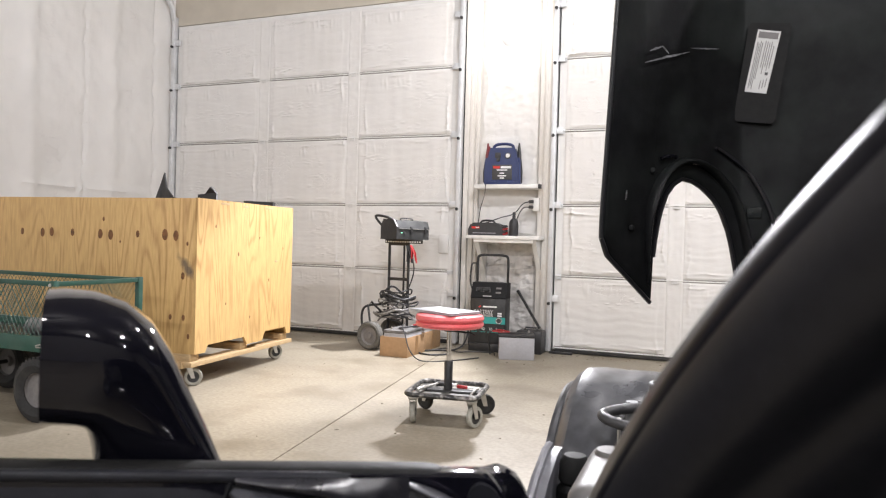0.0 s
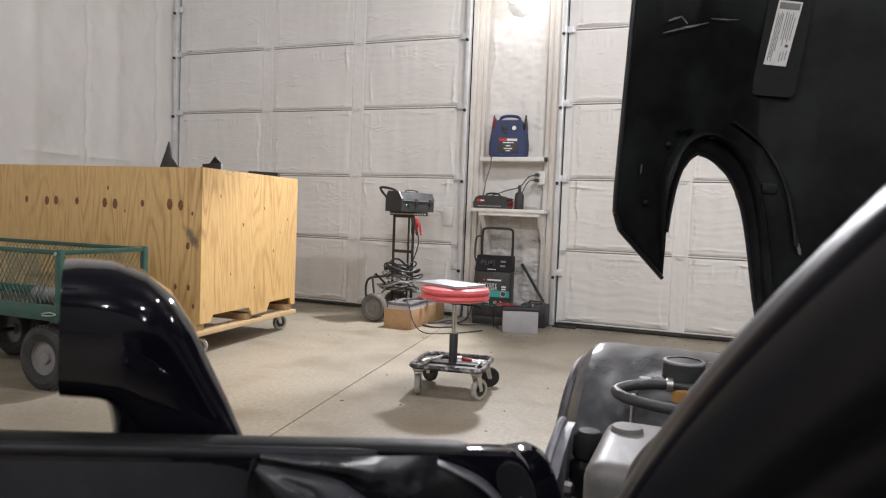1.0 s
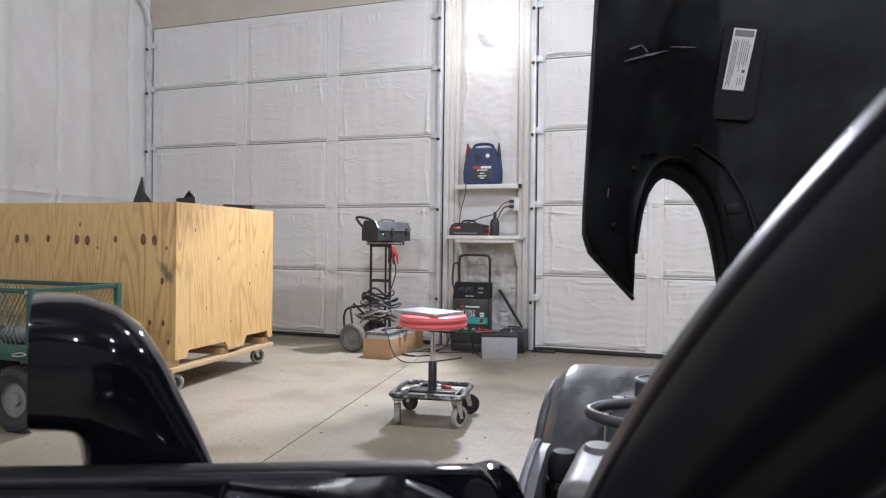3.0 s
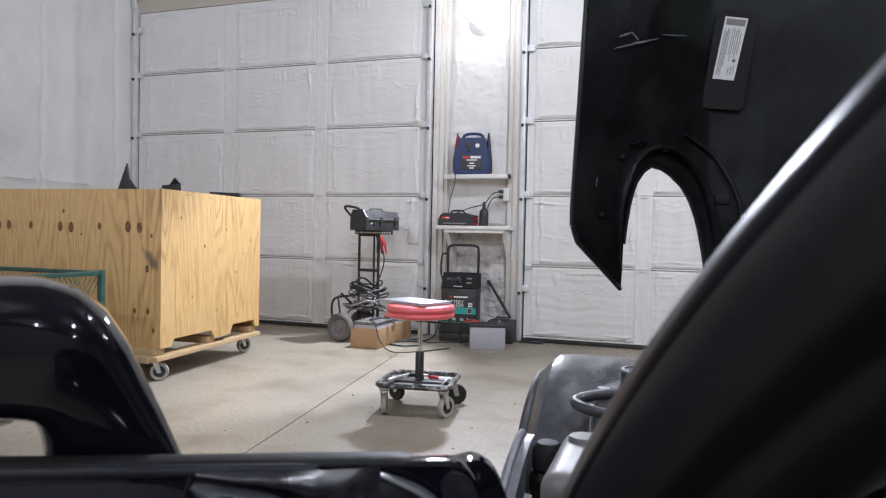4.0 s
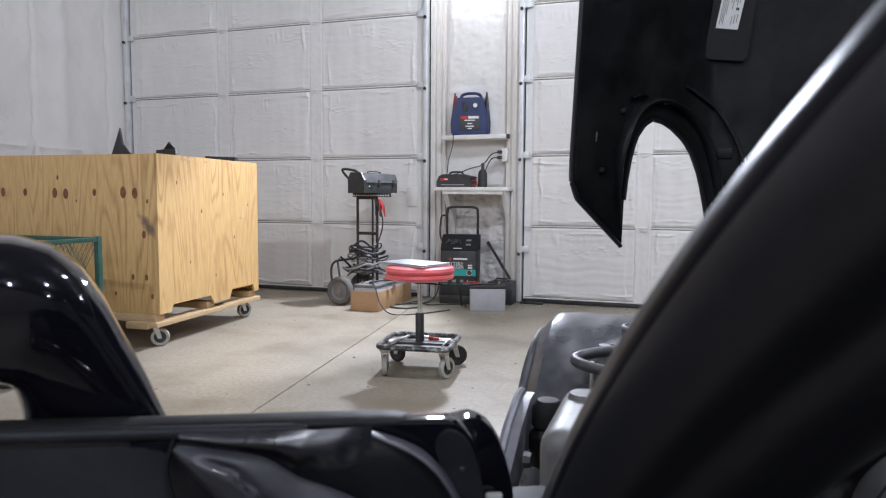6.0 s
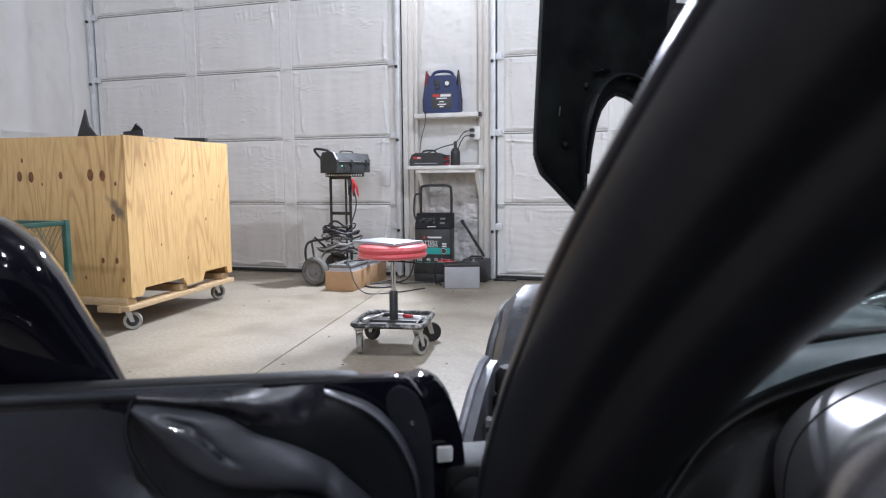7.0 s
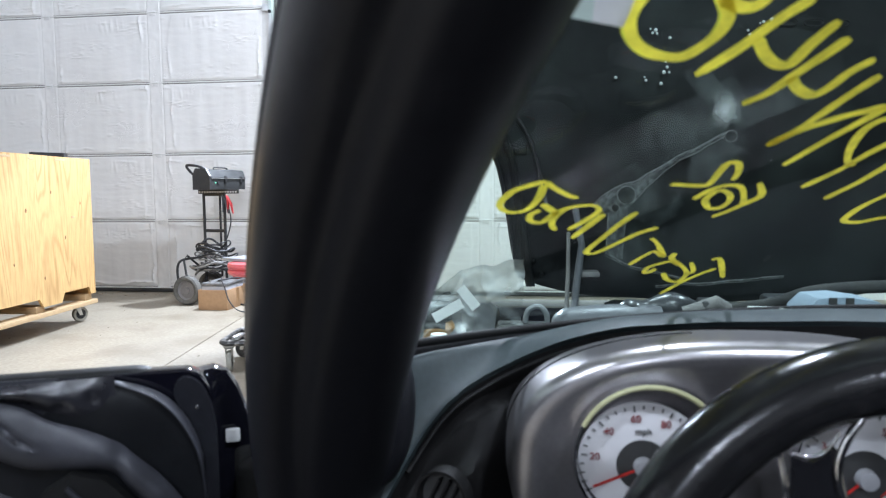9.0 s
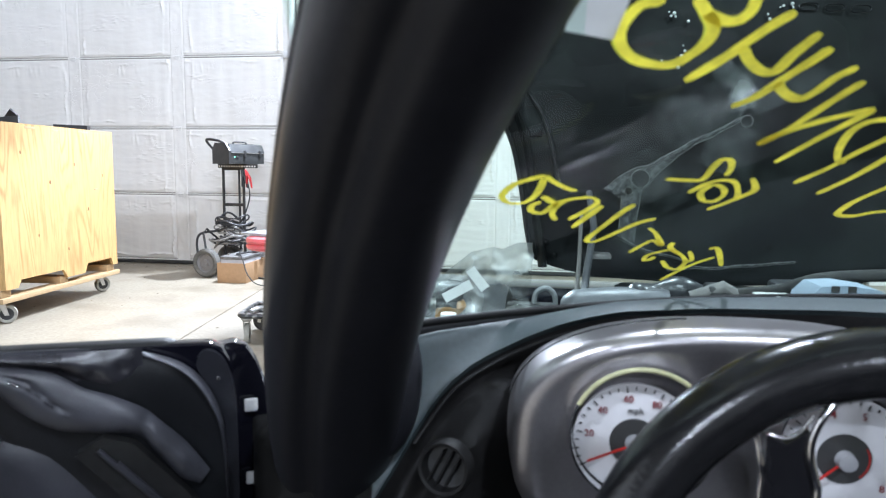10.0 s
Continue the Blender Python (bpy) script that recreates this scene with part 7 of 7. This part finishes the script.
# rolled edges, ribs, bolts
low_path = [on_hood(x, hood_low(x), 0.002) for x in cols if x <= 0.135 and not (-0.1225 <= x <= -0.12)]
part("rolled_edge", sweep([p for p in low_path if p[0] < -0.1225], 0.006, 8), SATIN_BLACK, hood)
part("rolled_edge", sweep([p for p in low_path if p[0] > -0.12], 0.006, 8), SATIN_BLACK, hood)
part("rolled_edge", sweep([(-0.235 + 0.045 * max(0, z - 1.05), hood_y(-0.235) - 0.003, z) for z in [1.0 + 0.05 * i for i in range(19)]], 0.006, 8), SATIN_BLACK, hood)
rib = smooth_path([on_hood(-0.126, 0.88), on_hood(-0.131, 0.97), on_hood(-0.130, 1.07), on_hood(-0.105, 1.165), on_hood(-0.055, 1.215), on_hood(0.01, 1.205), on_hood(0.07, 1.14), on_hood(0.108, 1.03), on_hood(0.138, 0.84), on_hood(0.165, 0.66)], 8)
part("arch_rib", sweep(rib, [0.003 + 0.019 * min(1.0, k / 20) for k in range(len(rib))], 14, flat=0.38), HOOD_UNDER, hood, "pressed rib round the wheel arch")
part("inner_panel_edge", sweep(smooth_path([on_hood(0.03, 1.262), on_hood(0.059, 1.244), on_hood(0.11, 1.203), on_hood(0.156, 1.126), on_hood(0.178, 1.065), on_hood(0.20, 0.985), on_hood(0.216, 0.907)], 8), 0.005, 8), SATIN_BLACK, hood)
for x, z in ((-0.125, 1.183), (-0.170, 1.03), (0.122, 1.082), (0.175, 0.74), (0.20, 0.70)):
    part("bolt", lathe([(0, 0.008), (0.006, 0.007), (0.009, 0.0)], pose(x, hood_y(x) - 0.004, z, 90), 10), HOOD_UNDER, hood)
part("arch_bead", sweep(smooth_path([on_hood(-0.105, 1.216, 0.016), on_hood(-0.087, 1.225, 0.018), on_hood(-0.070, 1.224, 0.016)], 5), 0.005, 8), CAR_PAINT, hood)
part("arch_bead", sweep(smooth_path([on_hood(-0.032, 1.212, 0.016), on_hood(0.005, 1.214, 0.020), on_hood(0.040, 1.190, 0.016)], 5), 0.006, 8), CAR_PAINT, hood)
# label in its recess
LBL = [(0.098, 1.422), (0.153, 1.413), (0.186, 1.581), (0.128, 1.592)]
bm = bmesh.new()
add_prism(bm, LBL, 1.9356, 1.9365)
lb = part("label", bm, PAPER, hood, "off-white printed label")
part("label_pocket", prism([(0.072, 1.350), (0.080, 1.340), (0.168, 1.330), (0.178, 1.338), (0.212, 1.594), (0.205, 1.603), (0.112, 1.612), (0.104, 1.604)], 1.9366, 1.9376), POCKET, hood)


def on_label(u, v):
    a, b = Vector((*LBL[0], 0)).lerp(Vector((*LBL[1], 0)), u), Vector((*LBL[3], 0)).lerp(Vector((*LBL[2], 0)), u)
    p = a.lerp(b, v)
    return (p.x, p.y)


part("print_band", prism([on_label(0.08, 0.87), on_label(0.93, 0.87), on_label(0.93, 0.97), on_label(0.08, 0.97)], 1.9348, 1.9355), BAY_GREY, lb, "grey printed band")
for i, (u, v0, v1) in enumerate(((0.10, 0.06, 0.80), (0.17, 0.10, 0.78), (0.24, 0.05, 0.82), (0.31, 0.22, 0.80), (0.45, 0.40, 0.83), (0.54, 0.30, 0.82), (0.63, 0.42, 0.80), (0.72, 0.36, 0.82), (0.82, 0.40, 0.76), (0.60, 0.06, 0.20), (0.72, 0.08, 0.22), (0.84, 0.10, 0.24))):
    part("print_bar", prism([on_label(u, v0), on_label(u + 0.035, v0), on_label(u + 0.035, v1), on_label(u, v1)], 1.9350, 1.9355), BAY_GREY, lb)
part("print_bar", prism([on_label(0.72, 0.29), on_label(0.86, 0.29), on_label(0.86, 0.335), on_label(0.72, 0.335)], 1.9350, 1.9355), DARK_PRINT, lb)
# flat pale strips paint soft reflections onto the black hood
for pts, r in (([(-0.150, 1.457), (-0.10, 1.484), (-0.045, 1.510)], 0.0035), ([(-0.111, 1.511), (-0.095, 1.494)], 0.003), ([(-0.139, 1.490), (-0.125, 1.500), (-0.111, 1.509)], 0.0035), ([(-0.041, 1.521), (0.029, 1.532)], 0.0025), ([(-0.181, 1.125), (-0.183, 1.10)], 0.0025), ([(0.207, 0.944), (0.212, 0.925), (0.216, 0.907)], 0.006), ([(0.198, 1.0), (0.207, 0.944)], 0.0018)):
    way = (Vector((*pts[-1], 0)) - Vector((*pts[0], 0))).normalized()
    side = Vector((-way.y, way.x, 0))

    def sheen_place(u, v):
        f = u * (len(pts) - 1)
        k = min(int(f), len(pts) - 2)
        p = Vector((*pts[k], 0)).lerp(Vector((*pts[k + 1], 0)), f - k) + side * (v - 0.5) * 2 * r * (0.3 + 0.7 * math.sin(math.pi * u)) * (0.7 + 0.5 * noise.noise((u * 9, v, r * 900)))
        return (p.x, hood_y(p.x) - 0.0165, p.y)
    part("scratch", grid(14, 2, sheen_place), SHEEN_GREY, hood, "pale strip painted as a soft reflection on the black hood")
# dust marks, holes and braces seen through the windscreen


def dust_ribbon(name, upper, lower, label=""):
    """A thin uneven ribbon between two lines on the hood's inner face."""
    a, b = smooth_path([(x, 0, z) for x, z in upper], 8), smooth_path([(x, 0, z) for x, z in lower], 8)
    k = min(len(a), len(b)) - 1

    def place(u, v):
        p = a[round(u * k)].lerp(b[round(u * k)], v)
        return (p.x, hood_y(p.x) - 0.020 - 0.004 * math.sin(math.pi * v), p.z + 0.006 * fbm(p.x * 22, p.z * 22, 3, 2))
    part(name, grid(k, 6, place), DUST, hood, label)
    for v in (0.0, 1.0):
        part("dust_line", sweep([place(u / k, v) for u in range(k + 1)], [0.0012 + 0.0016 * abs(noise.noise((u * 0.9, v, 2.0))) for u in range(k + 1)], 5), PALE_DUST, hood)


dust_ribbon("dusty_flange", [(0.745, 1.128), (0.594, 1.054), (0.503, 0.999), (0.421, 0.968), (0.345, 0.912)], [(0.750, 1.120), (0.606, 1.042), (0.524, 0.976), (0.456, 0.905), (0.389, 0.884)], "dusty flange along a panel seam")
dust_ribbon("dusty_flange", [(0.400, 0.905), (0.398, 0.85), (0.393, 0.764)], [(0.458, 0.900), (0.450, 0.84), (0.442, 0.750)], "dusty flange along a panel seam")
dust_ribbon("dusty_flange", [(0.393, 0.766), (0.442, 0.742), (0.52, 0.716), (0.62, 0.695)], [(0.393, 0.758), (0.442, 0.734), (0.52, 0.710), (0.62, 0.690)])
dust_ribbon("dusty_flange", [(0.543, 0.668), (0.753, 0.684), (0.912, 0.700)], [(0.543, 0.662), (0.753, 0.678), (0.912, 0.695)])
for layer, (x, z, w, h, turn, film) in enumerate(((0.732, 1.192, 0.040, 0.062, 10, THICK_DUST), (0.676, 1.262, 0.035, 0.075, 38, THIN_DUST), (0.728, 1.215, 0.060, 0.055, 30, THIN_DUST), (0.64, 1.125, 0.17, 0.10, 20, THIN_DUST), (0.70, 1.035, 0.13, 0.075, -25, THIN_DUST), (0.50, 0.94, 0.13, 0.10, 30, THIN_DUST), (0.85, 1.20, 0.22, 0.035, 22, THIN_DUST), (0.43, 0.80, 0.09, 0.15, 0, THIN_DUST))):
    m = Matrix.Rotation(radians(turn), 2)
    part("dust_patch", grid(20, 20, lambda u, v: (lambda q: (x + q.x, hood_y(x + q.x) - 0.032 - 0.0012 * layer, z + q.y))(m @ Vector(((2 * u - 1) * w, (2 * v - 1) * h)))), film, hood, "pale settled dust")
# pale beads stand in for lamp glints on the glossy hood
for i, (x, z) in enumerate(((0.517, 1.435), (0.523, 1.423), (0.532, 1.431), (0.536, 1.421), (0.573, 1.407), (0.562, 1.337), (0.567, 1.322), (0.558, 1.307),
                            (0.573, 1.307), (0.418, 1.296), (0.502, 1.295), (0.506, 1.285), (0.550, 1.274), (0.794, 1.421), (0.800, 1.408), (0.827, 1.440), (0.836, 1.444), (0.859, 1.449), (0.862, 1.439))):
    k = 0.0032 + 0.0028 * ((i * 7) % 5) / 4
    part("sealant_bead", lathe([(0, k), (k * 0.7, k * 0.7), (k, 0), (k * 0.7, -k * 0.7), (0, -k)], pose(x, hood_y(x) - 0.013, z), 8), GLINT_WHITE, hood, "small pale bead standing in for a lamp glint on the hood")
for x, z, r in ((0.749, 1.114, 0.017), (0.452, 0.943, 0.027), (0.419, 0.905, 0.012)):
    part("hole_ring", sweep([(x + r * math.cos(a * math.pi / 10), hood_y(x) - 0.031, z + r * math.sin(a * math.pi / 10)) for a in range(20)], 0.0016, 6, closed=True), PALE_DUST, hood)
    part("hole", lathe([(0, 0.001), (r * 0.95, 0.001), (r * 0.95, -0.012)], pose(x, hood_y(x) - 0.031, z, 90), 20), POCKET, hood)
for x, z in ((0.905, 1.44), (0.975, 1.436), (1.045, 1.43)):
    part("pressed_slot", sweep([(x + 0.026 * math.copysign(abs(math.cos(a)) ** 0.5, math.cos(a)), hood_y(x) - 0.012, z + 0.010 * math.sin(a)) for a in [k * math.pi / 12 for k in range(24)]], 0.002, 6, closed=True), SATIN_BLACK, hood)
part("inner_rail", sweep(smooth_path([on_hood(0.117, 1.194, 0.016), on_hood(0.155, 1.13, 0.016), on_hood(0.178, 1.07, 0.016), on_hood(0.196, 0.99, 0.016), on_hood(0.205, 0.93, 0.016)], 6), 0.006, 8), SATIN_BLACK, hood)
part("hinge_plate", box(0.112, 0.152, hood_y(0.13) - 0.010, hood_y(0.13) - 0.002, 1.070, 1.100, 0.003), HOOD_UNDER, hood)
part("strut_rod", sweep([(0.278, 1.88, 0.83), (0.268, 1.70, 0.72), (0.255, 1.55, 0.62)], 0.006, 8), BAY_GREY, hood)
part("brace", sweep([(0.30, 1.90, 0.90), (0.312, 1.80, 0.80), (0.285, 1.62, 0.70), (0.27, 1.5, 0.62)], 0.010, 10), RAIL_GREY, hood, "grey hood strut")
part("brace", box(0.30, 0.37, 1.86, 1.935, 0.70, 0.715, 0.003), BAY_GREY, hood)

# ---- under the hood ----


def liner_place(u, v):
    a = radians(-8 + 196 * u)
    x = -0.275 + 0.36 * v
    r = 0.352 - 0.05 * max(0.0, (0.12 - v) / 0.12) ** 2 - 0.03 * max(0.0, (v - 0.8) / 0.2) ** 2 + 0.006 * fbm(u * 5, v * 4, 3)
    return (x, 1.46 - r * math.cos(a), 0.345 + r * math.sin(a))


part("wheel_liner", grid(40, 20, liner_place), LINER, car, "dusty dark plastic wheel housing")
part("liner_lip", sweep([(-0.277, 1.46 - 0.305 * math.cos(radians(a)), 0.345 + 0.305 * math.sin(radians(a))) for a in range(-8, 189, 7)], 0.010, 8), LINER, car)
rs = part("fluid_reservoir", lathe([(0, 0.56), (0.045, 0.56), (0.047, 0.60), (0.047, 0.655), (0.036, 0.668), (0, 0.668)], pose(-0.045, 1.30, 0), 24), AMBER, car, "amber fluid reservoir with black cap")
part("cap", lathe([(0, 0.708), (0.034, 0.707), (0.040, 0.702), (0.040, 0.672), (0.036, 0.669), (0, 0.669)], pose(-0.048, 1.30, 0), 24), BLACK_PLASTIC, rs)
part("reservoir_mount", box(-0.14, 0.06, 1.22, 1.40, 0.45, 0.565, 0.01), SATIN_BLACK, car)
part("radiator_hose", sweep(smooth_path([(0.02, 1.16, 0.64), (-0.06, 1.155, 0.645), (-0.13, 1.165, 0.650), (-0.165, 1.20, 0.655), (-0.135, 1.245, 0.66), (-0.08, 1.26, 0.665), (-0.02, 1.27, 0.66)], 8), 0.0105, 12), BLACK_PLASTIC, car, "black rubber hose loop")
part("hose_clip", lathe([(0.0115, -0.006), (0.0135, -0.006), (0.0135, 0.006), (0.0115, 0.006), (0.0115, -0.006)], pose(-0.072, 1.262, 0.665, 0, 90, 10), 16), STEEL, car)
tk = part("washer_tank", box(-0.155, 0.06, 0.76, 1.0, 0.42, 0.662, 0.028, 4), TANK_GREY, car, "dusty grey plastic tank")
part("cap", lathe([(0, 0.670), (0.022, 0.669), (0.025, 0.661)], pose(-0.115, 0.93, 0), 18), TANK_GREY, tk)
rail = [(1.055, 0.626), (1.02, 0.625), (0.95, 0.60), (0.86, 0.545), (0.76, 0.50), (0.62, 0.48), (0.62, 0.44), (0.78, 0.455), (0.90, 0.50), (1.02, 0.545), (1.06, 0.58)]
YM = Matrix(((0, 1, 0, 0), (1, 0, 0, 0), (0, 0, 1, 0), (0, 0, 0, 1)))
part("fender_rail", prism(rail, -0.232, -0.214, YM), RAIL_GREY, car, "dull grey fender rail")
part("rail_eye", lathe([(0, 0.0015), (0.012, 0.001), (0.013, -0.001)], pose(-0.2335, 0.90, 0.545, 0, -90, 0) @ Matrix.Diagonal((0.8, 2.2, 1, 1)), 16), DARK_PRINT, car)
part("fender_rail_edge", sweep([(-0.236, y, z) for y, z in rail[:6]], 0.008, 8), RAIL_GREY, car)
part("rail_bolt", lathe([(0, 0.012), (0.012, 0.011), (0.014, 0)], pose(-0.205, 0.93, 0.555, 0, 90, 0), 8), BLACK_METAL, car)
part("rail_plug", lathe([(0, 0.05), (0.018, 0.048), (0.026, 0.036), (0.027, 0.006), (0.022, 0.0), (0.030, -0.01), (0.030, -0.06), (0, -0.06)], pose(-0.185, 1.02, 0.578), 18), POCKET, car, "round black plug")
part("rail_plug", box(-0.212, -0.16, 0.66, 0.94, 0.40, 0.50, 0.012), BLACK_PLASTIC, car)
for y, z, k in ((0.985, 0.588, 0.012), (0.90, 0.530, 0.016), (0.80, 0.490, 0.012)):
    part("rail_slot", prism([(y - k, z - 0.010), (y + k * 0.6, z - 0.006), (y + k, z + 0.008), (y - k * 0.5, z + 0.004)], -0.2325, -0.2318, YM), DARK_PRINT, car)
cb_ = part("cap_bracket", box(-0.130, -0.062, 1.255, 1.285, 0.655, 0.663, 0.002), ALU, car, "pale cast bracket beside the reservoir")
part("bracket_lug", lathe([(0, 0.010), (0.012, 0.009), (0.014, 0.0)], pose(-0.118, 1.27, 0.663), 14), ALU, cb_)
part("bracket_knob", lathe([(0, 0.012), (0.010, 0.011), (0.012, 0.0)], pose(-0.096, 1.27, 0.664), 14), BLACK_PLASTIC, cb_, "black knob")
part("bracket_rib", box(-0.130, -0.066, 1.258, 1.264, 0.630, 0.655, 0.002), ALU, cb_)
part("thin_rod", sweep([(-0.134, 1.20, 0.57), (-0.134, 1.20, 0.648)], 0.0035, 8), STEEL, car)
part("thin_rod", lathe([(0, 0.006), (0.005, 0.005), (0.006, 0)], pose(-0.134, 1.20, 0.648), 10), STEEL, car)
part("cap_rim", lathe([(0.034, 0.7090), (0.0395, 0.7085), (0.0408, 0.706), (0.040, 0.7035)], pose(-0.048, 1.30, 0), 24), ALU, rs, "pale rim of the cap")
# engine top, seen low through the windscreen
eng = part("engine", box(0.36, 1.05, 1.05, 1.75, 0.35, 0.655, 0.03), SATIN_BLACK, car)
part("valve_cover", sweep(smooth_path([(0.215, 1.25, 0.655), (0.235, 1.25, 0.66), (0.30, 1.25, 0.668), (0.38, 1.25, 0.672), (0.43, 1.25, 0.668)], 6), [0.022 + 0.026 * min(1.0, i / 7) for i in range(25)], 18), RAIL_GREY, eng, "cast aluminium cover")
part("intake", sweep(smooth_path([(0.36, 1.25, 0.69), (0.42, 1.28, 0.708), (0.52, 1.30, 0.70), (0.60, 1.30, 0.68)], 6), [0.026 + 0.008 * math.sin(i * 0.9) for i in range(19)], 14), LINER, eng, "ribbed dark intake hose")
part("connector", box(0.50, 0.545, 1.18, 1.24, 0.70, 0.738, 0.006), BLACK_PLASTIC, eng)
part("connector", sweep([(0.47, 1.2, 0.71), (0.53, 1.19, 0.735), (0.56, 1.2, 0.715)], 0.014, 10), BAY_GREY, eng)
part("pipe", sweep(smooth_path([(0.55, 1.2, 0.72), (0.63, 1.18, 0.735), (0.70, 1.15, 0.765), (0.85, 1.15, 0.775), (1.0, 1.18, 0.76)], 6), 0.012, 10), RUBBER, eng)
part("tag", box(0.555, 0.615, 1.04, 1.09, 0.735, 0.745, 0.002), PAPER, eng)
for x in (0.42, 0.66, 0.80, 0.92):
    part("bracket", box(x, x + 0.06, 1.3, 1.36, 0.65, 0.715 + 0.02 * math.sin(x * 30), 0.01), LINER, eng)
part("cowl_edge", sweep([(x, glass_y(x, 0.80) + 0.03, 0.788) for x in [-0.04 + 0.08 * i for i in range(19)]], 0.009, 10), BLACK_PLASTIC, car, "black cowl strip")
part("cowl_tray", box(0.10, 1.32, 0.80, 1.02, 0.60, 0.72, 0.02), BLACK_PLASTIC, car)
part("loop", sweep(smooth_path([(0.155, 1.05, 0.70), (0.16, 1.05, 0.735), (0.18, 1.05, 0.745), (0.195, 1.05, 0.73), (0.195, 1.05, 0.70)], 6), 0.005, 8), ALU, car)
part("black_bracket", box(0.105, 0.20, 1.04, 1.07, 0.66, 0.715, 0.004), BLACK_PLASTIC, car)
bp = thing("blue_pad", 0.66, 1.0, 0.72, "pale blue plastic cover lying on the cowl", "cover")
part("shell", prism([(0.585, 0.7205), (0.73, 0.7205), (0.728, 0.762), (0.70, 0.780), (0.655, 0.786), (0.615, 0.783), (0.597, 0.765)], 0.93, 1.01), PALE_BLUE, bp)
for x in (0.635, 0.66):
    part("slot", box(x - 0.006, x + 0.006, 0.9285, 0.9305, 0.775, 0.785), DARK_PRINT, bp)
# crumpled clear bag on the cowl


def bag_place(u, v):
    top = float(np.interp(u, (0.0, 0.2, 0.45, 0.75, 1.0), (0.748, 0.785, 0.828, 0.836, 0.850)))
    fold = 1 - 2 * abs(noise.noise((u * 3.1 + 3, v * 2.3 + 1.5 * u, 4)))
    x = -0.03 + 0.185 * u + 0.010 * fbm(u * 3, v * 3, 2, 2)
    y = 0.815 + 0.07 * v + 0.022 * fold + 0.012 * fbm(u * 5, v * 5, 8, 2)
    return (x, y, 0.705 + (top - 0.705) * v + 0.008 * noise.noise((u * 7, 0.5, v * 2)))


bg = thing("plastic_bag", 0.06, 0.85, 0.69, "crumpled clear plastic bag with white tape cross", "bag")
film = part("film", grid(60, 44, bag_place), BAG, bg)
film.visible_shadow = False
part("cap", lathe([(0, 0.016), (0.012, 0.015), (0.013, 0.008), (0.005, 0.006), (0.005, -0.02), (0, -0.02)], pose(0.030, 0.80, 0.728), 18), WHITE_PRINT, bg, "white plastic cap")
for a, b in (((0.062, 0.812), (0.086, 0.782)), ((0.022, 0.765), (0.064, 0.789))):
    d = (Vector((b[0], b[1], 0)) - Vector((a[0], a[1], 0))).normalized() * 0.0075
    part("tape", prism([(a[0] - d.y, a[1] + d.x), (a[0] + d.y, a[1] - d.x), (b[0] + d.y, b[1] - d.x), (b[0] - d.y, b[1] + d.x)], 0.806, 0.808), WHITE_PRINT, bg, "white tape")

# flakes of dirt and scraps on the concrete
rnd = random.Random(11)
bm = bmesh.new()
for i in range(200):
    x, y = rnd.uniform(-5.4, 0.2), rnd.uniform(2.2, 6.0)
    if rnd.random() < 0.62:
        y = 6.02 - abs(rnd.gauss(0, 0.10))
    r = rnd.uniform(0.0025, 0.0075) * (1.5 if rnd.random() < 0.08 else 1)
    m = pose(x, y, 0.0004, rnd.uniform(-6, 6), rnd.uniform(-6, 6), rnd.uniform(0, 360))
    k = rnd.choice((4, 5, 6))
    low = [bm.verts.new(m @ Vector((r * math.cos(2 * math.pi * j / k) * 1.6, r * math.sin(2 * math.pi * j / k), 0))) for j in range(k)]
    top = [bm.verts.new(m @ Vector((r * 0.7 * math.cos(2 * math.pi * j / k) * 1.6, r * 0.7 * math.sin(2 * math.pi * j / k), rnd.uniform(0.001, 0.004)))) for j in range(k)]
    bm.faces.new(top)
    for j in range(k):
        bm.faces.new((low[j], low[(j + 1) % k], top[(j + 1) % k], top[j]))
litter = part("floor_litter", bm, LITTER, None, smooth=False)
tagged(litter, "small dark flakes of dirt scattered on the concrete", "litter", kind="stuff")
